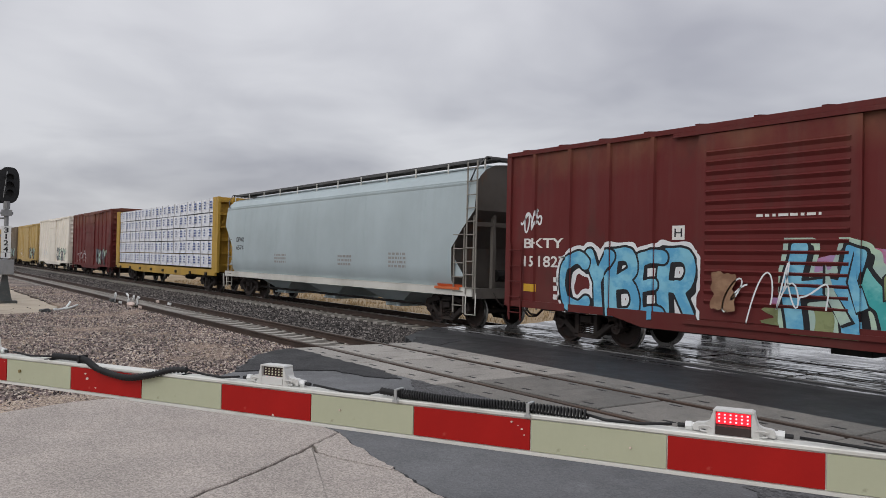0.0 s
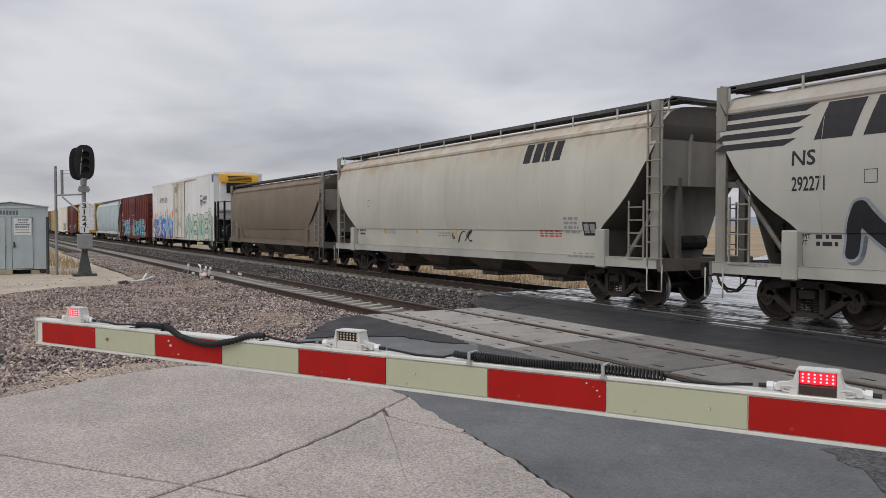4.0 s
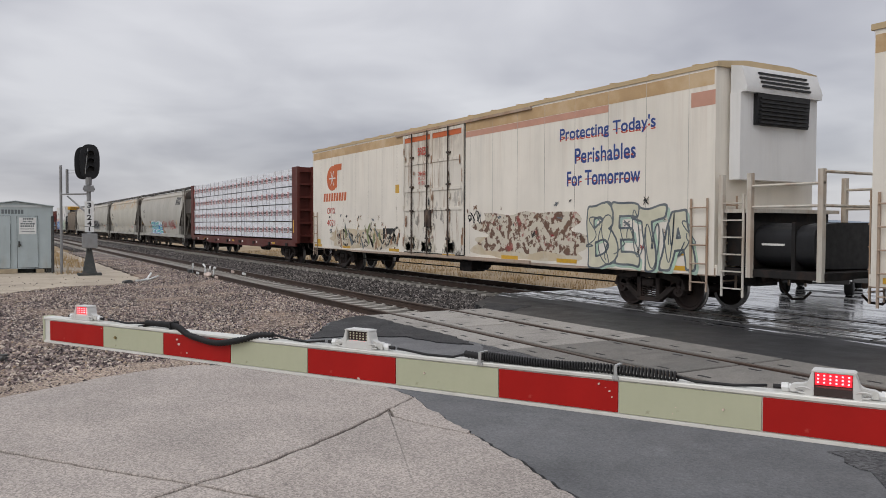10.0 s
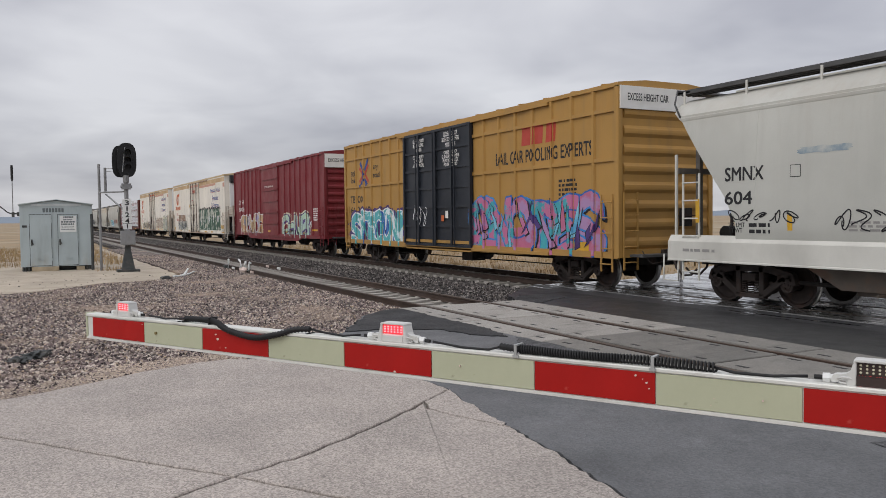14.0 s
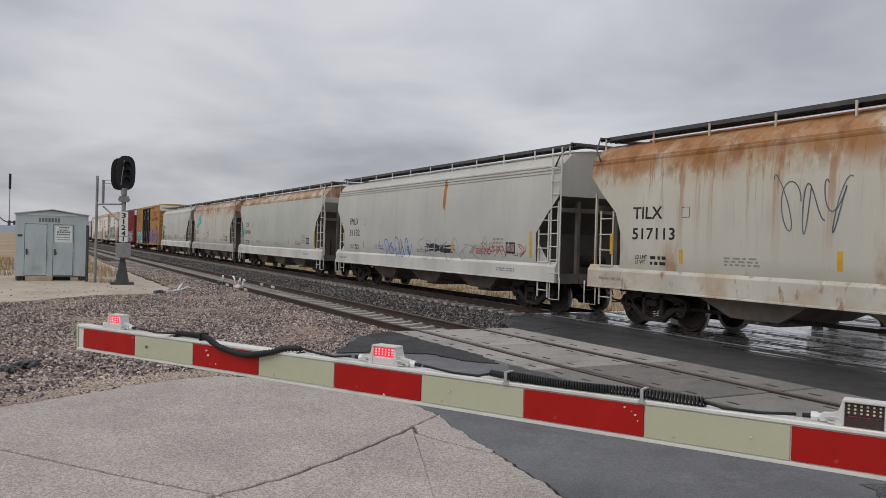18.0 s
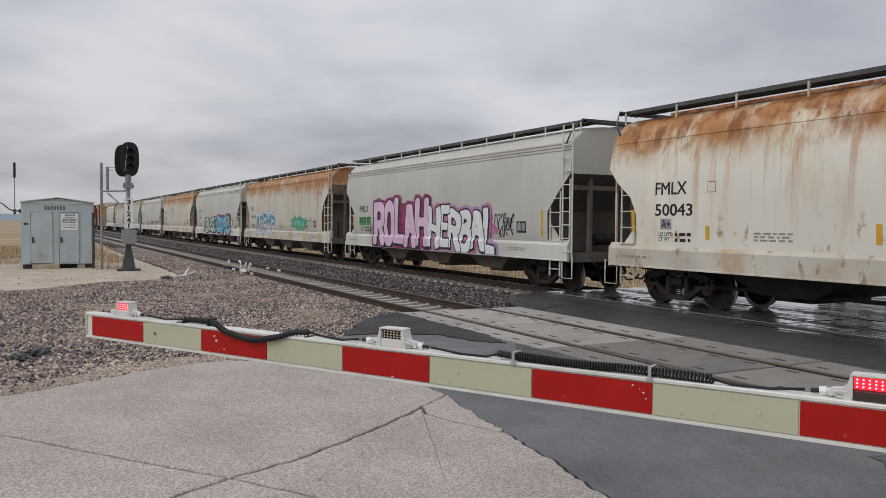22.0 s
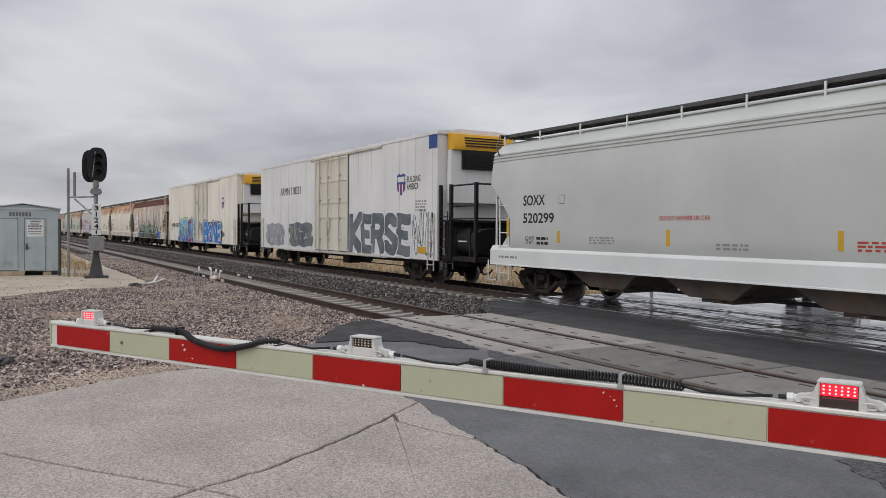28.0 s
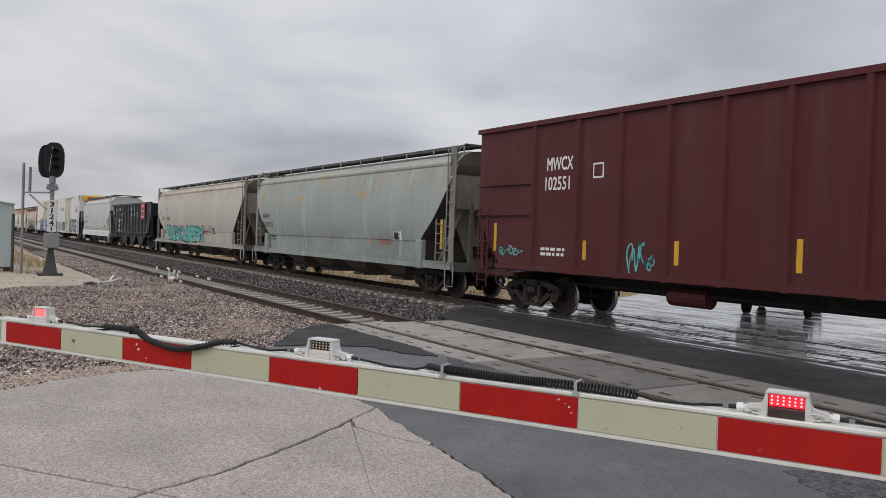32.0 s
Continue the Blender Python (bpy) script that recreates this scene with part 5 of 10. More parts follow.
kit = empty("rail_hoses", "white and pinkish hose ends tied to the outer rail", "hose ends")
kit.matrix_basis = pose(-30.6, 7.36, -0.06)
bm = bmesh.new()
bmesh.ops.create_icosphere(bm, subdivisions=2, radius=0.2)
for v in bm.verts:
    v.co = Vector((v.co.x * 2.2, v.co.y * 0.6, v.co.z * 0.55)) * (1 + 0.4 * noise.noise(v.co * 9))
part("pale_wrap", bm, T["chip"], kit, "pinkish wrapped bundle")
for bend in ([(-0.75, 0.05, 0.0), (-0.62, 0.05, 0.16), (-0.72, 0.05, 0.3), (-0.95, 0.05, 0.36)], [(-0.1, 0.06, 0.05), (-0.02, 0.06, 0.2), (0.12, 0.05, 0.2), (0.14, 0.05, 0.34)], [(0.5, 0.06, 0.0), (0.72, 0.06, 0.06), (0.6, 0.06, 0.2), (0.72, 0.06, 0.32), (0.88, 0.06, 0.3)], [(-2.6, 0.0, -0.05), (-2.62, 0.02, 0.15), (-2.55, 0.0, 0.32)]):
    bm = bmesh.new()
    tube_into(bm, bend, 0.04, 6)
    part("hose_end", bm, T["white"], kit, "white bent hose end")
part("clamp_block", box_bm(-3.2, -2.75, -0.1, 0.1, -0.1, 0.06, bevel=0.02), T["dark_post"], kit)
for x, y, c in ((-32.6, 7.36, "white"), (-31.2, 8.85, "white"), (-32.9, 8.86, "chip"), (-29.6, 7.36, "chip")):
    p = tagged(part("joint_bar", box_bm(-0.2, 0.2, -0.03, 0.02, -0.14, -0.045, bevel=0.01), T[c]), "rail joint bar daubed with pale paint", "joint bar", "rail joints")
    p.matrix_basis = pose(x, y + 0.075, 0)

# ---- beyond the tracks ----
buck = empty("crossbuck", "white crossed boards of a crossing sign on a pole", "sign")
buck.matrix_basis = pose(-20.4, 20.0, -0.6, 0, 0, 28)
bm = bmesh.new()
rod_into(bm, (0, 0.06, 0), (0, 0.06, 6.1), 0.06, 10)
part("pole", bm, T["post"], buck)
for s, word in ((1, "RAILROAD"), (-1, "CROSSING")):
    blade = part("blade", box_bm(-0.61, 0.61, -0.012, 0.0, -0.115, 0.115, bevel=0.004), T["white"], buck)
    blade.matrix_basis = pose(0, -0.014 * s, 5.9, 0, -45 * s, 0)
    lv, lf = letter_mesh(word, 0.02)
    bm = bmesh.new()
    vs = [bm.verts.new(((x - 0.5) * 1.02, -0.0145, (z - 0.5) * 0.13)) for x, z in lv]
    for f in lf:
        bm.faces.new([vs[i] for i in f])
    part("lettering", bm, M["ink"], blade)


def pickup(x, y, label, seed):
    """A waiting vehicle, its front towards -y in its own space."""
    car = empty("waiting_car", label, "car", "waiting cars")
    car.matrix_basis = pose(x, y, -0.02, 0, 0, 28)
    bm = bmesh.new()
    prism_into(bm, [(0.0, 0.42), (0.05, 0.95), (0.25, 1.12), (1.5, 1.2), (2.3, 1.75), (4.0, 1.8), (4.75, 1.2), (5.0, 0.95), (5.0, 0.4), (4.55, 0.35), (4.4, 0.62), (4.1, 0.72), (3.8, 0.62), (3.65, 0.32), (1.5, 0.32), (1.35, 0.62), (1.05, 0.72), (0.75, 0.62), (0.6, 0.35)], -0.92, 0.92, "x")
    bmesh.ops.bevel(bm, geom=[e for e in bm.edges if abs(e.verts[0].co.x - e.verts[1].co.x) < 0.01], offset=0.05, segments=2, affect="EDGES")
    part("body", bm, T["body"], car)
    part("windscreen", box_bm(-0.78, 0.78, 1.62, 2.22, 1.32, 1.70), T["glass"], car)
    part("bumper", box_bm(-0.9, 0.9, -0.08, 0.1, 0.36, 0.58, bevel=0.03), T["bumper"], car)
    part("grille", box_bm(-0.5, 0.5, -0.02, 0.1, 0.66, 0.9, bevel=0.02), T["bumper"], car)
    for s in (-1, 1):
        part("headlamp", box_bm(s * 0.72 - 0.17, s * 0.72 + 0.17, 0.0, 0.12, 0.72, 0.92, bevel=0.03), T["headlamp"], car)
        for yy in (1.05, 4.1):
            bm = bmesh.new()
            lathe_into(bm, [(0.2, -0.1), (0.32, -0.11), (0.355, -0.08), (0.36, 0.08), (0.32, 0.11), (0.2, 0.1)], 24)
            w = part("wheel", bm, T["tyre"], car)
            w.matrix_basis = pose(s * 0.82, yy, 0.36, 0, 0, 90)
            bm = bmesh.new()
            lathe_into(bm, [(0.05, -0.1), (0.19, -0.085), (0.21, -0.1), (0.21, 0.1), (0.19, 0.085), (0.05, 0.1)], 18)
            part("rim", bm, M["galv"], w)
    plate_ = part("number_plate", box_bm(-0.16, 0.16, -0.09, -0.078, 0.42, 0.52), T["white"], car)
    part("plate_bars", box_bm(-0.12, 0.12, -0.093, -0.0895, 0.45, 0.49), M["ink"], plate_)


pickup(-13.4, 19.2, "white car waiting nose on at the far side of the crossing", 1)
pickup(-9.0, 21.0, "white car waiting behind on the far road", 2)

# ---- rolling stock: shared parts ----
SPEED, TRACK_Y, SIDE = 18.096, 14.2, 1.54


def wheel_set_mesh():
    bm = bmesh.new()
    for s in (-1, 1):
        rows = [(0.11, 0.66), (0.12, 0.70), (0.19, 0.71), (0.24, 0.685), (0.37, 0.70), (0.405, 0.74), (0.457, 0.745), (0.46, 0.70), (0.462, 0.66), (0.488, 0.645), (0.488, 0.62), (0.40, 0.615), (0.37, 0.64), (0.2, 0.64), (0.12, 0.60)]
        at = len(bm.faces)
        lathe_into(bm, [(r, s * d) for r, d in rows], 32)
        bm.faces.ensure_lookup_table()
        for f in bm.faces[at:]:
            r = math.hypot(*f.calc_center_median().xz)
            f.material_index = 1 if r > 0.44 else 0
        lathe_into(bm, [(0.095, s * 0.78), (0.095, s * 1.06), (0.06, s * 1.07), (0.03, s * 1.07)], 14)
        for k in range(3):
            a = 2 * math.pi * k / 3
            rod_into(bm, (0.055 * math.cos(a), s * 1.06, 0.055 * math.sin(a)), (0.055 * math.cos(a), s * 1.09, 0.055 * math.sin(a)), 0.016)
    rod_into(bm, (0, -0.8, 0), (0, 0.8, 0), 0.09, 14)
    bmesh.ops.recalc_face_normals(bm, faces=bm.faces[:])
    ob = part("wheel_set", bm, [M["wheel"], M["tread"]], smooth=35)
    return ob


def truck_mesh():
    bm = bmesh.new()
    for s in (-1, 1):
        y0, y1 = (s * 0.93, s * 1.07)
        y0, y1 = min(y0, y1), max(y0, y1)

        def bar(x0, z0, x1, z1, w, a=y0, b=y1):
            way = Vector((x1 - x0, z1 - z0)).normalized()
            n = Vector((-way.y, way.x)) * w / 2
            prism_into(bm, [(x0 + n.x, z0 + n.y), (x1 + n.x, z1 + n.y), (x1 - n.x, z1 - n.y), (x0 - n.x, z0 - n.y)], a, b)
        bar(-0.42, 0.76, 0.42, 0.76, 0.15)
        for d in (-1, 1):
            bar(d * 0.40, 0.77, d * 1.0, 0.64, 0.15)
            bar(d * 0.98, 0.68, d * 1.06, 0.46, 0.12)
            bar(d * 0.86, 0.60, d * 0.34, 0.24, 0.13)
            bar(d * 0.29, 0.20, d * 0.29, 0.80, 0.12)
            bar(d * 0.72, 0.66, d * 0.74, 0.50, 0.10)
            prism_into(bm, [(d * 0.889 + 0.15 * math.cos(a), 0.457 + 0.15 * math.sin(a)) for a in np.linspace(0, 2 * math.pi, 13)[:-1]], y0 + 0.02, y1 - 0.005)
            prism_into(bm, [(d * 0.76, 0.62), (d * 1.02, 0.62), (d * 1.02, 0.52), (d * 0.76, 0.52)], y0, y1 + 0.012)
        bar(-0.36, 0.20, 0.36, 0.20, 0.10)
    prism_into(bm, [(-0.16, 0.50), (0.16, 0.50), (0.18, 0.66), (-0.18, 0.66)], -1.1, 1.1)
    box_into(bm, -0.3, 0.3, -0.35, 0.35, 0.66, 0.82)
    for d in (-1, 1):
        box_into(bm, d * 0.42 - 0.05, d * 0.42 + 0.05, -0.93, 0.93, 0.36, 0.50)
    bmesh.ops.bevel(bm, geom=[e for e in bm.edges if abs(e.calc_length()) > 0.1], offset=0.012, segments=1, affect="EDGES")
    return part("truck_frame", bm, M["truck"])


def spring_mesh():
    bm = bmesh.new()
    for s in (-1,):
        for d in (-0.16, 0, 0.16):
            for k in range(6):
                z = 0.26 + 0.042 * k
                ring = [(d + 0.065 * math.cos(a), s * 1.0 + 0.065 * math.sin(a), z + 0.02 * a / 6.28) for a in np.linspace(0, 2 * math.pi, 9)]
                tube_into(bm, ring, 0.014, 4)
    return part("bolster_spring", bm, M["truck"])


WHEELS, TRUCK, SPRINGS = wheel_set_mesh(), truck_mesh(), spring_mesh()
for proto in (WHEELS, TRUCK, SPRINGS):
    scene.collection.objects.unlink(proto)
ROLLING = []


def add_trucks(car, xs):
    for x in xs:
        t = again(TRUCK, car, pose(x, 0, 0))
        again(SPRINGS, t)
        again(SPRINGS, t, pose(0, 0, 0, 0, 0, 180))
        for d in (-0.889, 0.889):
            ROLLING.append((again(WHEELS, t, pose(d, 0, 0.457)), car, x + d))


def coupler_mesh():
    bm = bmesh.new()
    box_into(bm, -0.2, 0.75, -0.09, 0.09, 0.78, 0.95)
    prism_into(bm, [(0.7, -0.16), (0.98, -0.14), (1.04, 0.02), (0.95, 0.16), (0.72, 0.12)], 0.74, 1.0, "z")
    rod_into(bm, (0.93, 0.1, 0.72), (0.93, 0.1, 1.02), 0.05, 8)
    box_into(bm, 0.1, 0.2, -0.3, 0.3, 0.72, 1.02)
    tube_into(bm, [(0.5, -0.28, 0.85), (0.62, -0.3, 0.6), (0.82, -0.28, 0.42), (1.02, -0.2, 0.44), (1.12, -0.12, 0.58)], 0.028, 6)
    tube_into(bm, [(0.15, -0.95, 1.0), (0.42, -1.0, 0.78), (0.45, -0.9, 0.70), (0.5, -0.25, 0.78)], 0.014, 5)
    return part("coupler", bm, M["truck"])


COUPLER = coupler_mesh()
scene.collection.objects.unlink(COUPLER)


def add_couplers(car, x0, x1):
    again(COUPLER, car, pose(x1, 0, 0))
    again(COUPLER, car, pose(x0, 0, 0, 0, 0, 180))


def ladder_bm(width, z0, z1, rungs):
    """Two stiles and their rungs in the x, z plane, centred on x = 0."""
    bm = bmesh.new()
    for d in (-1, 1):
        box_into(bm, d * width / 2 - 0.022, d * width / 2 + 0.022, -0.012, 0.012, z0, z1)
    for k in range(rungs):
        z = z0 + (z1 - z0) * (k + 0.5) / rungs
        rod_into(bm, (-width / 2, -0.03, z), (width / 2, -0.03, z), 0.016, 5)
    return bm


# ---- lettering and paint laid on a car's side ----
class Side:
    """The near side of a car: how far out it stands at each x, z."""

    def __init__(self, car, depth=lambda x, z: SIDE, xs=(), zs=()):
        self.car, self.depth, self.xs, self.zs = car, depth, xs, zs
        self.low, self.ends = 0.0, (-100.0, 100.0)

    def lay(self, name, vs, fs, material, lift=0.004, label="", parent=None):
        bm = bmesh.new()
        made = [bm.verts.new((x, 0, z)) for x, z in vs]
        for f in fs:
            try:
                bm.faces.new([made[i] for i in f])
            except ValueError:
                pass
        x0, x1 = min(v[0] for v in vs), max(v[0] for v in vs)
        z0, z1 = min(v[1] for v in vs), max(v[1] for v in vs)
        for z in self.zs:
            if z0 < z < z1:
                bmesh.ops.bisect_plane(bm, geom=bm.verts[:] + bm.edges[:] + bm.faces[:], plane_co=(0, 0, z), plane_no=(0, 0, 1), dist=1e-5)
        for x in self.xs:
            if x0 < x < x1:
                bmesh.ops.bisect_plane(bm, geom=bm.verts[:] + bm.edges[:] + bm.faces[:], plane_co=(x, 0, 0), plane_no=(1, 0, 0), dist=1e-5)
        for v in bm.verts:
            v.co.x = min(max(v.co.x, self.ends[0]), self.ends[1])
            v.co.z = max(v.co.z, self.low)
            v.co.y = -self.depth(v.co.x, v.co.z) - lift
        for f in bm.faces:
            f.normal_update()
            if f.normal.y > 0:
                f.normal_flip()
        return part(name, bm, material, parent or self.car, label)

    def letter(self, text, u0, z0, u1, z1, material, label="", bold=0.0, lift=0.004):
        lines = text.split("|")
        h = (z1 - z0) / (len(lines) * 1.25 - 0.25)
        widest = max(len(t) for t in lines)
        for k, t in enumerate(lines):
            lv, lf = bold_mesh(t, 0.028)
            w = (u1 - u0) * len(t) / widest
            zb = z1 - h - k * h * 1.25
            uc = u0 if len(lines) < 3 else (u0 + u1) / 2 - w / 2
            made = self.lay("lettering", [(uc + x * w, zb + z * h) for x, z in lv], lf, material, lift, label)
        return made

    def bars(self, u0, z0, u1, z1, rows, material, seed=0, lift=0.004):
        """Small print that cannot be read."""
        rng = random.Random(seed)
        vs, fs = [], []
        h = (z1 - z0) / (rows * 1.7)
        for k in range(rows):
            u, z = u0, z1 - (k + 1) * h * 1.7
            while u < u1 - 0.04:
                w = min(rng.uniform(0.06, 0.2), u1 - u)
                base = len(vs)
                vs += [(u, z), (u + w, z), (u + w, z + h), (u, z + h)]
                fs.append((base, base + 1, base + 2, base + 3))
                u += w + rng.uniform(0.03, 0.07)
        return tagged(self.lay("small_print", vs, fs, material, lift), kind="stuff")

    def patch(self, name, u0, z0, u1, z1, material, lift=0.003, label="", n=1):
        vs = [(u0 + (u1 - u0) * k / n, z) for z in (z0, z1) for k in range(n + 1)]
        return self.lay(name, vs, [(k, k + 1, n + 2 + k, n + 1 + k) for k in range(n)], material, lift, label)

    def blob(self, name, u0, z0, u1, z1, material, seed, lift=0.004, rough=0.16, label="", spikes=0.0):
        """A patch of paint with a wavy, uneven outline."""
        rng = random.Random(seed)
        n = 56
        ph = [rng.uniform(0, 6.28) for _ in range(5)]
        uc, zc = (u0 + u1) / 2, (z0 + z1) / 2
        vs = [(uc, zc)]
        for k in range(n):
            a = 2 * math.pi * k / n
            c, s = math.cos(a), math.sin(a)
            q = max(abs(c), abs(s)) ** -0.8 * 0.93
            r = q * (1 - rough * 0.5 + rough * sum(math.sin((j * 2 + 2) * a + ph[j]) for j in range(5)) / 3)
            if spikes and k % 3 == 0 and s > -0.2:
                r *= 1 + spikes * rng.random()
            vs.append((uc + (u1 - u0) / 2 * c * r, zc + (z1 - z0) / 2 * s * r))
        return self.lay(name, vs, [(0, k + 1, (k + 1) % n + 1) for k in range(n)], material, lift, label)

    def tag(self, u0, z0, u1, z1, material, seed, strokes=4, width=0.035, lift=0.006):
        """A scrawl of spray-can lines."""
        rng = random.Random(seed)
        vs, fs = [], []
        for k in range(strokes):
            w = (u1 - u0) / strokes
            uc, zc, h = u0 + w * (k + 0.5), (z0 + z1) / 2 + rng.uniform(-0.1, 0.1) * (z1 - z0), (z1 - z0) / 2
            f1, f2, p1, p2 = rng.choice((1, 2, 2, 3)), rng.choice((1, 2, 3)), rng.uniform(0, 6.28), rng.uniform(0, 6.28)
            way = rng.choice((-1, 1))
            n = 30
            fine = []
            for i in range(n):
                q = i / (n - 1)
                fine.append((uc + w * 0.62 * (way * (q - 0.5) * 0.9 + 0.5 * math.cos(f1 * 5 * q + p1)), zc + h * (0.62 * math.sin(f2 * 4.5 * q + p2) + 0.36 * math.cos(7 * q + p1))))
            vs, fs = [], []
            self.ribbon(vs, fs, fine, width)
            made = self.lay("spray_tag", vs, fs, material, lift + 0.0006 * k)
        return made

    def shards(self, u0, z0, u1, z1, materials, count, seed, lift, lean=0.5, edge=None):
        """Pointed splinters of paint laid over a painted word."""
        rng = random.Random(seed)
        for k in range(count):
            u, z = rng.uniform(u0, u1), rng.uniform(z0, z0 + (z1 - z0) * 0.6)
            tall, w = rng.uniform(0.3, 0.75) * (z1 - z0), rng.uniform(0.08, 0.2)
            d = rng.uniform(-lean, lean) * tall
            bent = rng.uniform(-0.12, 0.12)
            body = [(u, z), (u + w, z + 0.08), (u + w * 0.8 + d * 0.5 + bent, z + tall * 0.55), (u + d, min(z + tall, z1)), (u + d * 0.5 + bent - 0.02, z + tall * 0.5)]
            if edge:
                mu, mz = sum(p[0] for p in body) / 5, sum(p[1] for p in body) / 5
                self.lay("graffiti_shard", [(mu + (x - mu) * 1.28, mz + (q - mz) * 1.1) for x, q in body], [(0, 1, 2, 3, 4)], edge, lift + 0.0005 * k)
            self.lay("graffiti_shard", body, [(0, 1, 2, 3, 4)], materials[k % len(materials)], lift + 0.0005 * k + 0.00025)

    @staticmethod
    def ribbon(vs, fs, pts, width):
        base = len(vs)
        for i, p in enumerate(pts):
            q, r = pts[max(i - 1, 0)], pts[min(i + 1, len(pts) - 1)]
            d = Vector((r[0] - q[0], r[1] - q[1]))
            d = d.normalized() if d.length > 1e-6 else Vector((1, 0))
            vs.append((p[0] - d.y * width / 2, p[1] + d.x * width / 2))
            vs.append((p[0] + d.y * width / 2, p[1] - d.x * width / 2))
        for i in range(len(pts) - 1):
            k = base + 2 * i
            fs.append((k, k + 1, k + 3, k + 2))

    def field_patch(self, name, gx, gz, f, material, lift):
        """A sheet of paint over the part of a grid of lines where f is below zero, its edge cut between the lines."""
        inside = f < 0
        n_in = inside[:-1, :-1].astype(int) + inside[1:, :-1] + inside[1:, 1:] + inside[:-1, 1:]
        vs, fs, known = [], [], {}

        def corner(i, j):
            if (i, j) not in known:
                known[(i, j)] = len(vs)
                vs.append((gx[i], gz[j]))
            return known[(i, j)]
        for i, j in zip(*np.nonzero(n_in)):
            ring = ((i, j), (i + 1, j), (i + 1, j + 1), (i, j + 1))
            if n_in[i, j] == 4:
                fs.append(tuple(corner(*c) for c in ring))
                continue
            out = []
            for p, q in zip(ring, ring[1:] + ring[:1]):
                if inside[p]:
                    out.append(corner(*p))
                if inside[p] != inside[q]:
                    key = (min(p, q), max(p, q))
                    if key not in known:
                        t = f[p] / (f[p] - f[q])
                        known[key] = len(vs)
                        vs.append((gx[p[0]] + (gx[q[0]] - gx[p[0]]) * t, gz[p[1]] + (gz[q[1]] - gz[p[1]]) * t))
                    out.append(known[key])
            if len(out) > 2:
                fs.append(tuple(out))
        if not fs:
            return None
        me = bpy.data.meshes.new(name)
        me.from_pydata([(x, -self.depth(x, z) - lift, z) for x, z in vs], [], fs)
        me.materials.append(material)
        ob = new(name, me)
        ob.parent = self.car
        return ob

    def graffiti(self, word, u0, z0, u1, z1, fills, outline, halo=None, seed=1, fat=0.055, wild=0.05, overlap=1.12, shine=None, lift=0.004, norm=3.0, drop=0.09, slant=0.0):
        """Fat spray-painted letters that overlap: a halo, a cast shadow, an outline and a fill to each letter. norm: 2 gives round letters, more gives square ones."""
        rng = random.Random(seed)
        h = z1 - z0
        wide = [{"I": 0.6, "M": 1.3, "W": 1.35, "E": 0.9, "L": 0.9}.get(ch, 1.0) for ch in word]
        unit = (u1 - u0) / sum(wide)
        half = min(h * (0.06 + 0.75 * fat), unit * 0.185)
        ring, out = 0.05, 0.13
        room = out + 0.12
        gx = sorted(set(np.round(np.arange(u0 - room, u1 + room, 0.036), 4)) | {x for x in self.xs if u0 - room < x < u1 + room})
        gz = sorted(set(np.round(np.arange(z0 - room, z1 + room, 0.036), 4)) | {z for z in self.zs if z0 - room < z < z1 + room})
        gx = np.array([x for x in gx if self.ends[0] <= x <= self.ends[1]])
        gz = np.array([z for z in gz if z >= self.low])
        px, pz = np.meshgrid(gx, gz, indexing="ij")
        ph = [rng.uniform(0, 6.28) for _ in range(6)]
        am = wild * h
        wx = px + am * 0.55 * np.sin(3.1 * pz / h * 2 + ph[0]) + am * 0.5 * np.sin(4.3 * px / unit * 0.8 + ph[1]) + slant * (pz - (z0 + z1) / 2)
        wz = pz + am * 0.7 * np.sin(2.6 * px / unit + ph[2]) + am * 0.35 * np.sin(6.1 * px / unit + ph[3])
        lines, at = [], u0
        for ch, wd in zip(word, wide):
            cell = unit * wd
            grow, rise, tilt = rng.uniform(0.95, 1.06), rng.uniform(-0.035, 0.035) * h, rng.uniform(-0.1, 0.1)
            over = (overlap - 1.0) * cell * 0.5
            xa, xb = at - over + half * 0.85, at + cell + over - half * 0.85
            za, zb = z0 + half + rise, z0 + rise + (h - half) * grow
            strokes = []
            for pts in glyph_lines(ch):
                strokes.append([(xa + (xb - xa) * x + tilt * (z - 0.5) * cell, za + (zb - za) * z, half * (0.86 + 0.3 * abs(z - 0.45))) for x, z in pts])
            lines.append(strokes)
            at += cell

        def reach(strokes, dx=0.0, dz=0.0):
            best = np.full(px.shape, 9.0)
            for pts in strokes:
                for (ax, az, wa), (bx, bz, wb) in zip(pts, pts[1:]):
                    vx, vz = bx - ax, bz - az
                    t = np.clip(((wx - dx - ax) * vx + (wz - dz - az) * vz) / max(vx * vx + vz * vz, 1e-9), 0, 1)
                    ex, ez = np.abs(wx - dx - ax - t * vx), np.abs(wz - dz - az - t * vz)
                    best = np.minimum(best, (ex ** norm + ez ** norm) ** (1 / norm) - (wa + (wb - wa) * t))
            return best
        each = [reach(strokes) for strokes in lines]
        whole = np.minimum.reduce(each)
        cast = np.minimum.reduce([reach(strokes, drop, -0.75 * drop) for strokes in lines]) if drop else whole
        if halo:
            fray = 0.03 * np.sin(9 * px + ph[4]) * np.sin(11 * pz + ph[5])
            self.field_patch("graffiti_halo", gx, gz, np.minimum(whole, cast) - out + fray, halo, lift)
        self.field_patch("graffiti_shadow", gx, gz, np.minimum(whole - ring * 0.7, cast - ring * 0.6), outline, lift + 0.0025)
        self.field_patch("graffiti_outline", gx, gz, whole - ring, shine or outline, lift + 0.004)
        front = np.full(px.shape, 9.0)
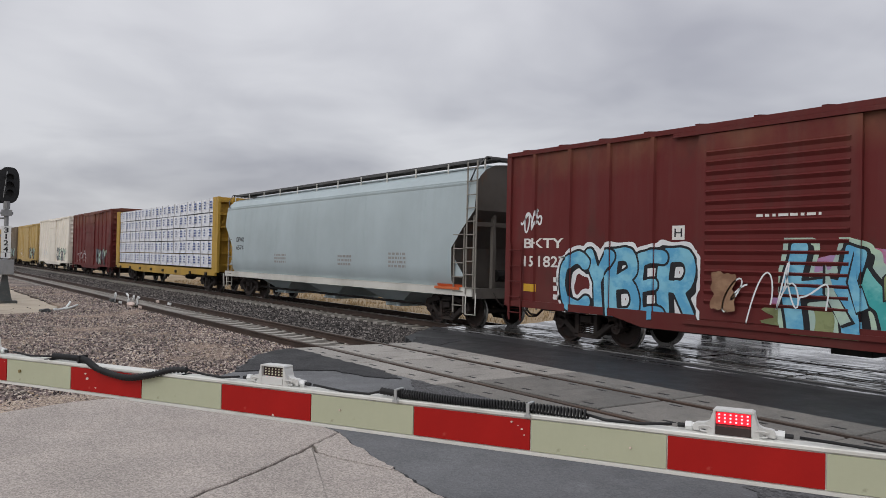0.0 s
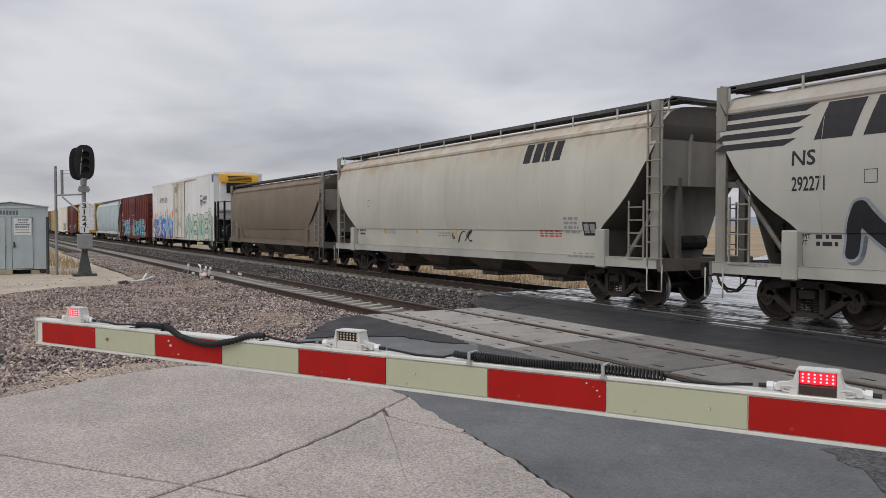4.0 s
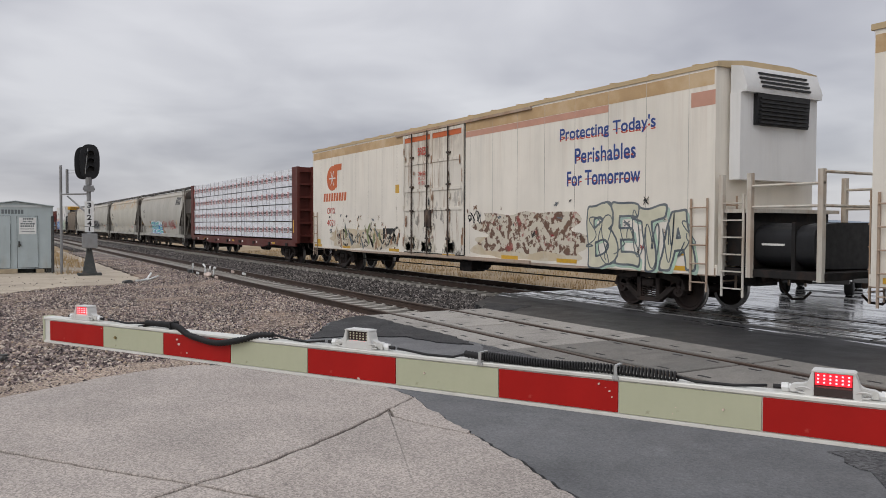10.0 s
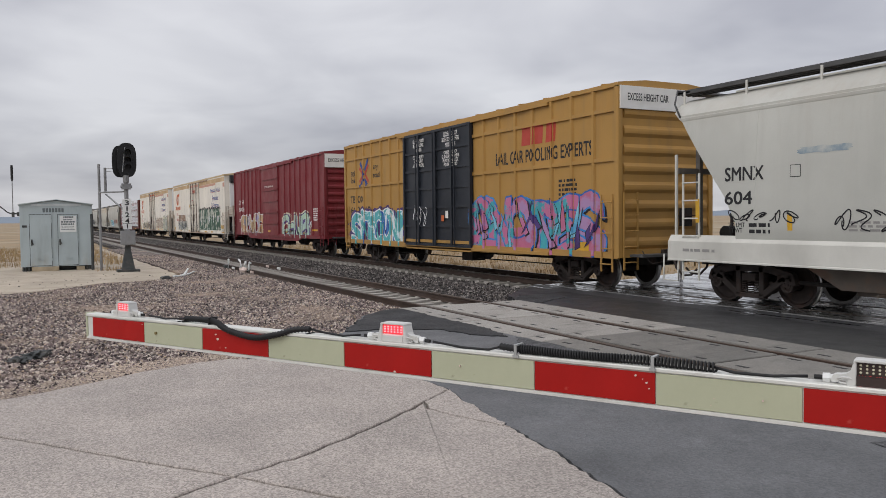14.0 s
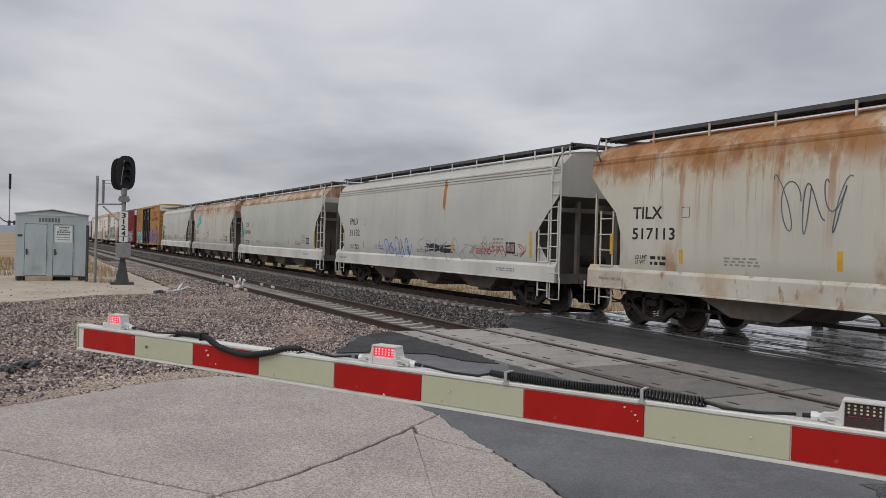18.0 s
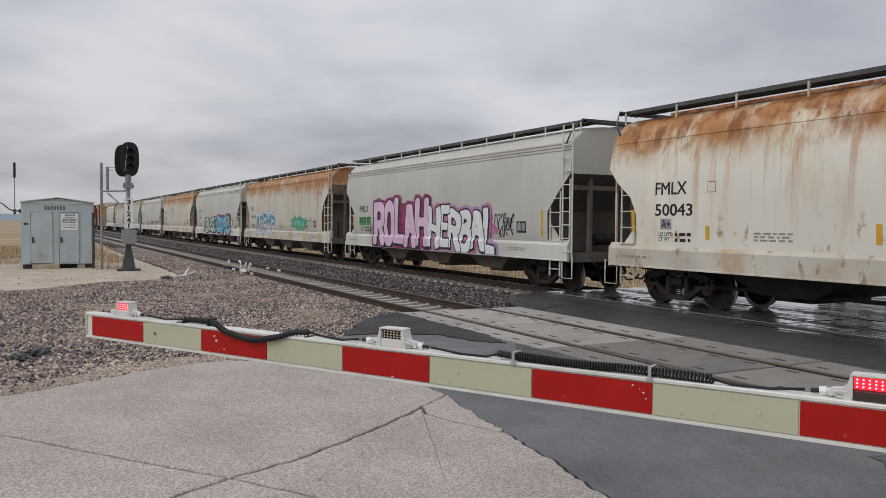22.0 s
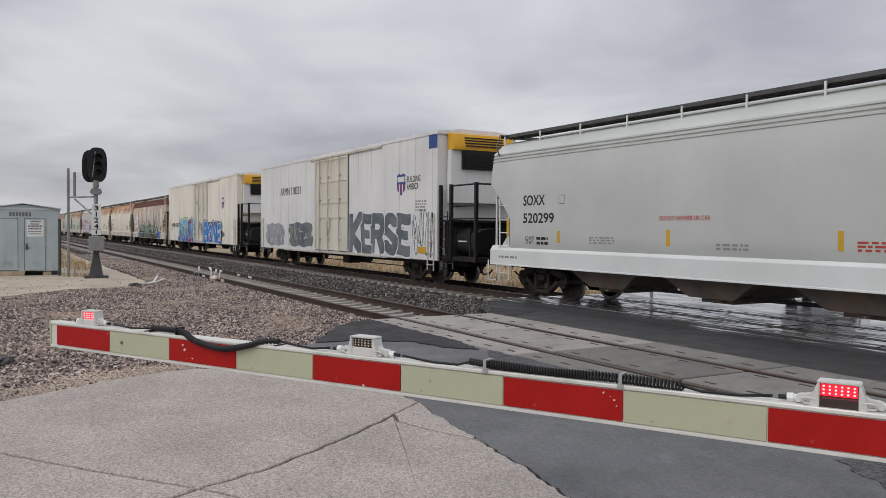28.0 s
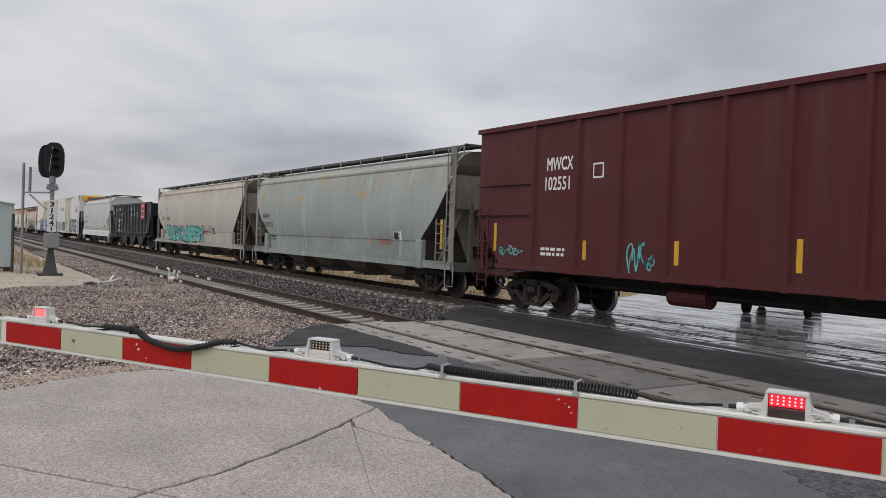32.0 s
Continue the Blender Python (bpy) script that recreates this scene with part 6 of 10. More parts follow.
        for k, d in enumerate(each):
            self.field_patch("graffiti_letter", gx, gz, np.maximum(d, ring * 0.9 - front), fills[k % len(fills)], lift + 0.0065)
            front = np.minimum(front, d)


# strokes of capital letters on a grid of eight steps; a leading ~ makes a stroke round
GLYPHS = {"A": "00 37 57 80/13 73", "B": "00 08/~08 58 76 45 04/~04 64 82 60 00", "C": "~87 58 17 05 03 11 50 81", "D": "00 08/~08 58 86 82 50 00", "E": "88 08 00 80/04 64", "F": "88 08 00/04 64",
          "G": "~87 58 17 05 03 11 50 81/81 84 54", "H": "00 08/80 88/04 84", "I": "40 48", "K": "00 08/88 04 80", "L": "08 00 80", "M": "00 08 43 88 80", "N": "00 08 80 88",
          "O": "~48 17 04 11 40 71 84 77 48", "P": "00 08/~08 68 86 64 04", "R": "00 08/~08 68 86 64 04/44 80", "S": "~87 58 17 05 34 63 82 60 30 01", "T": "08 88/48 40", "U": "~08 03 11 40 71 83 88",
          "W": "08 20 45 60 88", "Y": "08 44 88/44 40", "Z": "08 88 00 80"}


def glyph_lines(ch):
    """The strokes of a letter as lines of points in the unit square."""
    made = []
    for stroke in GLYPHS[ch].split("/"):
        pts = [(int(p[0]) / 8, int(p[1]) / 8) for p in stroke.strip("~").split()]
        if stroke[0] == "~":
            fine = []
            for i in range(len(pts) - 1):
                p0, p1, p2, p3 = (Vector(pts[j]) for j in (max(i - 1, 0), i, i + 1, min(i + 2, len(pts) - 1)))
                fine += [tuple(0.5 * (2 * p1 + (p2 - p0) * q + (2 * p0 - 5 * p1 + 4 * p2 - p3) * q * q + (3 * p1 - p0 - 3 * p2 + p3) * q ** 3)) for q in (0.0, 0.33, 0.67)]
            pts = fine + [pts[-1]]
        made.append(pts)
    return made


def spray(name, a, b=None, streak=0.0):
    """Spray paint that fades from one colour into another."""
    layers = []
    if b:
        layers.append((b, (1.6, 1.6, 2.4), 0.44, 0.56, 0.95, 0, 0))
    return make_mat(name, a, 0.6, 0, 0.08, 3, 60, 0.02, layers)


SP = {
    "sky": spray("spray_light_blue", (0.22, 0.52, 0.66), (0.10, 0.36, 0.58)), "blue": spray("spray_blue", (0.03, 0.12, 0.42), (0.05, 0.25, 0.6)),
    "white": spray("spray_white", (0.72, 0.74, 0.75)), "black": spray("spray_black", (0.015, 0.015, 0.018)), "orange": spray("spray_orange", (0.72, 0.16, 0.02), (0.75, 0.34, 0.03)),
    "teal": spray("spray_teal", (0.05, 0.36, 0.36), (0.18, 0.52, 0.50)), "mint": spray("spray_mint", (0.45, 0.60, 0.46), (0.36, 0.48, 0.44)), "pink": spray("spray_pink", (0.72, 0.52, 0.66), (0.62, 0.45, 0.62)),
    "magenta": spray("spray_magenta", (0.32, 0.05, 0.16), (0.2, 0.03, 0.10)), "purple": spray("spray_purple", (0.06, 0.03, 0.13), (0.09, 0.05, 0.2)), "green": spray("spray_green", (0.06, 0.26, 0.13), (0.12, 0.36, 0.20)),
    "lime": spray("spray_lime", (0.26, 0.40, 0.08)), "grey": spray("spray_grey", (0.24, 0.26, 0.30), (0.34, 0.36, 0.40)), "brown": spray("spray_brown", (0.22, 0.12, 0.07), (0.33, 0.2, 0.12)),
    "red": spray("spray_red", (0.42, 0.03, 0.03), (0.3, 0.02, 0.03)), "rose": spray("spray_rose", (0.48, 0.14, 0.24), (0.4, 0.25, 0.45)), "cream": spray("spray_cream", (0.62, 0.60, 0.46)),
    "olive": spray("spray_olive", (0.16, 0.18, 0.08), (0.26, 0.30, 0.14)), "slate": spray("spray_slate", (0.10, 0.12, 0.14), (0.16, 0.18, 0.19)), "tan": spray("spray_tan", (0.48, 0.36, 0.22)),
}

REFLECT = {}


def fade(name, top, low, z0, z1):
    """Spray paint that runs from one colour above to another below."""
    return make_mat(name, top, 0.6, 0, 0.08, 3, 60, 0.02, [(low, (2, 2, 2), 0.1, 0.3, 1.0, z1, z0)])


SP["tan_wash"] = spray("spray_tan_wash", (0.56, 0.47, 0.33), (0.62, 0.56, 0.45))
SP["lilac"] = spray("spray_lilac", (0.36, 0.34, 0.52), (0.45, 0.36, 0.28))
SP["pale_green"] = spray("spray_pale_green", (0.50, 0.58, 0.50), (0.62, 0.66, 0.60))
SP["amber"] = spray("spray_amber", (0.78, 0.42, 0.04))
SP["sky_fade"] = fade("spray_sky_to_royal_blue", (0.16, 0.44, 0.68), (0.02, 0.10, 0.42), 1.0, 1.75)
SP["teal_fade"] = fade("spray_teal_to_grey", (0.075, 0.25, 0.34), (0.27, 0.27, 0.28), 1.55, 2.05)
SP["blue_fade"] = fade("spray_blue_to_navy", (0.04, 0.17, 0.52), (0.01, 0.03, 0.16), 0.9, 1.6)


def add_reflector(side, u, z0, z1, w=0.11):
    side.patch("reflector", u - w / 2, z0, u + w / 2, z1, M["yellow"], 0.005)


# ---- covered hoppers ----
FLOW = [(1.40, 1.10), (1.52, 1.30), (1.545, 1.7), (1.55, 2.2), (1.545, 2.7), (1.53, 3.2), (1.49, 3.65), (1.45, 3.90), (1.46, 3.92), (1.46, 3.97), (1.43, 3.98), (1.43, 4.03), (1.40, 4.05), (1.36, 4.12), (1.15, 4.32), (0.85, 4.44), (0.4, 4.48)]
FLOW_RIB = [(1.40, 1.10), (1.52, 1.30), (1.545, 1.7), (1.55, 2.2), (1.545, 2.7), (1.53, 3.2), (1.49, 3.65), (1.455, 3.83), (1.475, 3.84), (1.472, 3.88), (1.435, 3.892), (1.43, 3.92), (1.462, 3.932), (1.458, 3.97), (1.42, 3.985), (1.415, 4.01), (1.445, 4.02), (1.44, 4.06), (1.36, 4.12), (1.15, 4.32), (0.85, 4.44), (0.4, 4.48)]
BULGE = [(1.37, 1.10), (1.38, 1.12), (1.40, 1.40), (1.43, 1.71), (1.455, 1.72), (1.462, 1.76), (1.487, 1.9), (1.520, 2.1), (1.543, 2.3), (1.556, 2.5), (1.56, 2.75), (1.553, 3.0), (1.532, 3.25), (1.497, 3.5), (1.448, 3.75), (1.375, 4.02), (1.40, 4.05), (1.40, 4.12), (1.36, 4.15), (1.18, 4.32), (0.85, 4.44), (0.4, 4.48)]
BARREL = [(1.40, 1.10), (1.52, 1.30), (1.535, 1.7), (1.555, 2.1), (1.56, 2.5), (1.55, 2.85), (1.525, 3.2), (1.48, 3.5), (1.40, 3.8), (1.41, 3.81), (1.40, 3.84), (1.31, 4.02), (1.18, 4.2), (0.98, 4.35), (0.7, 4.44), (0.4, 4.48)]


def profile_depth(profile):
    zs = [p[1] for p in profile]
    ys = [p[0] for p in profile]
    return lambda x, z: float(np.interp(z, zs, ys))


def cut_of(kind):
    if kind == "arc":
        return lambda z: 1.25 * math.sqrt(max(0.0, 1 - ((z - 1.9) / 1.4) ** 2)) if z > 1.9 else 1.25 - 0.12 * (1.9 - z)
    if kind == "hex":
        return lambda z: float(np.interp(z, [1.1, 2.35, 3.1], [1.0, 1.0, 0.0]))
    if kind == "drop":
        return lambda z: float(np.interp(z, [1.1, 1.72, 1.85, 2.1, 2.3, 2.5, 2.75, 3.0, 3.25, 3.5, 3.75, 4.02], [1.95, 1.95, 1.82, 1.46, 1.2, 0.98, 0.75, 0.56, 0.39, 0.24, 0.11, 0.0]))
    if kind == "deep":
        return lambda z: float(np.interp(z, [1.1, 1.5, 3.7, 4.1], [2.6, 2.5, 0.5, 0.1]))
    return lambda z: float(np.interp(z, [1.1, 1.75, 2.2, 3.9, 4.15], [1.9, 1.9, 1.65, 0.35, 0.0]))


def hopper_car(label, a, u0, u1, profile, cut, paint, sill_paint, bays=3, roof_paint=None, seams=8, deep_sill=False, end_plate=False, chute_paint=None):
    car = empty("hopper_car", label, "railway wagon", "cars of the freight train")
    xc, hb = (u0 + u1) / 2, (u1 - u0) / 2
    ce = cut_of(cut)
    round_end = cut == "drop"
    frame_paint = sill_paint if deep_sill else M["end_sheet"]
    # shell
    bm = bmesh.new()
    rows = []
    for y, z in profile:
        e = hb - ce(z)
        rows.append([bm.verts.new((xc + sx * e, sy * y, z)) for sx, sy in ((-1, -1), (1, -1), (1, 1), (-1, 1))])
    for r, s in zip(rows, rows[1:]):
        for k in range(4):
            f = bm.faces.new((r[k], r[(k + 1) % 4], s[(k + 1) % 4], s[k]))
            # end faces take the dark material that carries both shade and grime
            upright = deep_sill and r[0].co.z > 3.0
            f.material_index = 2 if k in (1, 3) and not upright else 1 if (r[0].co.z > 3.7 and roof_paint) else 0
    bm.faces.new(rows[0][::-1])
    bm.faces.new(rows[-1])
    part("shell", bm, [paint, roof_paint or paint, M["end_shade_grime"]], car, smooth=28)
    # weld seams on the near side, bent over the shell
    for k in range(seams):
        x = u0 + 2.4 + (u1 - u0 - 4.8) * k / max(1, seams - 1)
        sb = bmesh.new()
        sw = 0.02 if deep_sill else 0.009
        pts = [p for p in profile if 1.44 < p[1] < 3.95]
        for (ya, za), (yb, zb) in zip(pts, pts[1:]):
            vs = [sb.verts.new(v) for v in ((x - sw, -ya - 0.001, za), (x, -ya - 0.008, za), (x + sw, -ya - 0.001, za), (x + sw, -yb - 0.001, zb), (x, -yb - 0.008, zb), (x - sw, -yb - 0.001, zb))]
            sb.faces.new((vs[0], vs[1], vs[4], vs[5]))
            sb.faces.new((vs[1], vs[2], vs[3], vs[4]))
        bmesh.ops.recalc_face_normals(sb, faces=sb.faces[:])
        part("weld_seam", sb, paint, car)
    # side sills: a flanged strip on each side
    for s in (-1, 1):
        sb = bmesh.new()
        if deep_sill:
            prism_into(sb, [(s * 1.40, 0.87), (s * 1.585, 0.87), (s * 1.585, 0.90), (s * 1.575, 0.91), (s * 1.575, 1.29), (s * 1.565, 1.31), (s * 1.48, 1.43), (s * 1.40, 1.43)], u0 + 0.05, u1 - 0.05, "x")
        else:
            prism_into(sb, [(s * 1.30, 0.90), (s * 1.535, 0.90), (s * 1.535, 1.115), (s * 1.545, 1.118), (s * 1.545, 1.128), (s * 1.30, 1.128)], u0 + 0.05, u1 - 0.05, "x")
        part("side_sill", sb, sill_paint, car)
    for xa, xb in ((u0, u0 + 3.0), (u1 - 3.0, u1)):
        part("stub_sill", box_bm(xa, xb, -0.28, 0.28, 0.72, 1.1), M["dark_steel"], car)
    # ends: floor, posts, top frame
    for s, xe in ((-1, u0), (1, u1)):
        eb = bmesh.new()
        box_into(eb, min(xe, xe - s * 2.2), max(xe, xe - s * 2.2), -1.45, 1.45, 1.0, 1.08)
        box_into(eb, xe - 0.05, xe + 0.05, -1.5, 1.5, 0.85, 1.12)
        part("end_platform", eb, M["ladder_grime"], car)
        pb = bmesh.new()
        for y in (-0.75, 0.75):
            box_into(pb, xe - s * 0.17 - 0.06, xe - s * 0.17 + 0.06, y - 0.05, y + 0.05, 1.05, 2.9 if round_end else 4.2)
        box_into(pb, xe - s * 0.17 - 0.04, xe - s * 0.17 + 0.04, -1.40, 1.40, 2.78, 2.9)
        part("end_frame", pb, M["ladder_grime"], car)
        if round_end:
            # upright top sheet with its stiffeners, corner posts, stubs over the bolster
            part("end_sheet", box_bm(*sorted((xe - s * 0.16, xe - s * 0.12)), -1.36, 1.36, 2.72, 4.32), M["end_sheet"], car)
            for y in (-0.45, 0.45):
                part("end_stiffener", box_bm(*sorted((xe - s * 0.12, xe - s * 0.06)), y - 0.04, y + 0.04, 2.72, 4.30), M["end_sheet"], car)
            for y in (-1.46, 1.40):
                part("corner_post", box_bm(*sorted((xe - s * 0.30, xe - s * 0.06)), y, y + 0.06, 1.05, 4.58), frame_paint, car)
            for y in (-1.585, 1.40):
                part("bolster_stub", box_bm(*sorted((xe - s * 1.98, xe - s * 1.66)), y, y + 0.185, 0.86, 1.76, bevel=0.02), sill_paint, car)
            sp = bmesh.new()
            prism_into(sp, [(-1.25, 2.76), (1.25, 2.76), (0.5, 1.09), (-0.5, 1.09)], *sorted((xe - s * 0.62, xe - s * 0.60)), "x")
            part("shear_plate", sp, M["end_sheet"], car)
            br = bmesh.new()
            for y in (-1.0, 1.0):
                rod_into(br, (xe - s * 0.2, y, 2.75), (xe - s * 1.5, y, 1.1), 0.05, 6)
            part("end_brace", br, M["end_sheet"], car)
        else:
            for y in (-1.44, 1.39):
                part("corner_post", box_bm(*sorted((xe - s * 0.17, xe - s * 0.12)), y, y + 0.05, 1.05, 3.2), frame_paint, car)
            if cut == "hex":
                for y in (-1.47, 1.445):
                    gb = bmesh.new()
                    prism_into(gb, [(xe - s * 1.02, 1.42), (xe - s * 0.5, 1.42), (xe - s * 1.02, 1.95)], y, y + 0.025)
                    part("corner_gusset", gb, paint, car)
        if end_plate:
            for y in (-1.47, 1.44):
                gb = bmesh.new()
                prism_into(gb, [(xe - s * 0.15, 1.1), (xe - s * 2.7, 1.1), (xe - s * 0.55, 3.75), (xe - s * 0.15, 3.75)], y, y + 0.03)
                part("end_gusset", gb, paint, car)
        db = bmesh.new()
        rod_into(db, (xe - s * 0.55, -0.35, 1.45), (xe - s * 0.55, 0.45, 1.45), 0.17, 10)
        part("air_reservoir", db, M["dark_steel"], car)
        part("brake_valve", box_bm(xe - s * 1.3 - 0.25, xe - s * 1.3 + 0.25, 0.35, 0.9, 1.08, 1.5), M["dark_steel"], car)
        db = bmesh.new()
        rod_into(db, (xe - s * 1.1, -0.75, 1.08), (xe - s * 1.1, -0.75, 1.9), 0.035)
        part("brake_staff", db, M["dark_steel"], car)
        for y in (-1.5, 1.5):
            if s * y < 0:
                lad = part("end_ladder", ladder_bm(0.42, 0.95, 4.5, 10), frame_paint, car)
                lad.matrix_basis = pose(xe - s * 0.1, y * 1.03, 0, 0, 0, 0 if y < 0 else 180)
            low = part("side_ladder", ladder_bm(0.46, 0.95 if round_end else 0.45, 2.4 if round_end else 2.75, 5 if round_end else 6), frame_paint, car)
            low.matrix_basis = pose(xe - s * 0.68, y * 1.01, 0, 0, 0, 0 if y < 0 else 180)
            st = bmesh.new()
            tube_into(st, [(-0.22, 0, 1.0), (-0.22, 0, 0.42), (0.22, 0, 0.42), (0.22, 0, 1.0)], 0.02, 5)
            stp = part("sill_step", st, sill_paint, car)
            stp.matrix_basis = pose(xe - s * 0.1, y * 1.02, 0)
    # roof: hatches, running boards on brackets
    hat = bmesh.new()
    box_into(hat, u0 + 0.9, u1 - 0.9, -0.42, 0.42, 4.46, 4.56)
    part("hatch_cover", hat, paint, car)
    for s in (-1, 1):
        rb = bmesh.new()
        y0, y1 = sorted((s * 0.62, s * 1.12))
        comb = [(y0, 4.64), (y0, 4.55)]
        for k in range(4):
            y = y0 + (y1 - y0 - 0.025) * k / 3
            comb += [(y, 4.60), (y, 4.55), (y + 0.025, 4.55), (y + 0.025, 4.60)][(2 if k == 0 else 0):(2 if k == 3 else 4)]
        prism_into(rb, comb + [(y1, 4.55), (y1, 4.64)], u0 - 0.15, u1 + 0.15, "x")
        part("running_board", rb, M["grate"], car)
        n = int((u1 - u0) / 1.6)
        for k in range(n + 1):
            x = u0 + 0.1 + (u1 - u0 - 0.2) * k / n
            bb = bmesh.new()
            box_into(bb, x - 0.022, x + 0.022, *sorted((s * 1.12, s * 1.145)), 4.30, 4.60)
            part("board_bracket", bb, sill_paint, car)
    for s, xe in ((-1, u0), (1, u1)):
        cb = bmesh.new()
        box_into(cb, xe - 0.25, xe + 0.14, -1.12, 1.12, 4.57, 4.61) if s > 0 else box_into(cb, xe - 0.14, xe + 0.25, -1.12, 1.12, 4.57, 4.61)
        tube_into(cb, [(xe - s * 0.3, -1.46, 4.0), (xe - s * 0.12, -1.44, 4.3), (xe + s * 0.05, -1.2, 4.64), (xe + s * 0.05, 1.2, 4.64)], 0.022, 5)
        part("end_running_board", cb, M["grate"], car)
    # discharge chutes below
    span = u1 - u0 - 5.8
    for k in range(bays):
        x = u0 + 2.9 + span * (k + 0.5) / bays
        w = span / bays * 0.5
        cb = bmesh.new()
        t = [cb.verts.new((x + sx * w, sy * 1.36, 1.12)) for sx, sy in ((-1, -1), (1, -1), (1, 1), (-1, 1))]
        b = [cb.verts.new((x + sx * (0.6 if deep_sill else 0.36), sy * (1.1 if deep_sill else 0.8), 0.46)) for sx, sy in ((-1, -1), (1, -1), (1, 1), (-1, 1))]
        for i in range(4):
            cb.faces.new((t[i], b[i], b[(i + 1) % 4], t[(i + 1) % 4]))
        cb.faces.new(t)
        cb.faces.new(b[::-1])
        box_into(cb, x - 0.42, x + 0.42, -0.9, 0.9, 0.36, 0.47)
        rod_into(cb, (x + 0.2, -1.25, 0.42), (x + 0.2, 1.25, 0.42), 0.03, 6)
        bmesh.ops.recalc_face_normals(cb, faces=cb.faces[:])
        part("discharge_chute", cb, chute_paint or (M["chute_pale"] if cut == "arc" else M["chute"]), car)
    pb = bmesh.new()
    rod_into(pb, (u0 + 2.6, -0.95, 0.52), (u1 - 2.6, -0.95, 0.52), 0.045, 6)
    part("brake_pipe", pb, M["dark_steel"], car)
    add_trucks(car, (u0 + 1.85, u1 - 1.85))
    add_couplers(car, u0, u1)
    shell_depth = profile_depth(profile)

    def depth(x, z):
        sill_y = float(np.interp(z, [1.30, 1.43], [1.577, 1.48])) if deep_sill and z < 1.43 else 1.547 if z < 1.13 and not deep_sill else 0.0
        return max(shell_depth(x, z), sill_y)
    side = Side(car, depth, (), sorted({1.129, 1.131, 1.3, 1.43} | {z for _, z in profile if 1.1 < z < 3.98}))
    side.low = 0.88 if deep_sill else 0.92
    TRAIN.append((car, a))
    return car, side


TRAIN = []


# ---- boxcars and refrigerator cars ----
def box_car(label, a, u0, u1, top, sill, paint, trim, posts=(), door=None, door_kind="ribbed", door_paint=None, name="boxcar", end_ribs=10, roof_paint=None, waffle=False, seams=(), ladders="near", fish=True):
    car = empty(name, label, "railway wagon", "cars of the freight train")
    half = 1.50 if posts else SIDE - 0.002
    bm = bmesh.new()
    prism_into(bm, [(-half, sill), (half, sill), (half, top - 0.06), (-half, top - 0.06)], u0 + 0.06, u1 - 0.06, "x")
    part("body", bm, paint, car)
    rb = bmesh.new()
    prism_into(rb, [(-1.56, top - 0.10), (-1.56, top), (-0.7, top + 0.09), (0.7, top + 0.09), (1.56, top), (1.56, top - 0.10)], u0, u1, "x")
    part("roof", rb, roof_paint or trim, car)
    n = max(2, int((u1 - u0) / 1.2))
    for k in range(n):
        x = u0 + (u1 - u0) * (k + 0.5) / n
        pb = bmesh.new()
        prism_into(pb, [(-1.55, top + 0.005), (-0.7, top + 0.10), (0.7, top + 0.10), (1.55, top + 0.005), (1.55, top + 0.03), (0.7, top + 0.13), (-0.7, top + 0.13), (-1.55, top + 0.03)], x - 0.05, x + 0.05, "x")
        part("roof_rib", pb, roof_paint or trim, car)
    for s in (-1, 1):
        sb = bmesh.new()
        xm = (u0 + u1) / 2
        drop = 0.20 if fish else 0.07
        prism_into(sb, [(u0 + 0.05, sill + 0.14), (u0 + 0.05, sill - 0.02), (u0 + 3.6, sill - 0.03), (u0 + 4.4, sill - drop), (u1 - 4.4, sill - drop), (u1 - 3.6, sill - 0.03), (u1 - 0.05, sill - 0.02), (u1 - 0.05, sill + 0.14)], *sorted((s * 1.48, s * (1.555 if posts else 1.53))))
        part("side_sill", sb, trim, car)
    w = 0.045
    if posts:
        proto = None
        for s in (-1, 1):
            for x in posts:
                if proto is None:
                    pb = bmesh.new()
                    prism_into(pb, [(-0.07, 0.0), (0.07, 0.0), (w, -0.058), (-w, -0.058)], sill + 0.1, top - 0.1, "z")
                    proto = part("side_post", pb, paint, car)
                    proto.matrix_basis = pose(x, -half, 0)
                else:
                    again(proto, car, pose(x, s * half, 0, 0, 0, 0 if s < 0 else 180))
        for x in (u0 + 0.08, u1 - 0.08):
            for s in (-1, 1):
                part("corner_post", box_bm(x - 0.08, x + 0.08, *sorted((s * 1.44, s * 1.56)), sill, top - 0.08), paint, car)
    for x in seams:
        sb = bmesh.new()
        prism_into(sb, [(x - 0.009, -half), (x, -half - 0.006), (x + 0.009, -half)], sill + 0.12, top - 0.12, "z")
        part("panel_seam", sb, M["seam"], car)
    if waffle:
        for z in waffle:
            for s in (-1, 1):
                ends = [u0 + 0.1] + ([door[0], door[1]] if door else []) + [u1 - 0.1]
                for q in range(0, len(ends), 2):
                    part("side_rail", box_bm(ends[q], ends[q + 1], *sorted((s * (half - 0.01), s * (half + 0.05))), z - 0.05, z + 0.05), paint, car)
    # ends with pressed ribs
    for s, xe in ((-1, u0), (1, u1)):
        eb = bmesh.new()
        for k in range(end_ribs if end_ribs > 1 else 0):
            z = sill + 0.35 + (top - sill - 0.6) * k / max(1, end_ribs - 1)
            h = (top - sill) / end_ribs * 0.30
            xi = xe - s * 0.06
            prism_into(eb, [(xi, z - h), (xi + s * 0.055, z - h * 0.4), (xi + s * 0.06, z), (xi + s * 0.055, z + h * 0.4), (xi, z + h)], -1.36, 1.36)
        box_into(eb, *sorted((xe - s * 0.06, xe - s * 0.01)), -1.5, 1.5, sill, sill + 0.2)
        part("end_rib", eb, paint, car)
        box = bmesh.new()
        box_into(box, *sorted((xe - s * 0.02, xe + s * 0.45)), -1.2, 1.2, sill + 0.02, sill + 0.08)
        part("end_platform", box, M["grate"], car)
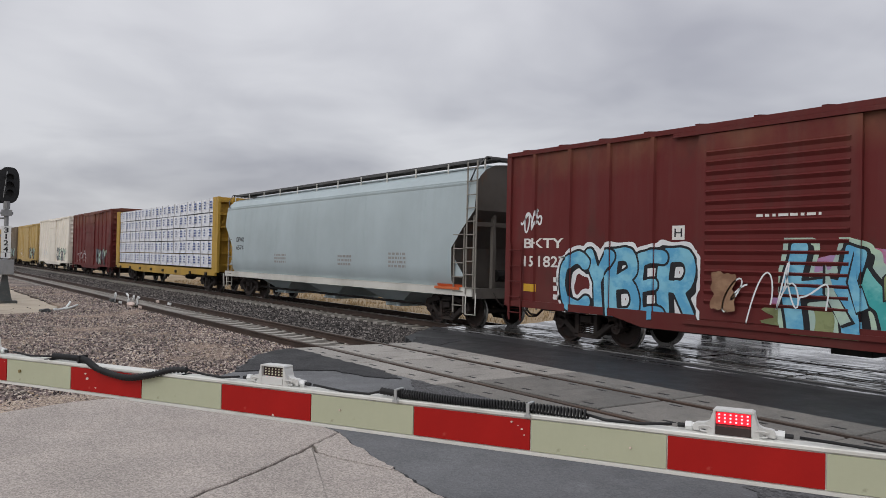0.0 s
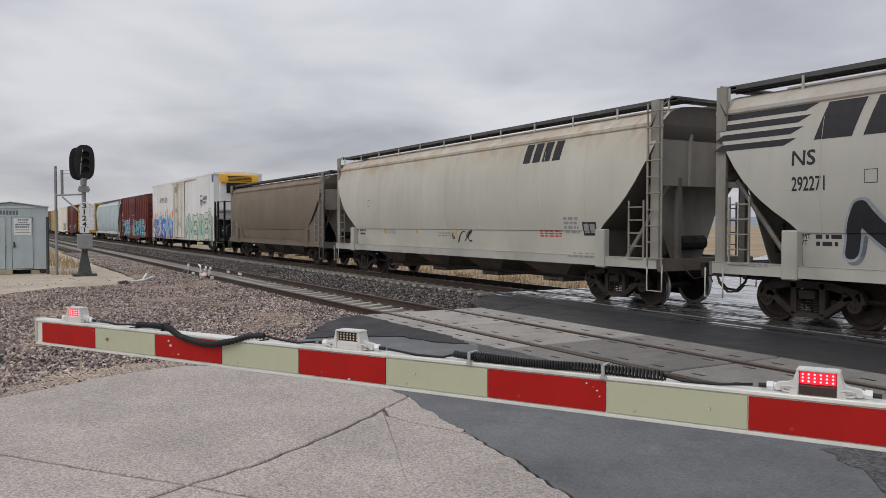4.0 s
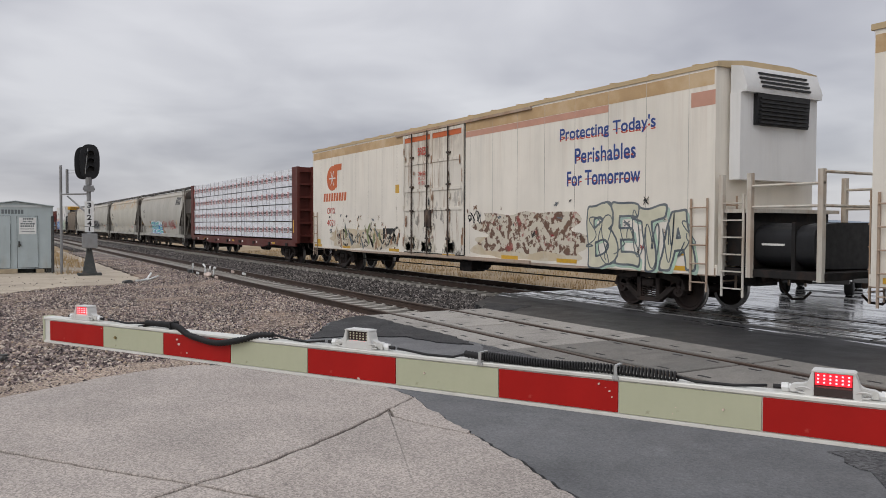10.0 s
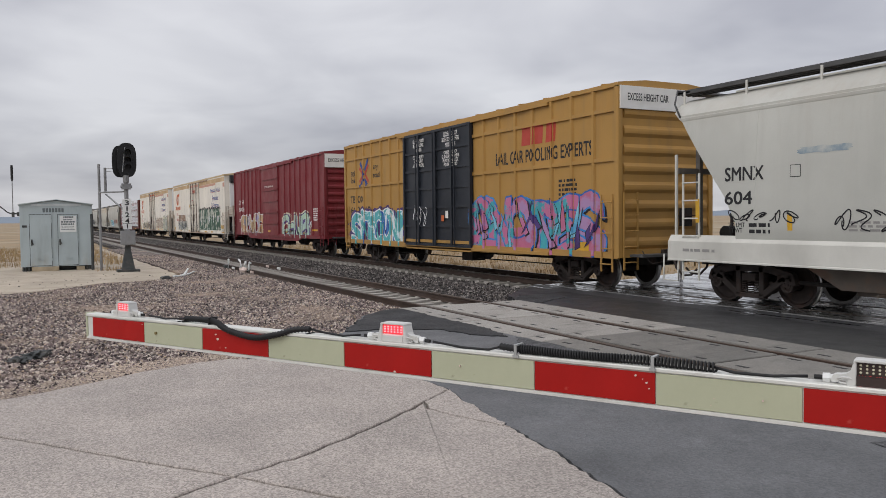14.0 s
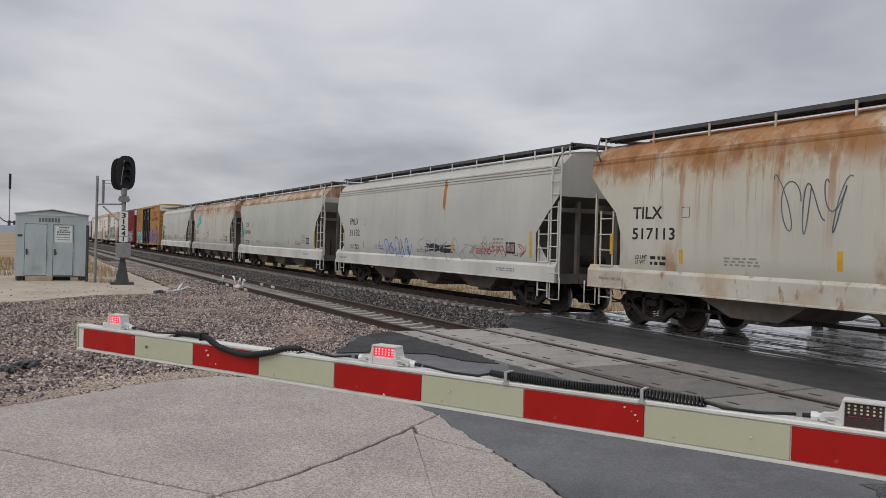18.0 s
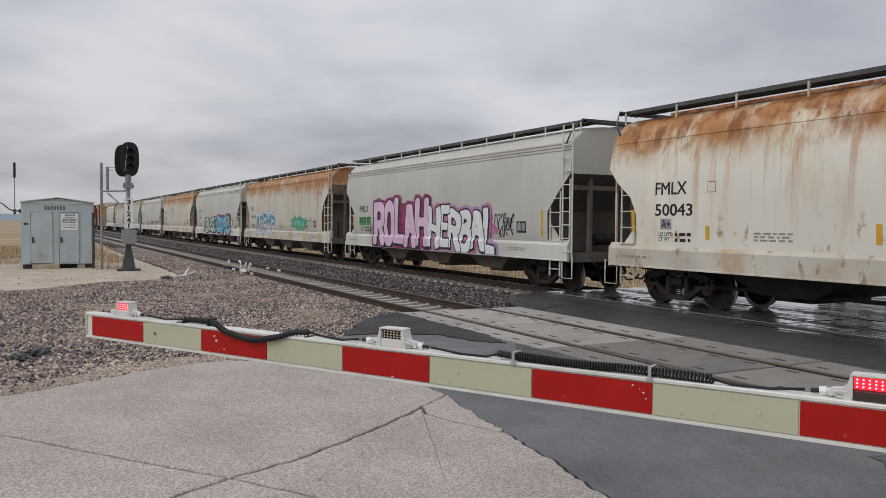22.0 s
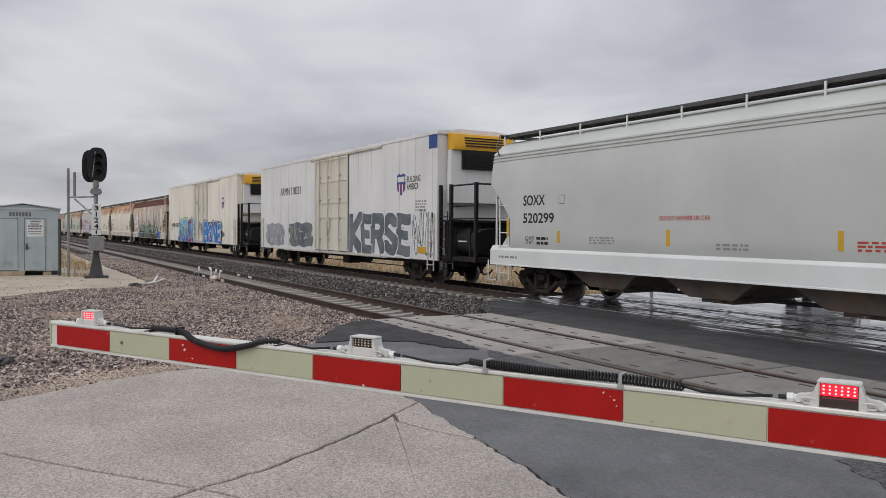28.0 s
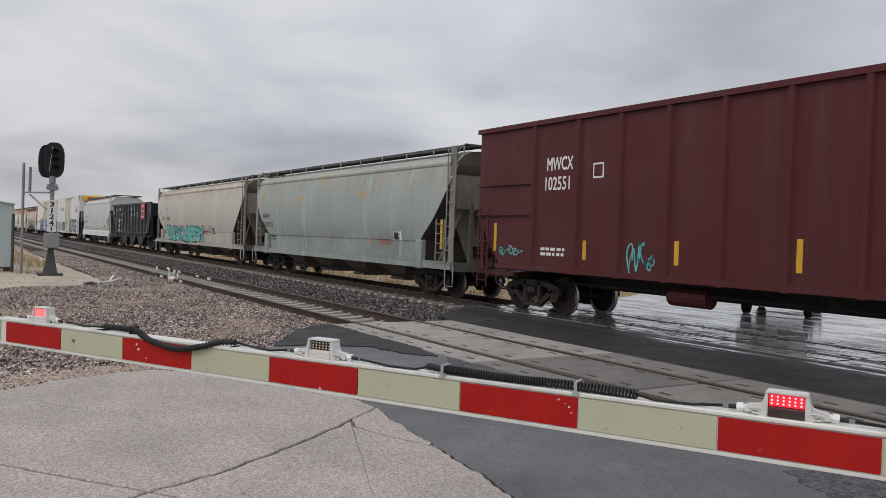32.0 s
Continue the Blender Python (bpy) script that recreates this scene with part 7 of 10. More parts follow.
        hb_ = bmesh.new()
        rod_into(hb_, (xe + s * 0.12, 0.55, sill + 1.0), (xe + s * 0.12, 0.55, sill + 1.02), 0.28, 14)
        box_into(hb_, *sorted((xe, xe + s * 0.14)), 0.4, 0.7, sill + 0.75, sill + 1.2)
        part("hand_brake", hb_, M["dark_steel"], car)
        for y in (-1.58, 1.58):
            lad = part("side_ladder", ladder_bm(0.42, sill - 0.35, sill + 1.55, 5), trim, car)
            lad.matrix_basis = pose(xe - s * 0.42, y, 0, 0, 0, 0 if y < 0 else 180)
        lad = part("end_ladder", ladder_bm(0.42, sill - 0.3, sill + 1.6, 5), trim, car)
        lad.matrix_basis = pose(xe + s * 0.03, -1.2, 0, 0, 0, 90 * s)
    part("center_sill", box_bm(u0, u1, -0.35, 0.35, 0.62, sill + 0.05), M["dark_steel"], car)
    ug = bmesh.new()
    xm = (u0 + u1) / 2
    rod_into(ug, (xm - 1.6, 0.75, 0.55), (xm - 0.6, 0.75, 0.55), 0.2, 10)
    box_into(ug, xm + 0.5, xm + 1.2, -1.0, -0.5, 0.42, 0.72)
    rod_into(ug, (u0 + 2.9, -0.8, 0.5), (u1 - 2.9, -0.8, 0.5), 0.02, 5)
    part("brake_gear", ug, M["dark_steel"], car)
    add_trucks(car, (u0 + 2.35, u1 - 2.35))
    add_couplers(car, u0, u1)
    ribs = list(posts)
    dk = door or (0, 0)

    def depth(x, z):
        if door and dk[0] < x < dk[1]:
            return SIDE + 0.035
        return half + (0.058 if any(abs(x - p) < w + 0.012 for p in ribs) else 0.0) + (0.05 if waffle and any(abs(z - q) < 0.055 for q in waffle) else 0.0)
    cuts = [x + d for x in ribs for d in (-w - 0.013, -w - 0.011, w + 0.011, w + 0.013)]
    if door:
        cuts += [dk[0] - 0.001, dk[0] + 0.001, dk[1] - 0.001, dk[1] + 0.001]
    zc = [q + d for q in (waffle or ()) for d in (-0.056, -0.054, 0.054, 0.056)]
    side = Side(car, depth, cuts, zc)
    side.low, side.ends = sill - 0.05, (u0 + 0.07, u1 - 0.07)
    if door:
        add_door(car, door, sill, top, door_kind, door_paint or paint, trim)
    TRAIN.append((car, a))
    return car, side


def add_door(car, door, sill, top, kind, paint, trim):
    d0, d1 = door
    z0, z1 = sill + 0.08, top - 0.2
    db = bmesh.new()
    box_into(db, d0, d1, -SIDE - 0.03, -SIDE + 0.08, z0, z1)
    leaf = part("door", db, paint, car)
    part("upper_door_track", box_bm(d0 - 0.6, d1 + (d1 - d0) * 0.85, -1.60, -1.53, z1 + 0.01, z1 + 0.09), trim, car)
    part("lower_door_track", box_bm(d0 - 0.3, d1 + (d1 - d0) * 0.85, -1.60, -1.50, z0 - 0.12, z0 - 0.03), trim, car)
    if kind == "ribbed":
        n = 16
        for k in range(n):
            z = z0 + 0.35 + (z1 - z0 - 0.7) * k / (n - 1)
            rb = bmesh.new()
            prism_into(rb, [(-SIDE - 0.03, z - 0.07), (-SIDE - 0.075, z), (-SIDE - 0.03, z + 0.03)], d0 + 0.18, d1 - 0.18, "x")
            part("door_rib", rb, paint, leaf)
    elif kind == "panel":
        for k in range(7):
            z = z0 + (z1 - z0) * k / 6
            rb = bmesh.new()
            box_into(rb, d0, d1, -SIDE - 0.075, -SIDE - 0.03, z - 0.04, z + 0.04)
            part("door_rail", rb, paint, leaf)
    else:
        # plug door: frame, cross bars, locking rods with their brackets and crank
        ws = d1 - d0
        for x in (d0 + 0.05, d0 + ws * 0.5, d1 - 0.05):
            rb = bmesh.new()
            box_into(rb, x - 0.06, x + 0.06, -SIDE - 0.06, -SIDE - 0.03, z0, z1)
            part("door_stile", rb, paint, leaf)
        for k, z in enumerate((z0 + 0.05, z0 + (z1 - z0) * 0.36, z0 + (z1 - z0) * 0.52, z0 + (z1 - z0) * 0.75, z1 - 0.06)):
            rb = bmesh.new()
            box_into(rb, d0, d1, -SIDE - 0.055, -SIDE - 0.03, z - 0.045, z + 0.045)
            part("door_rail", rb, paint, leaf)
        for x in (d0 + ws * 0.17, d0 + ws * 0.44, d0 + ws * 0.78):
            rb = bmesh.new()
            rod_into(rb, (x, -SIDE - 0.09, z0 - 0.05), (x, -SIDE - 0.09, z1 + 0.02), 0.024, 6)
            for q in (0.12, 0.35, 0.55, 0.8):
                z = z0 + (z1 - z0) * q
                box_into(rb, x - 0.09, x + 0.09, -SIDE - 0.11, -SIDE - 0.03, z - 0.03, z + 0.03)
            part("locking_rod", rb, M["door_iron"] if trim is P["cryo_trim"] else trim, leaf)
        cb = bmesh.new()
        xc = d0 + ws * 0.46
        box_into(cb, xc - 0.2, xc + 0.2, -SIDE - 0.12, -SIDE - 0.03, z0 + 0.85, z0 + 1.4)
        rod_into(cb, (xc, -SIDE - 0.14, z0 + 1.25), (xc, -SIDE - 0.14, z0 + 0.6), 0.025, 6)
        part("door_crank", cb, M["door_iron"] if trim is P["cryo_trim"] else trim, leaf)
        # black strips round the leaf stand in for the shadow in its gap
        gk = bmesh.new()
        for xa, xb, za, zb in ((d0 - 0.035, d0, z0, z1), (d1, d1 + 0.035, z0, z1), (d0, d1, z0 - 0.03, z0), (d0, d1, z1, z1 + 0.01)):
            box_into(gk, xa, xb, -SIDE - 0.012, -SIDE + 0.05, za, zb)
        part("door_gasket", gk, M["hose"], leaf)


# ---- other cars ----
def reefer_end(car, xe, top, sill, unit_paint, body_paint, frame_paint, old=False):
    """The cooling unit, tank and platform at the rear end of a refrigerator car."""
    ub = bmesh.new()
    prism_into(ub, [(xe, top - 0.05), (xe + 0.26, top - 0.10), (xe + 0.40, top - 0.5), (xe + 0.38, top - 0.62), (xe, top - 0.62)], -1.18, 1.18)
    unit = part("cooling_unit_top", ub, unit_paint, car, smooth=30)
    gb = bmesh.new()
    prism_into(gb, [(xe, top - 0.62), (xe + 0.37, top - 0.62), (xe + 0.33, top - 1.25), (xe, top - 1.25)], -0.82, 0.82)
    part("cooling_unit_grille", gb, M["black"], car)
    for k in range(7):
        sb = bmesh.new()
        z = top - 0.72 - 0.08 * k
        box_into(sb, xe + 0.33, xe + 0.40, -0.75, 0.75, z - 0.015, z + 0.015)
        part("grille_slat", sb, M["black"], unit)
    for k in range(4):
        sb = bmesh.new()
        z = top - 0.22 - 0.09 * k
        box_into(sb, xe + 0.28 + 0.03 * k, xe + 0.335 + 0.033 * k, -0.75, 0.75, z - 0.02, z + 0.02)
        part("vent_slat", sb, M["black"], unit)
    lb = bmesh.new()
    prism_into(lb, [(xe, top - 0.62), (xe + 0.26, top - 0.62), (xe + 0.26, top - 2.35), (xe, top - 2.35)], -1.2, 1.2)
    part("cooling_unit_door", lb, body_paint, car)
    xb = xe + 2.3
    part("deck", box_bm(xe, xb, -1.45, 1.45, sill + 0.02, sill + 0.16), M["dark_steel"], car)
    tb = bmesh.new()
    prism_into(tb, oval(0.0, sill + 0.62, 2.5, 0.86, 32, 5.0), xe + 0.35, xe + 1.95, "x")
    part("fuel_tank", tb, M["black"], car, "black fuel tank with small print", smooth=40)
    for k in range(2):
        part("tank_strap", box_bm(xe + 0.6 + 0.9 * k, xe + 0.68 + 0.9 * k, -1.27, 1.27, sill + 0.16, sill + 1.065), M["dark_steel"], car)
    part("tank_print", box_bm(xe + 0.85, xe + 1.35, -1.262, -1.256, sill + 0.62, sill + 0.66), M["white_ink"], car)
    part("platform_step", box_bm(xe + 0.05, xe + 0.75, -1.5, 1.3, sill + 1.25, sill + 1.32), M["dark_steel"] if not old else frame_paint, car)
    part("battery_box", box_bm(xe + 0.05, xe + 0.5, -1.3, 1.3, sill + 0.2, sill + 1.25), M["dark_steel"], car)
    post_h = 2.45 if not old else 2.0
    for x, y in ((xe + 0.08, -1.48), (xe + 0.75, -1.48), (xb - 0.05, -1.48), (xe + 0.75, 1.48), (xb - 0.05, 1.48)):
        pb = bmesh.new()
        box_into(pb, x - 0.05, x + 0.05, y - 0.05, y + 0.05, sill, sill + post_h)
        part("platform_post", pb, frame_paint, car)
    for y in (-1.48, 1.48):
        for z in (1.35, 1.75, 2.4):
            if z > post_h:
                continue
            rb = bmesh.new()
            rod_into(rb, (xe + 0.7, y, sill + z), (xb, y, sill + z), 0.03, 6)
            part("hand_rail", rb, frame_paint, car)
    rb = bmesh.new()
    for z in (1.35, post_h - 0.05):
        rod_into(rb, (xb, -1.48, sill + z), (xb, 1.48, sill + z), 0.03, 6)
    part("end_rail", rb, frame_paint, car)
    lad = part("platform_ladder", ladder_bm(0.5, sill - 0.4, sill + 1.6, 6), frame_paint, car)
    lad.matrix_basis = pose(xe + 0.4, -1.55, 0)
    return xb


def lumber_car(label, a, u0, u1, top, frame_paint, wrap, rows, columns, marks):
    car = empty("centerbeam_flatcar", label, "railway wagon", "cars of the freight train")
    part("deck", box_bm(u0, u1, -1.5, 1.5, 1.02, 1.14), frame_paint, car)
    for s in (-1, 1):
        sb = bmesh.new()
        prism_into(sb, [(u0, 1.14), (u0, 0.84), (u0 + 4, 0.84), (u0 + 5, 0.72), (u1 - 5, 0.72), (u1 - 4, 0.84), (u1, 0.84), (u1, 1.14)], *sorted((s * 1.42, s * 1.52)))
        part("side_sill", sb, frame_paint, car)
    for s, xe in ((-1, u0), (1, u1)):
        part("bulkhead", box_bm(*sorted((xe, xe - s * 0.12)), -1.52, 1.52, 1.14, top), frame_paint, car)
        for y in (-1.47, -0.75, 0.0, 0.75, 1.47):
            part("bulkhead_post", box_bm(*sorted((xe - s * 0.02, xe + s * 0.3)), y - 0.06, y + 0.06, 1.0, top), frame_paint, car)
        for k in range(6):
            z = 1.35 + (top - 1.55) * k / 5
            part("bulkhead_rail", box_bm(*sorted((xe, xe + s * 0.2)), -1.5, 1.5, z - 0.05, z + 0.05), frame_paint, car)
        fp = bmesh.new()
        box_into(fp, *sorted((xe - s * 0.45, xe)), -1.53, -1.45, 1.14, top)
        part("bulkhead_flange", fp, frame_paint, car)
    part("center_beam", box_bm(u0 + 0.3, u1 - 0.3, -0.08, 0.08, 1.14, top - 0.1), frame_paint, car)
    w, h = (u1 - u0 - 0.9) / columns, (top - 1.24) / rows
    gap = 0.025
    proto = None
    rng = random.Random(int(abs(a)))
    for r in range(rows):
        for c in range(columns):
            for s in (-1, 1):
                x, z = u0 + 0.45 + w * c, 1.20 + h * r
                at = pose(x + w / 2 + rng.uniform(-0.012, 0.012), s * 0.80 + (rng.uniform(-0.02, 0.02)), z, 0, rng.uniform(-0.15, 0.15), 0 if s < 0 else 180)
                if proto is None:
                    bm = bmesh.new()
                    box_into(bm, -w / 2 + gap, w / 2 - gap, -0.66, 0.66, 0.02, h - 0.03)
                    bmesh.ops.subdivide_edges(bm, edges=bm.edges[:], cuts=9, use_grid_fill=True)
                    for v in bm.verts:
                        n_ = noise.noise((v.co.x * 2.1, v.co.y * 3, v.co.z * 4)) * 0.014 + noise.noise((v.co.x * 9.0, v.co.y * 3, v.co.z * 13)) * 0.012
                        if abs(v.co.y) > 0.6:
                            v.co.y += n_
                    proto = part("wrapped_lumber", bm, wrap, car, "lumber bundle in white printed wrap", smooth=50)
                    bundle = proto
                    bundle.matrix_basis = at
                    marks_protos = marks(bundle, w, h)
                    straps = []
                    for k in range(4):
                        xs = -w / 2 + w * (k + 0.5) / 4
                        straps.append(part("strap", box_bm(xs - 0.003, xs + 0.003, -0.70, -0.68, 0.0, h), M["grey_ink"], bundle))
                else:
                    bundle = again(proto, car, at)
                    if s < 0:
                        for mp in marks_protos:
                            tagged(again(mp, bundle), kind="stuff")
                        for strap in straps:
                            again(strap, bundle)
    for k in range(8):
        x = u0 + 1.2 + (u1 - u0 - 2.4) * k / 7
        part("winch", box_bm(x - 0.12, x + 0.12, -1.58, -1.5, 0.84, 0.98), M["dark_steel"], car)
    ub = bmesh.new()
    rod_into(ub, ((u0 + u1) / 2 - 1, 0.6, 0.55), ((u0 + u1) / 2, 0.6, 0.55), 0.2, 10)
    box_into(ub, u0 + 0.2, u1 - 0.2, -0.3, 0.3, 0.6, 1.02)
    part("center_sill", ub, M["dark_steel"], car)
    add_trucks(car, (u0 + 2.4, u1 - 2.4))
    add_couplers(car, u0, u1)
    TRAIN.append((car, a))
    return car, Side(car, lambda x, z: 1.53)


def open_hopper(label, a, u0, u1, top, bottom, posts, paint, bays):
    car = empty("open_hopper_car", label, "railway wagon", "cars of the freight train")
    bm = bmesh.new()
    for s in (-1, 1):
        prism_into(bm, [(u0, top), (u1, top), (u1, bottom + 1.3), (u1 - 0.75, bottom + 0.35), (u1 - 1.1, bottom), (u0 + 1.1, bottom), (u0 + 0.75, bottom + 0.35), (u0, bottom + 1.3)], *sorted((s * 1.50, s * 1.46)))
    part("side_sheet", bm, paint, car)
    for s in (-1, 1):
        part("top_chord", box_bm(u0 - 0.05, u1 + 0.05, *sorted((s * 1.42, s * 1.59)), top - 0.04, top + 0.08), paint, car)
        part("side_sill", box_bm(u0 + 0.9, u1 - 0.9, *sorted((s * 1.42, s * 1.57)), bottom - 0.02, bottom + 0.10), paint, car)
    proto = None
    for s in (-1, 1):
        for x in posts:
            if proto is None:
                pb = bmesh.new()
                prism_into(pb, [(-0.10, 0.0), (0.10, 0.0), (0.055, -0.075), (-0.055, -0.075)], bottom - 0.04, top, "z")
                if bays:
                    prism_into(pb, [(-0.10, bottom), (0.10, bottom), (0.22, bottom - 0.28), (-0.22, bottom - 0.28)], -0.07, -0.02)
                proto = part("side_post", pb, paint, car)
                proto.matrix_basis = pose(x, -1.50, 0)
            else:
                again(proto, car, pose(x, s * 1.50, 0, 0, 0, 0 if s < 0 else 180))
    for s, xe in ((-1, u0), (1, u1)):
        eb = bmesh.new()
        prism_into(eb, [(xe, top), (xe - s * 0.05, top), (xe - s * 0.05, bottom + 1.35), (xe - s * 2.6, bottom), (xe - s * 2.65, bottom - 0.02), (xe, bottom + 1.3)], -1.46, 1.46)
        part("end_slope", eb, paint, car)
        fb = bmesh.new()
        for y in (-1.4, -0.5, 0.5, 1.4):
            box_into(fb, *sorted((xe - s * 0.2, xe - s * 0.08)), y - 0.05, y + 0.05, bottom - 0.15, bottom + 1.4)
        box_into(fb, *sorted((xe - s * 1.6, xe)), -1.45, 1.45, bottom - 0.22, bottom - 0.12)
        part("end_frame", fb, paint, car)
        for y in (-1.58, 1.58):
            lad = part("side_ladder", ladder_bm(0.42, 0.55, 2.7, 6), paint, car)
            lad.matrix_basis = pose(xe - s * 0.35, y, 0, 0, 0, 0 if y < 0 else 180)
        lad = part("end_ladder", ladder_bm(0.42, 0.8, top - 0.4, 7), paint, car)
        lad.matrix_basis = pose(xe + s * 0.03, -1.15, 0, 0, 0, 90 * s)
        db = bmesh.new()
        rod_into(db, (xe - s * 0.9, -0.5, bottom + 0.1), (xe - s * 0.9, 0.5, bottom + 0.1), 0.2, 10)
        part("brake_cylinder", db, M["dark_steel"], car)
    span = u1 - u0 - 5.6
    for k in range(bays):
        x = u0 + 2.8 + span * (k + 0.5) / bays
        w = span / bays * 0.5
        cb = bmesh.new()
        prism_into(cb, [(x - w, bottom + 0.02), (x + w, bottom + 0.02), (x + 0.5, 0.42), (x - 0.5, 0.42)], -1.3, 1.3)
        rod_into(cb, (x + w * 0.8, -1.2, bottom - 0.22), (x + w * 0.8, 1.2, bottom - 0.22), 0.13, 8)
        part("discharge_chute", cb, paint, car)
    if not bays:
        part("floor", box_bm(u0 + 1.1, u1 - 1.1, -1.45, 1.45, bottom - 0.05, bottom + 0.03), M["dark_steel"], car)
        tk = bmesh.new()
        rod_into(tk, (u0 + 6.6, -1.0, 0.78), (u0 + 7.6, -1.0, 0.78), 0.2, 12)
        part("air_reservoir", tk, paint, car)
        tk = bmesh.new()
        rod_into(tk, (u0 + 3.6, -1.1, 0.85), (u1 - 3.6, -1.1, 0.85), 0.03, 6)
        part("brake_pipe", tk, M["dark_steel"], car)
    part("center_sill", box_bm(u0, u1, -0.25, 0.25, 0.7, 1.05), M["dark_steel"], car)
    add_trucks(car, (u0 + 1.9, u1 - 1.9))
    add_couplers(car, u0, u1)

    def depth(x, z):
        return 1.50 + (0.075 if any(abs(x - p) < 0.06 for p in posts) else 0.0)
    TRAIN.append((car, a))
    return car, Side(car, depth, [p + d for p in posts for d in (-0.061, -0.059, 0.059, 0.061)])


def lowered(car, f):
    """A car of the same make with a lower body."""
    for child in car.children:
        if child.type == "MESH" and child.data.users == 1:
            for v in child.data.vertices:
                if v.co.z > 1.1:
                    v.co.z = 1.1 + (v.co.z - 1.1) * f


def marks_of(side, text, number, u, z, w, ink, size=0.27):
    side.letter(text, u, z, u + w, z + size, ink)
    side.letter(number, u, z - size * 1.75, u + w * len(number) / max(4, len(text)) * 0.95, z - size * 0.8, ink)


def hopper_signs(side, u0, u1, stripes, panel=True, seed=0, small=True):
    for u, z0, z1 in stripes:
        add_reflector(side, u, z0, z1)
    if panel:
        side.patch("stencil_panel", u1 - 2.55, 1.60, u1 - 2.05, 1.93, M["ink"])
        side.patch("stencil_frame", u1 - 2.50, 1.66, u1 - 2.32, 1.88, M["grey_ink"], 0.006)
        side.patch("stencil_frame", u1 - 2.28, 1.66, u1 - 2.10, 1.88, M["grey_ink"], 0.006)
    if small:
        side.letter("LD LMT|LT WT", u0 + 1.75, 1.50, u0 + 2.15, 1.70, M["ink"]), side.bars(u0 + 2.25, 1.49, u0 + 2.75, 1.74, 2, M["ink"], seed)
        side.bars(u0 + 4.4, 1.55, u0 + 5.3, 1.75, 3, M["grey_ink"], seed + 1)
        side.bars(u0 + 8.3, 1.50, u0 + 9.1, 1.66, 2, M["grey_ink"], seed + 2)
        side.bars(u1 - 4.3, 1.55, u1 - 3.4, 1.75, 3, M["red_ink"], seed + 3)
        side.bars(u1 - 3.25, 1.65, u1 - 2.7, 2.1, 4, M["grey_ink"], seed + 4)
        side.bars(u0 + 0.5, 1.08, u0 + 1.4, 1.18, 1, M["grey_ink"], seed + 5)
        side.bars(u1 - 3.0, 1.08, u1 - 2.0, 1.20, 2, M["grey_ink"], seed + 6)
    side.patch("defect_card_holder", u0 + 3.2, 2.55, u0 + 3.43, 2.78, M["ink"], 0.003)
    side.patch("defect_card", u0 + 3.212, 2.562, u0 + 3.418, 2.768, side.paint, 0.005)


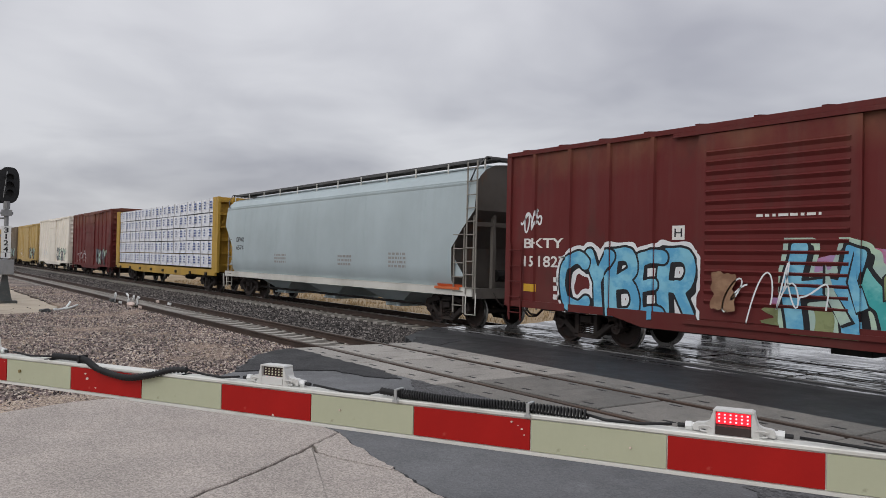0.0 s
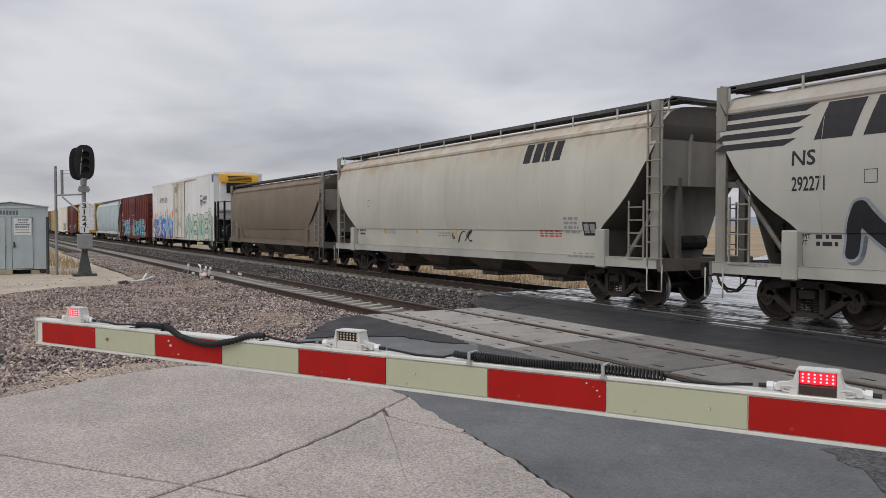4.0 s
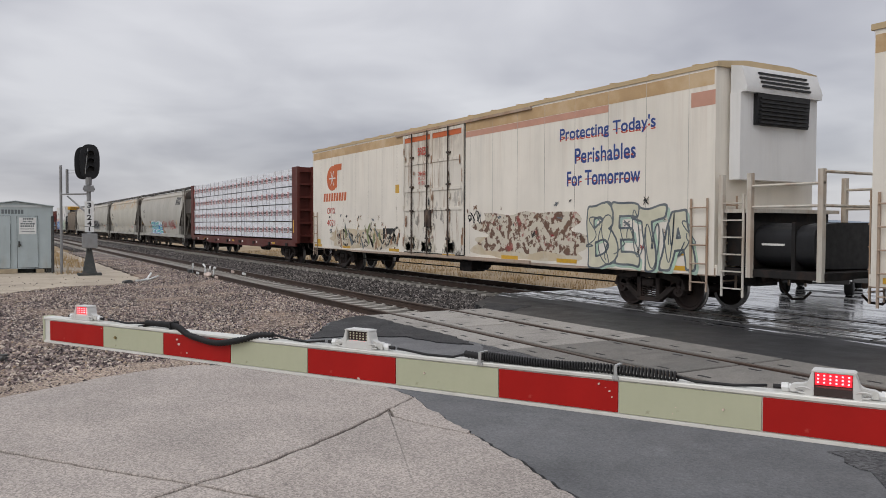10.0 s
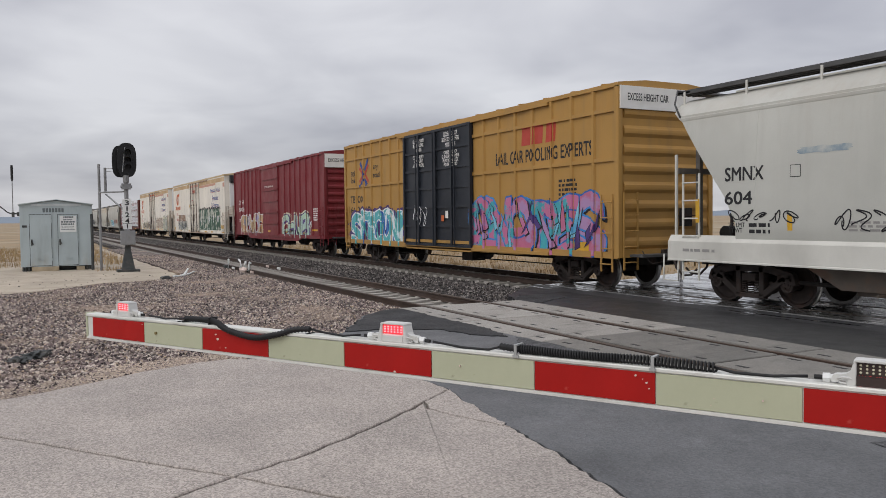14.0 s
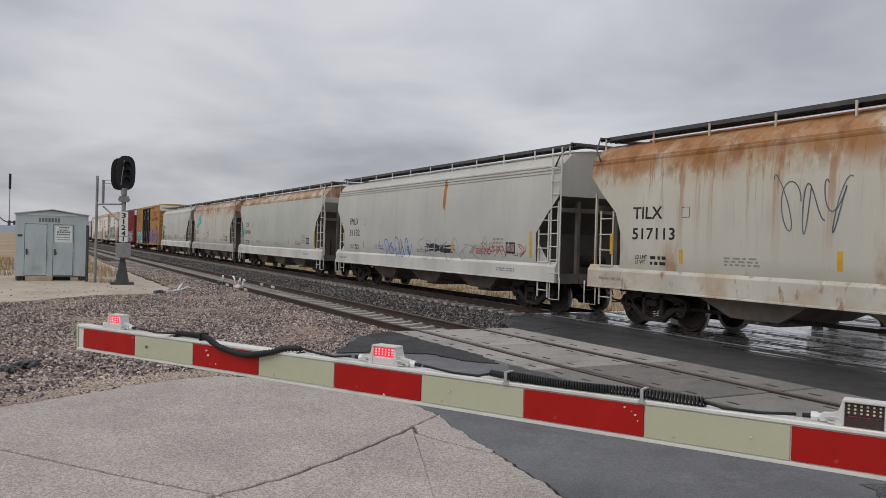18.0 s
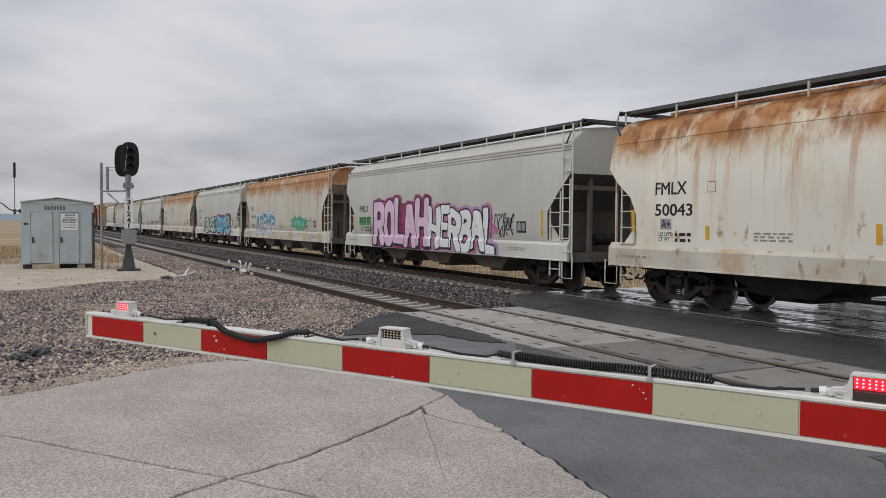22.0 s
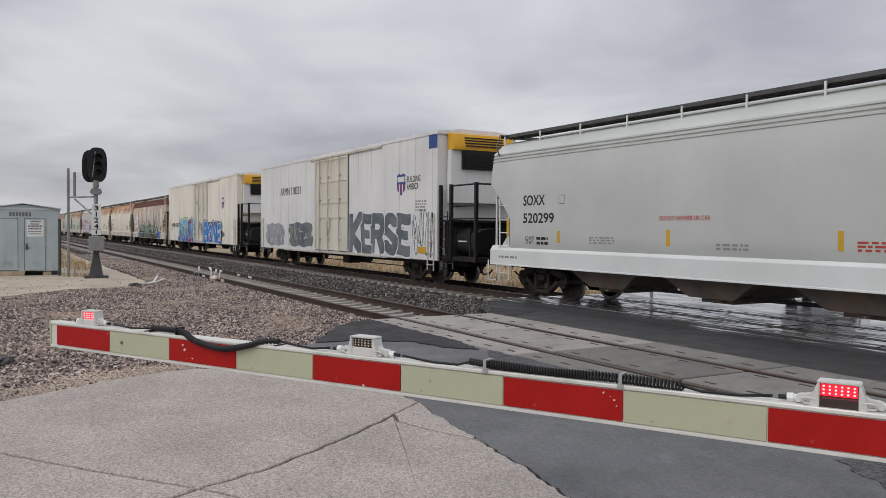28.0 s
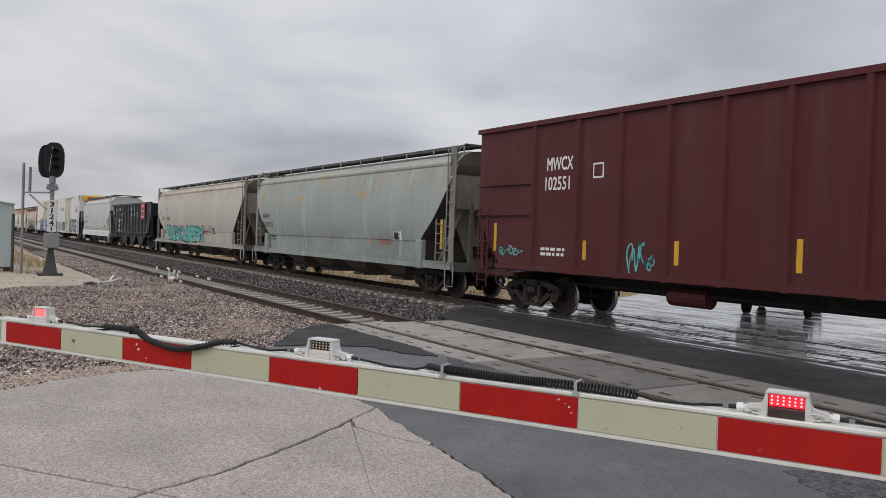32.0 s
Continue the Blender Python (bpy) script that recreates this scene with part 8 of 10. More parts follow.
# ---- paints of the cars ----
PALE = (0.50, 0.50, 0.46)
P = {
    "blue_grey": car_paint("blue_grey_paint", (0.40, 0.47, 0.49), dirt=0.2),
    "oxide": car_paint("oxide_red_paint", (0.125, 0.020, 0.019), 0.25, 0.0, 0.35, 3.9, 0.6, (0.09, 0.03, 0.02), [((0.07, 0.03, 0.025), (1.1, 1.1, 0.6), 0.55, 0.7, 0.6, 0, 0)]),
    "oxide_trim": car_paint("oxide_red_trim_paint", (0.115, 0.02, 0.018), 0, 0, 0.3, 3.9, 0.6),
    "reefer_white": car_paint("white_reefer_paint", (0.72, 0.72, 0.71), 0, 0.12, 0.25, 4.4, 0.4),
    "reefer_door": car_paint("cream_stained_door_paint", (0.66, 0.635, 0.55), 0.15, 0.35, 0.35, 4.2, 0.5, (0.24, 0.13, 0.06), [((0.42, 0.33, 0.22), (2.2, 2.2, 0.5), 0.55, 0.7, 0.6, 2.2, 0.9)]),
    "reefer_trim": car_paint("dirty_white_trim_paint", (0.58, 0.56, 0.50), 0.2, 0.3, 0.5, 1.0, 0.5),
    "brown_hopper": car_paint("brown_grimy_paint", (0.175, 0.142, 0.108), 0.2, 0.2, 0.6, 3.3, 0.7, (0.13, 0.08, 0.05)),
    "grey_a": car_paint("pale_grey_hopper_paint", (0.43, 0.42, 0.38), 0.12, 0.08, 0.35, 3.6),
    "grey_b": car_paint("warm_grey_hopper_paint", (0.49, 0.475, 0.415), 0.3, 0.1, 0.35, 3.5),
    "grey_e": car_paint("warm_grey_paint_rusty_above", (0.49, 0.475, 0.415), 0.2, 0.1, 0.35, 3.5, 0.55, ORANGE_RUST, [((0.47, 0.30, 0.12), (0.7, 0.7, 1.0), 0.52, 0.62, 0.75, 3.35, 3.7), ((0.36, 0.17, 0.05), (1.6, 1.6, 1.8), 0.57, 0.63, 0.8, 3.4, 3.75)]),
    "grey_c": car_paint("light_grey_hopper_paint", PALE, 0.05, 0.05, 0.25, 3.6),
    "grey_d": car_paint("green_grey_hopper_paint", (0.47, 0.48, 0.43), 0.1, 0.08, 0.3, 3.6),
    "rust_a": car_paint("rust_streaked_hopper_paint", (0.56, 0.54, 0.46), 0.9, 0.85, 0.25, 3.2, 0.55, (0.33, 0.135, 0.04), [((0.36, 0.2, 0.09), (1.5, 1.5, 0.6), 0.58, 0.68, 0.7, 2.4, 1.5), ((0.37, 0.175, 0.062), (0.6, 0.6, 0.35), 0.25, 0.5, 0.8, 3.5, 3.85), ((0.22, 0.09, 0.03), (2.4, 2.4, 1.0), 0.50, 0.62, 0.7, 3.6, 3.95)]),
    "rust_b": car_paint("rust_stained_cream_paint", (0.75, 0.72, 0.63), 1.0, 0.7, 0.14, 3.2, 0.55, (0.42, 0.165, 0.04), [((0.55, 0.40, 0.19), (0.9, 0.9, 0.25), 0.56, 0.70, 0.45, 0, 0), ((0.32, 0.15, 0.06), (5, 5, 2.2), 0.62, 0.68, 0.7, 2.3, 1.7), ((0.40, 0.19, 0.065), (1.3, 1.3, 0.5), 0.40, 0.56, 0.7, 3.4, 3.8), ((0.22, 0.08, 0.028), (2.4, 2.4, 0.8), 0.50, 0.60, 0.9, 3.45, 3.85)]),
    "rust_c": car_paint("light_rust_streaked_paint", (0.54, 0.525, 0.46), 0.8, 0.8, 0.25, 3.3, 0.55, (0.33, 0.135, 0.04)),
    "rust_patch": make_mat("orange_rust_patch", (0.40, 0.17, 0.05), 0.8, 0, 0.2, 3, 40, 0.1, [((0.20, 0.08, 0.03), (6, 6, 4), 0.5, 0.65, 0.7, 0, 0)]),
    "rust_roof": car_paint("rusted_brown_roof", (0.10, 0.035, 0.022), 0, 0, 0.3, 3.3, 0.75),
    "worn_cream": car_paint("peeled_cream_paint", (0.62, 0.57, 0.48), 0.5, 0.5, 0.25, 3.2, 0.6, ORANGE_RUST, [((0.34, 0.17, 0.08), (2.2, 2.2, 0.7), 0.54, 0.62, 0.8, 0, 0), ((0.24, 0.26, 0.29), (1.5, 1.5, 0.35), 0.50, 0.60, 0.85, 1.6, 2.4), ((0.45, 0.24, 0.13), (0.8, 0.8, 1.0), 0.54, 0.66, 0.7, 0, 0)]),
    "sill_white": car_paint("white_sill_paint", (0.62, 0.61, 0.56), 0, 0, 0.45, 3.3),
    "sill_rusty": car_paint("rust_stained_cream_sill_paint", (0.58, 0.55, 0.47), 0, 0, 0.4, 3.3, 0.55, ORANGE_RUST, [((0.40, 0.24, 0.11), (1.2, 1.2, 1.2), 0.46, 0.68, 0.6, 0, 0), ((0.25, 0.11, 0.05), (4, 4, 2), 0.58, 0.68, 0.7, 0, 0)]),
    "sill_grey": car_paint("grey_sill_paint", (0.42, 0.41, 0.37), 0, 0, 0.55, 3.3),
    # its dark grey layer puts the shade below the bulge into the paint
    "green_grey": car_paint("weathered_green_grey_paint", (0.33, 0.37, 0.35), 0.12, 0.15, 0.3, 3.2, 0.6, ORANGE_RUST, [((0.46, 0.29, 0.11), (0.8, 0.8, 1.1), 0.57, 0.66, 0.7, 2.7, 3.2), ((0.15, 0.16, 0.155), (0.5, 0.5, 1.0), 0.38, 0.6, 0.5, 2.3, 1.7), ((0.5, 0.53, 0.5), (3.2, 3.2, 0.12), 0.58, 0.66, 0.5, 0, 0)]),
    "cryo": car_paint("dirty_white_insulated_car_paint", (0.80, 0.755, 0.67), 0, 0.15, 0.35, 4.4, 0.5),
    "old_door": car_paint("rust_stained_door_paint", (0.74, 0.70, 0.62), 0.2, 0.45, 0.3, 3.8, 0.6, (0.16, 0.09, 0.05), [((0.06, 0.05, 0.045), (3.2, 3.2, 1.6), 0.56, 0.62, 0.9, 3.6, 1.4), ((0.30, 0.17, 0.09), (6, 6, 0.5), 0.58, 0.68, 0.7, 0, 0)]),
    "cryo_trim": car_paint("rusty_white_trim_paint", (0.42, 0.33, 0.26), 0.3, 0.3, 0.6, 1.0, 0.6),
    "cryo_roof": car_paint("faded_tan_roof_paint", (0.52, 0.40, 0.24), 0, 0, 0.25, 3, 0.6),
    "maroon": car_paint("maroon_boxcar_paint", (0.185, 0.024, 0.030), 0, 0, 0.25, 3.9, 0.5, ORANGE_RUST, [((0.24, 0.07, 0.075), (1.4, 1.4, 0.5), 0.52, 0.70, 0.5, 0, 0), ((0.10, 0.02, 0.022), (3.5, 3.5, 0.2), 0.56, 0.7, 0.5, 0, 0)]),
    "box_yellow": car_paint("weathered_yellow_boxcar_paint", (0.42, 0.24, 0.07), 0, 0.1, 0.45, 4.2, 0.55, (0.2, 0.1, 0.05)),
    "car_black": car_paint("black_car_paint", (0.022, 0.026, 0.034), 0, 0, 0.15, 4, 0.45),
    "sox": car_paint("clean_pale_grey_paint", (0.52, 0.54, 0.52), 0, 0, 0.08, 3.6, 0.45),
    "sox_sill": car_paint("clean_white_sill_paint", (0.68, 0.70, 0.69), 0, 0, 0.1, 3.6, 0.45),
    "brown_gondola": car_paint("dark_brown_red_paint", (0.085, 0.019, 0.021), 0, 0, 0.3, 4.2, 0.5),
    "tan_yellow": car_paint("faded_tan_yellow_paint", (0.48, 0.34, 0.13), 0, 0.1, 0.4, 4.2),
    "lumber_red": car_paint("brown_red_flatcar_paint", (0.11, 0.028, 0.022), 0, 0, 0.35, 4, 0.55),
    "lumber_yellow": car_paint("yellow_flatcar_paint", (0.45, 0.28, 0.05), 0, 0, 0.5, 4, 0.55),
    # the grey layers put the shade of wrinkles into the wrap's colour
    "wrap": make_mat("white_lumber_wrap", (0.80, 0.82, 0.87), 0.34, 0, 0.10, 3, 9, 1.0, [((0.50, 0.52, 0.58), (1.6, 1.6, 4.5), 0.55, 0.66, 0.5, 0, 0), ((0.34, 0.36, 0.41), (3.5, 3.5, 9.0), 0.62, 0.66, 0.6, 0, 0)]),
    "unit_yellow": plain_mat("yellow_cooling_unit", (0.68, 0.36, 0.02), 0.4),
    "unit_white": plain_mat("white_cooling_unit", (0.68, 0.68, 0.67), 0.4),
    "sign_red": plain_mat("red_sign_paint", (0.5, 0.035, 0.04), 0.5),
    "decal_green": plain_mat("green_decal", (0.05, 0.28, 0.08), 0.5),
    "panel_green": make_mat("peeling_dark_green_paint", (0.022, 0.085, 0.05), 0.6, 0, 0.1, 2, 40, 0.05, [((0.62, 0.60, 0.52), (2.2, 2.2, 2.2), 0.52, 0.58, 0.95, 0, 0)]),
    "peel_brown": make_mat("peeling_brown_paint", (0.16, 0.09, 0.06), 0.6, 0, 0.2, 2, 40, 0.05, [((0.62, 0.57, 0.47), (4.5, 4.5, 4.5), 0.47, 0.50, 0.95, 0, 0), ((0.3, 0.06, 0.05), (3, 3, 3), 0.6, 0.66, 0.8, 0, 0)]),
    "peel_black": make_mat("peeling_black_paint", (0.03, 0.03, 0.03), 0.6, 0, 0.2, 2, 40, 0.05, [((0.64, 0.59, 0.49), (4.0, 4.0, 4.0), 0.47, 0.50, 0.95, 0, 0)]),
    "fade_blue": make_mat("faded_blue_paint", (0.24, 0.31, 0.36), 0.6, 0, 0.1, 2, 40, 0.03, [(PALE, (2, 2, 2), 0.42, 0.6, 0.9, 0, 0)]),
    "band_salmon": plain_mat("salmon_band_paint", (0.55, 0.30, 0.22), 0.6),
    "band_tan": make_mat("faded_tan_band_paint", (0.50, 0.34, 0.18), 0.6, 0, 0.15, 1, 30, 0.03, [((0.62, 0.5, 0.34), (1, 1, 1), 0.5, 0.7, 0.6, 0, 0)]),
}
# mottled sprays for large pieces
SP["plum"] = spray("spray_plum", (0.045, 0.03, 0.06), (0.03, 0.025, 0.035))
SP["flesh"] = make_mat("spray_teal_pink", (0.06, 0.36, 0.42), 0.6, 0, 0.1, 3, 60, 0.02, [((0.52, 0.16, 0.30), (1.4, 1.4, 1.8), 0.48, 0.53, 1, 0, 0), ((0.10, 0.05, 0.25), (2.0, 2.0, 2.0), 0.60, 0.64, 1, 0, 0)])
SP["haze"] = spray("spray_pale_blue_mist", (0.36, 0.45, 0.55))
SP["ice"] = make_mat("spray_turquoise_white", (0.10, 0.42, 0.46), 0.6, 0, 0.1, 3, 60, 0.02, [((0.70, 0.80, 0.82), (1.6, 1.6, 2.2), 0.56, 0.60, 1, 0, 0), ((0.05, 0.28, 0.22), (2.4, 2.4, 1.6), 0.60, 0.64, 1, 0, 0)])


# ---- the train, from its far head to the cars that come in last ----
def yellow_lead(a, u0, u1, paint, label, top=4.7):
    posts = [u0 + 1.2 + k * 1.25 for k in range(int((u1 - u0 - 2) / 1.25) + 1)]
    d = (u0 + u1) / 2
    posts = [p for p in posts if not d - 1.7 < p < d + 1.7]
    car, side = box_car(label, a, u0, u1, top, 0.8, paint, paint, posts, (d - 1.6, d + 1.6), "panel")
    side.tag(u0 + 2.0, 1.1, u0 + 6, 2.0, SP["white"], int(-a), 6)
    side.graffiti("OKAY", d + 2.2, 1.0, u1 - 1.5, 2.1, [SP["slate"], SP["mint"]], SP["black"], None, int(-a))
    return car


yellow_lead(-470, 1.0, 16.8, P["tan_yellow"], "tan yellow boxcar with spray-painted lower side")
yellow_lead(-452.5, 1.0, 16.8, P["oxide"], "brown red boxcar with spray-painted lower side")
yellow_lead(-435, 1.0, 16.8, P["tan_yellow"], "tan yellow boxcar with spray-painted lower side")
yellow_lead(-417.5, 1.0, 16.8, P["brown_hopper"], "dark brown boxcar with spray-painted lower side")
yellow_lead(-400, 1.0, 16.6, P["tan_yellow"], "tan yellow boxcar with spray-painted lower side")
yellow_lead(-382.5, 1.0, 17.6, P["cryo"], "cream boxcar with spray-painted lower side", 4.9)
yellow_lead(-366.94, 4.1, 18.3, P["oxide"], "brown red boxcar with pale tags on its lower side", 4.9)


def plain_marks(bundle, w, h):
    sb = Side(bundle, lambda x, z: 0.69)
    vs, fs = [], []
    rng = random.Random(4)
    for k in range(6):
        x = -w / 2 + w * (k + 0.25) / 6
        for q in range(3):
            b = len(vs)
            z = h * (0.3 + 0.2 * q)
            ww = rng.uniform(0.15, 0.4)
            vs += [(x, z), (x + ww, z), (x + ww, z + 0.07), (x, z + 0.07)]
            fs.append((b, b + 1, b + 2, b + 3))
    return [tagged(sb.lay("printed_mark", vs, fs, M["blue_ink"], 0.012), kind="stuff")]


def round_marks(bundle, w, h):
    sb = Side(bundle, lambda x, z: 0.69)
    rv, rf, bv, bf, wv, wf = [], [], [], [], [], []
    rng = random.Random(7)
    for k in range(5):
        x, z = -w / 2 + w * (k + 0.22) / 5, h * 0.5
        b = len(rv)
        for i in range(14):
            a_ = 2 * math.pi * i / 14
            rv += [(x + 0.15 * math.cos(a_), z + 0.15 * math.sin(a_)), (x + 0.12 * math.cos(a_), z + 0.12 * math.sin(a_))]
        for i in range(14):
            j = (i + 1) % 14
            rf.append((b + 2 * i, b + 2 * j, b + 2 * j + 1, b + 2 * i + 1))
        for sx in (-1, 1):
            b = len(rv)
            rv += [(x + sx * 0.05 - 0.02, z - 0.07), (x + sx * 0.05 + 0.02, z - 0.07), (x + sx * 0.05 + 0.02, z + 0.07), (x + sx * 0.05 - 0.02, z + 0.07)]
            rf.append((b, b + 1, b + 2, b + 3))
        xx = x + 0.23
        for q in range(7):
            b = len(bv)
            ww = rng.uniform(0.035, 0.055)
            hh = 0.15 if q == 0 else 0.11
            bv += [(xx, z - 0.03), (xx + ww, z - 0.03), (xx + ww, z - 0.03 + hh), (xx, z - 0.03 + hh)]
            bf.append((b, b + 1, b + 2, b + 3))
            xx += ww + 0.02
        xx = x + 0.27
        for q in range(6):
            b = len(bv)
            bv += [(xx, z - 0.13), (xx + 0.035, z - 0.13), (xx + 0.035, z - 0.08), (xx, z - 0.08)]
            bf.append((b, b + 1, b + 2, b + 3))
            xx += 0.065
    return [tagged(sb.lay("red_ring_mark", rv, rf, M["red_ink"], 0.014), kind="stuff"), tagged(sb.lay("printed_bar", bv, bf, M["ink"], 0.014), kind="stuff")]


lumber_car("yellow centerbeam flatcar loaded with white-wrapped lumber", -350.58, 3.9, 23.9, 4.62, P["lumber_yellow"], P["wrap"], 5, 4, plain_marks)

car, s = hopper_car("blue-grey covered hopper car in fairly clean paint", -327.97, 2.7, 21.75, FLOW, "hex", P["blue_grey"], P["sill_white"], 3, None, 5, chute_paint=P["blue_grey"])
s.paint = P["blue_grey"]
marks_of(s, "DFWX", "6574", 4.2, 2.45, 0.9, M["ink"], 0.2)
s.bars(8.5, 1.6, 9.6, 2.0, 3, M["grey_ink"], 3), s.bars(14, 1.6, 15, 2.0, 3, M["grey_ink"], 4), s.bars(17.4, 1.6, 18.4, 2.1, 4, M["grey_ink"], 5)
s.patch("stencil_panel", 20.0, 1.06, 21.2, 1.2, M["orange_ink"], 0.03)

posts = [3.9, 5.1, 6.3, 7.5, 12.8, 13.75, 14.65, 15.53, 16.45, 17.35]
car, s = box_car("oxide red boxcar with blue and pastel graffiti along its side", -307.76, 2.9, 18.05, 4.55, 0.78, P["oxide"], P["oxide_trim"], posts, (8.65, 11.75), "ribbed", end_ribs=7)
s.tag(3.45, 2.55, 4.2, 3.1, SP["white"], 5, 2, 0.05)
s.letter("BKTY", 3.55, 2.20, 4.9, 2.42, M["white_ink"]), s.letter("151827", 3.55, 1.75, 5.0, 2.0, M["white_ink"])
s.patch("stencil_panel", 3.55, 1.15, 4.0, 1.33, M["yellow"], 0.006), s.patch("stencil_panel", 16.5, 1.0, 17.05, 1.2, M["yellow"], 0.006)
s.graffiti("CYBER", 4.95, 0.70, 8.5, 2.15, [SP["sky"]], SP["black"], SP["white"], 3, 0.07, 0.03, 1.2, SP["black"], norm=2.3)
s.blob("graffiti_cloud", 10.2, 0.62, 16.1, 2.25, SP["rose"], 8, 0.004, 0.2), s.blob("graffiti_cloud", 10.0, 0.62, 12.6, 1.3, SP["olive"], 9, 0.006, 0.25), s.blob("graffiti_cloud", 13.5, 0.62, 16.2, 1.2, SP["mint"], 12, 0.006, 0.25)
s.graffiti("HYMDE", 10.6, 0.68, 16.0, 2.15, [SP["sky"], SP["teal"], SP["sky"]], SP["black"], SP["mint"], 4, 0.06, 0.07, 1.25, None, 0.008, 5)
s.shards(10.8, 0.75, 16.0, 2.1, [SP["sky"], SP["mint"], SP["teal"], SP["olive"]], 14, 502, 0.017, 0.4, SP["black"])
s.tag(16.4, 1.3, 17.2, 2.25, SP["white"], 15, 3, 0.04), s.tag(9.3, 0.9, 11.3, 1.9, SP["white"], 17, 4, 0.03, 0.09), s.blob("graffiti_cloud", 9.0, 1.0, 9.6, 1.8, SP["brown"], 19, 0.09)
s.patch("placard", 8.0, 2.36, 8.3, 2.64, M["white_ink"], 0.006), s.letter("H", 8.06, 2.42, 8.24, 2.58, M["ink"], lift=0.009), s.bars(9.9, 2.75, 11.1, 2.83, 1, M["white_ink"], 9), s.bars(4.6, 1.0, 5.0, 1.6, 3, M["white_ink"], 10), s.bars(15.9, 0.9, 16.9, 1.02, 2, M["white_ink"], 11)


def reefer(label, a, u0, u1, top, sill, paint, trim, roof, door, unit_paint, frame, old=False, seams=None):
    seams = seams or [u for u in np.arange(u0 + 1.0, u1 - 0.4, 1.22) if not door[0] - 0.2 < u < door[1] + 0.2]
    car, side = box_car(label, a, u0, u1, top, sill, paint, trim, (), door, "plug", P["old_door"] if old else P["reefer_door"], "refrigerator_car", 1, roof, False, seams, fish=False)
    reefer_end(car, u1, top, sill, unit_paint, P["reefer_white"], frame, old)
    side.paint = paint
    return car, side


def shield(s, u0, z0, u1, z1):
    w, h = u1 - u0, z1 - z0
    out = [(0, 0.55), (0.08, 0.25), (0.5, 0), (0.92, 0.25), (1, 0.55), (0.93, 0.8), (1, 0.9), (0.75, 1), (0.5, 0.93), (0.25, 1), (0, 0.9), (0.07, 0.8)]
    s.lay("emblem", [(u0 + x * w, z0 + z * h) for x, z in out], [tuple(range(12))], M["blue_ink"], 0.004, "blue shield emblem with red and white stripes")
    for k in range(5):
        x = u0 + w * (0.12 + 0.165 * k)
        low = z0 + h * (0.12 if k in (1, 2, 3) else 0.26)
        s.lay("emblem_stripe", [(x, low), (x + w * 0.09, low - h * 0.02), (x + w * 0.09, z0 + h * 0.52), (x, z0 + h * 0.52)], [(0, 1, 2, 3)], M["red_ink"] if k % 2 == 0 else M["white_ink"], 0.007)
    s.lay("emblem_bar", [(u0 + w * 0.12, z0 + h * 0.62), (u0 + w * 0.88, z0 + h * 0.62), (u0 + w * 0.88, z0 + h * 0.85), (u0 + w * 0.12, z0 + h * 0.85)], [(0, 1, 2, 3)], M["white_ink"], 0.007)


car, s = reefer("white refrigerator car with flame and mint graffiti", -289.36, 1.85, 22.25, 5.12, 0.86, P["reefer_white"], P["reefer_trim"], P["reefer_white"], (10.3, 14.13), P["unit_yellow"], M["black"])
s.letter("ARMN111224", 4.95, 3.62, 8.0, 4.0, M["ink"], bold=0.02)
for k in range(9):
    u = 2.6 + k * 0.86
    s.lay("graffiti_flame", [(u - 0.3, 1.6), (u + 0.62, 1.6), (u + 0.35, 2.25), (u + 0.3, 2.75 + 0.15 * (k % 3)), (u + 0.12, 2.3), (u - 0.05, 2.55)], [(0, 1, 2, 3, 4, 5)], SP["orange"], 0.005)
s.blob("graffiti_cloud", 2.5, 0.66, 10.3, 2.3, SP["orange"], 3, 0.004, 0.1)
s.graffiti("SEISMO", 2.9, 0.62, 10.0, 2.5, [SP["blue_fade"], SP["sky_fade"], SP["blue_fade"]], SP["white"], None, 11, 0.085, 0.09, 1.4, SP["white"], 0.006, 7, 0.12)
s.shards(3.0, 0.7, 9.9, 2.55, [SP["blue_fade"], SP["grey"], SP["sky_fade"], SP["blue"], SP["black"], SP["sky_fade"]], 26, 501, 0.014, 0.5, SP["white"])
for k in range(12):
    s.blob("graffiti_flame", 2.3 + 0.68 * k, 2.2 + 0.12 * (k % 2), 2.62 + 0.68 * k, 2.75 + 0.16 * (k % 3), SP["orange"] if k % 3 else SP["amber"], 540 + k, 0.0035, 0.4, "", 0.6)
s.blob("graffiti_cloud", 14.3, 0.85, 21.9, 2.2, SP["mint"], 23, 0.004, 0.12)
s.graffiti("AMENDES", 14.3, 0.86, 21.8, 2.55, [SP["mint"], SP["mint"], SP["cream"]], SP["slate"], None, 12, 0.06, 0.05, 1.15, SP["slate"], 0.006, 3)
s.letter("CLOSE AND LOCK|DOORS BEFORE|MOVING CAR", 11.1, 4.25, 12.1, 4.65, M["ink"], lift=0.03), s.letter("SECURE BOTH|HASPS BEFORE|MOVING CAR", 11.1, 2.78, 11.8, 3.05, M["ink"], lift=0.03)
s.tag(12.6, 1.6, 13.3, 2.1, SP["black"], 12, 3, 0.025, 0.03)
shield(s, 18.7, 3.0, 19.35, 3.85)
s.letter("BUILDING|AMERICA", 19.5, 3.2, 20.5, 3.72, M["ink"])
s.patch("yellow_plate", 21.0, 0.9, 21.6, 1.08, M["yellow"], 0.012), s.patch("blue_plate", 21.75, 4.55, 22.2, 5.0, M["blue_ink"], 0.006), s.bars(20.8, 2.6, 21.6, 2.95, 4, M["grey_ink"], 12), s.bars(1.95, 1.2, 2.2, 2.2, 6, M["ink"], 13)

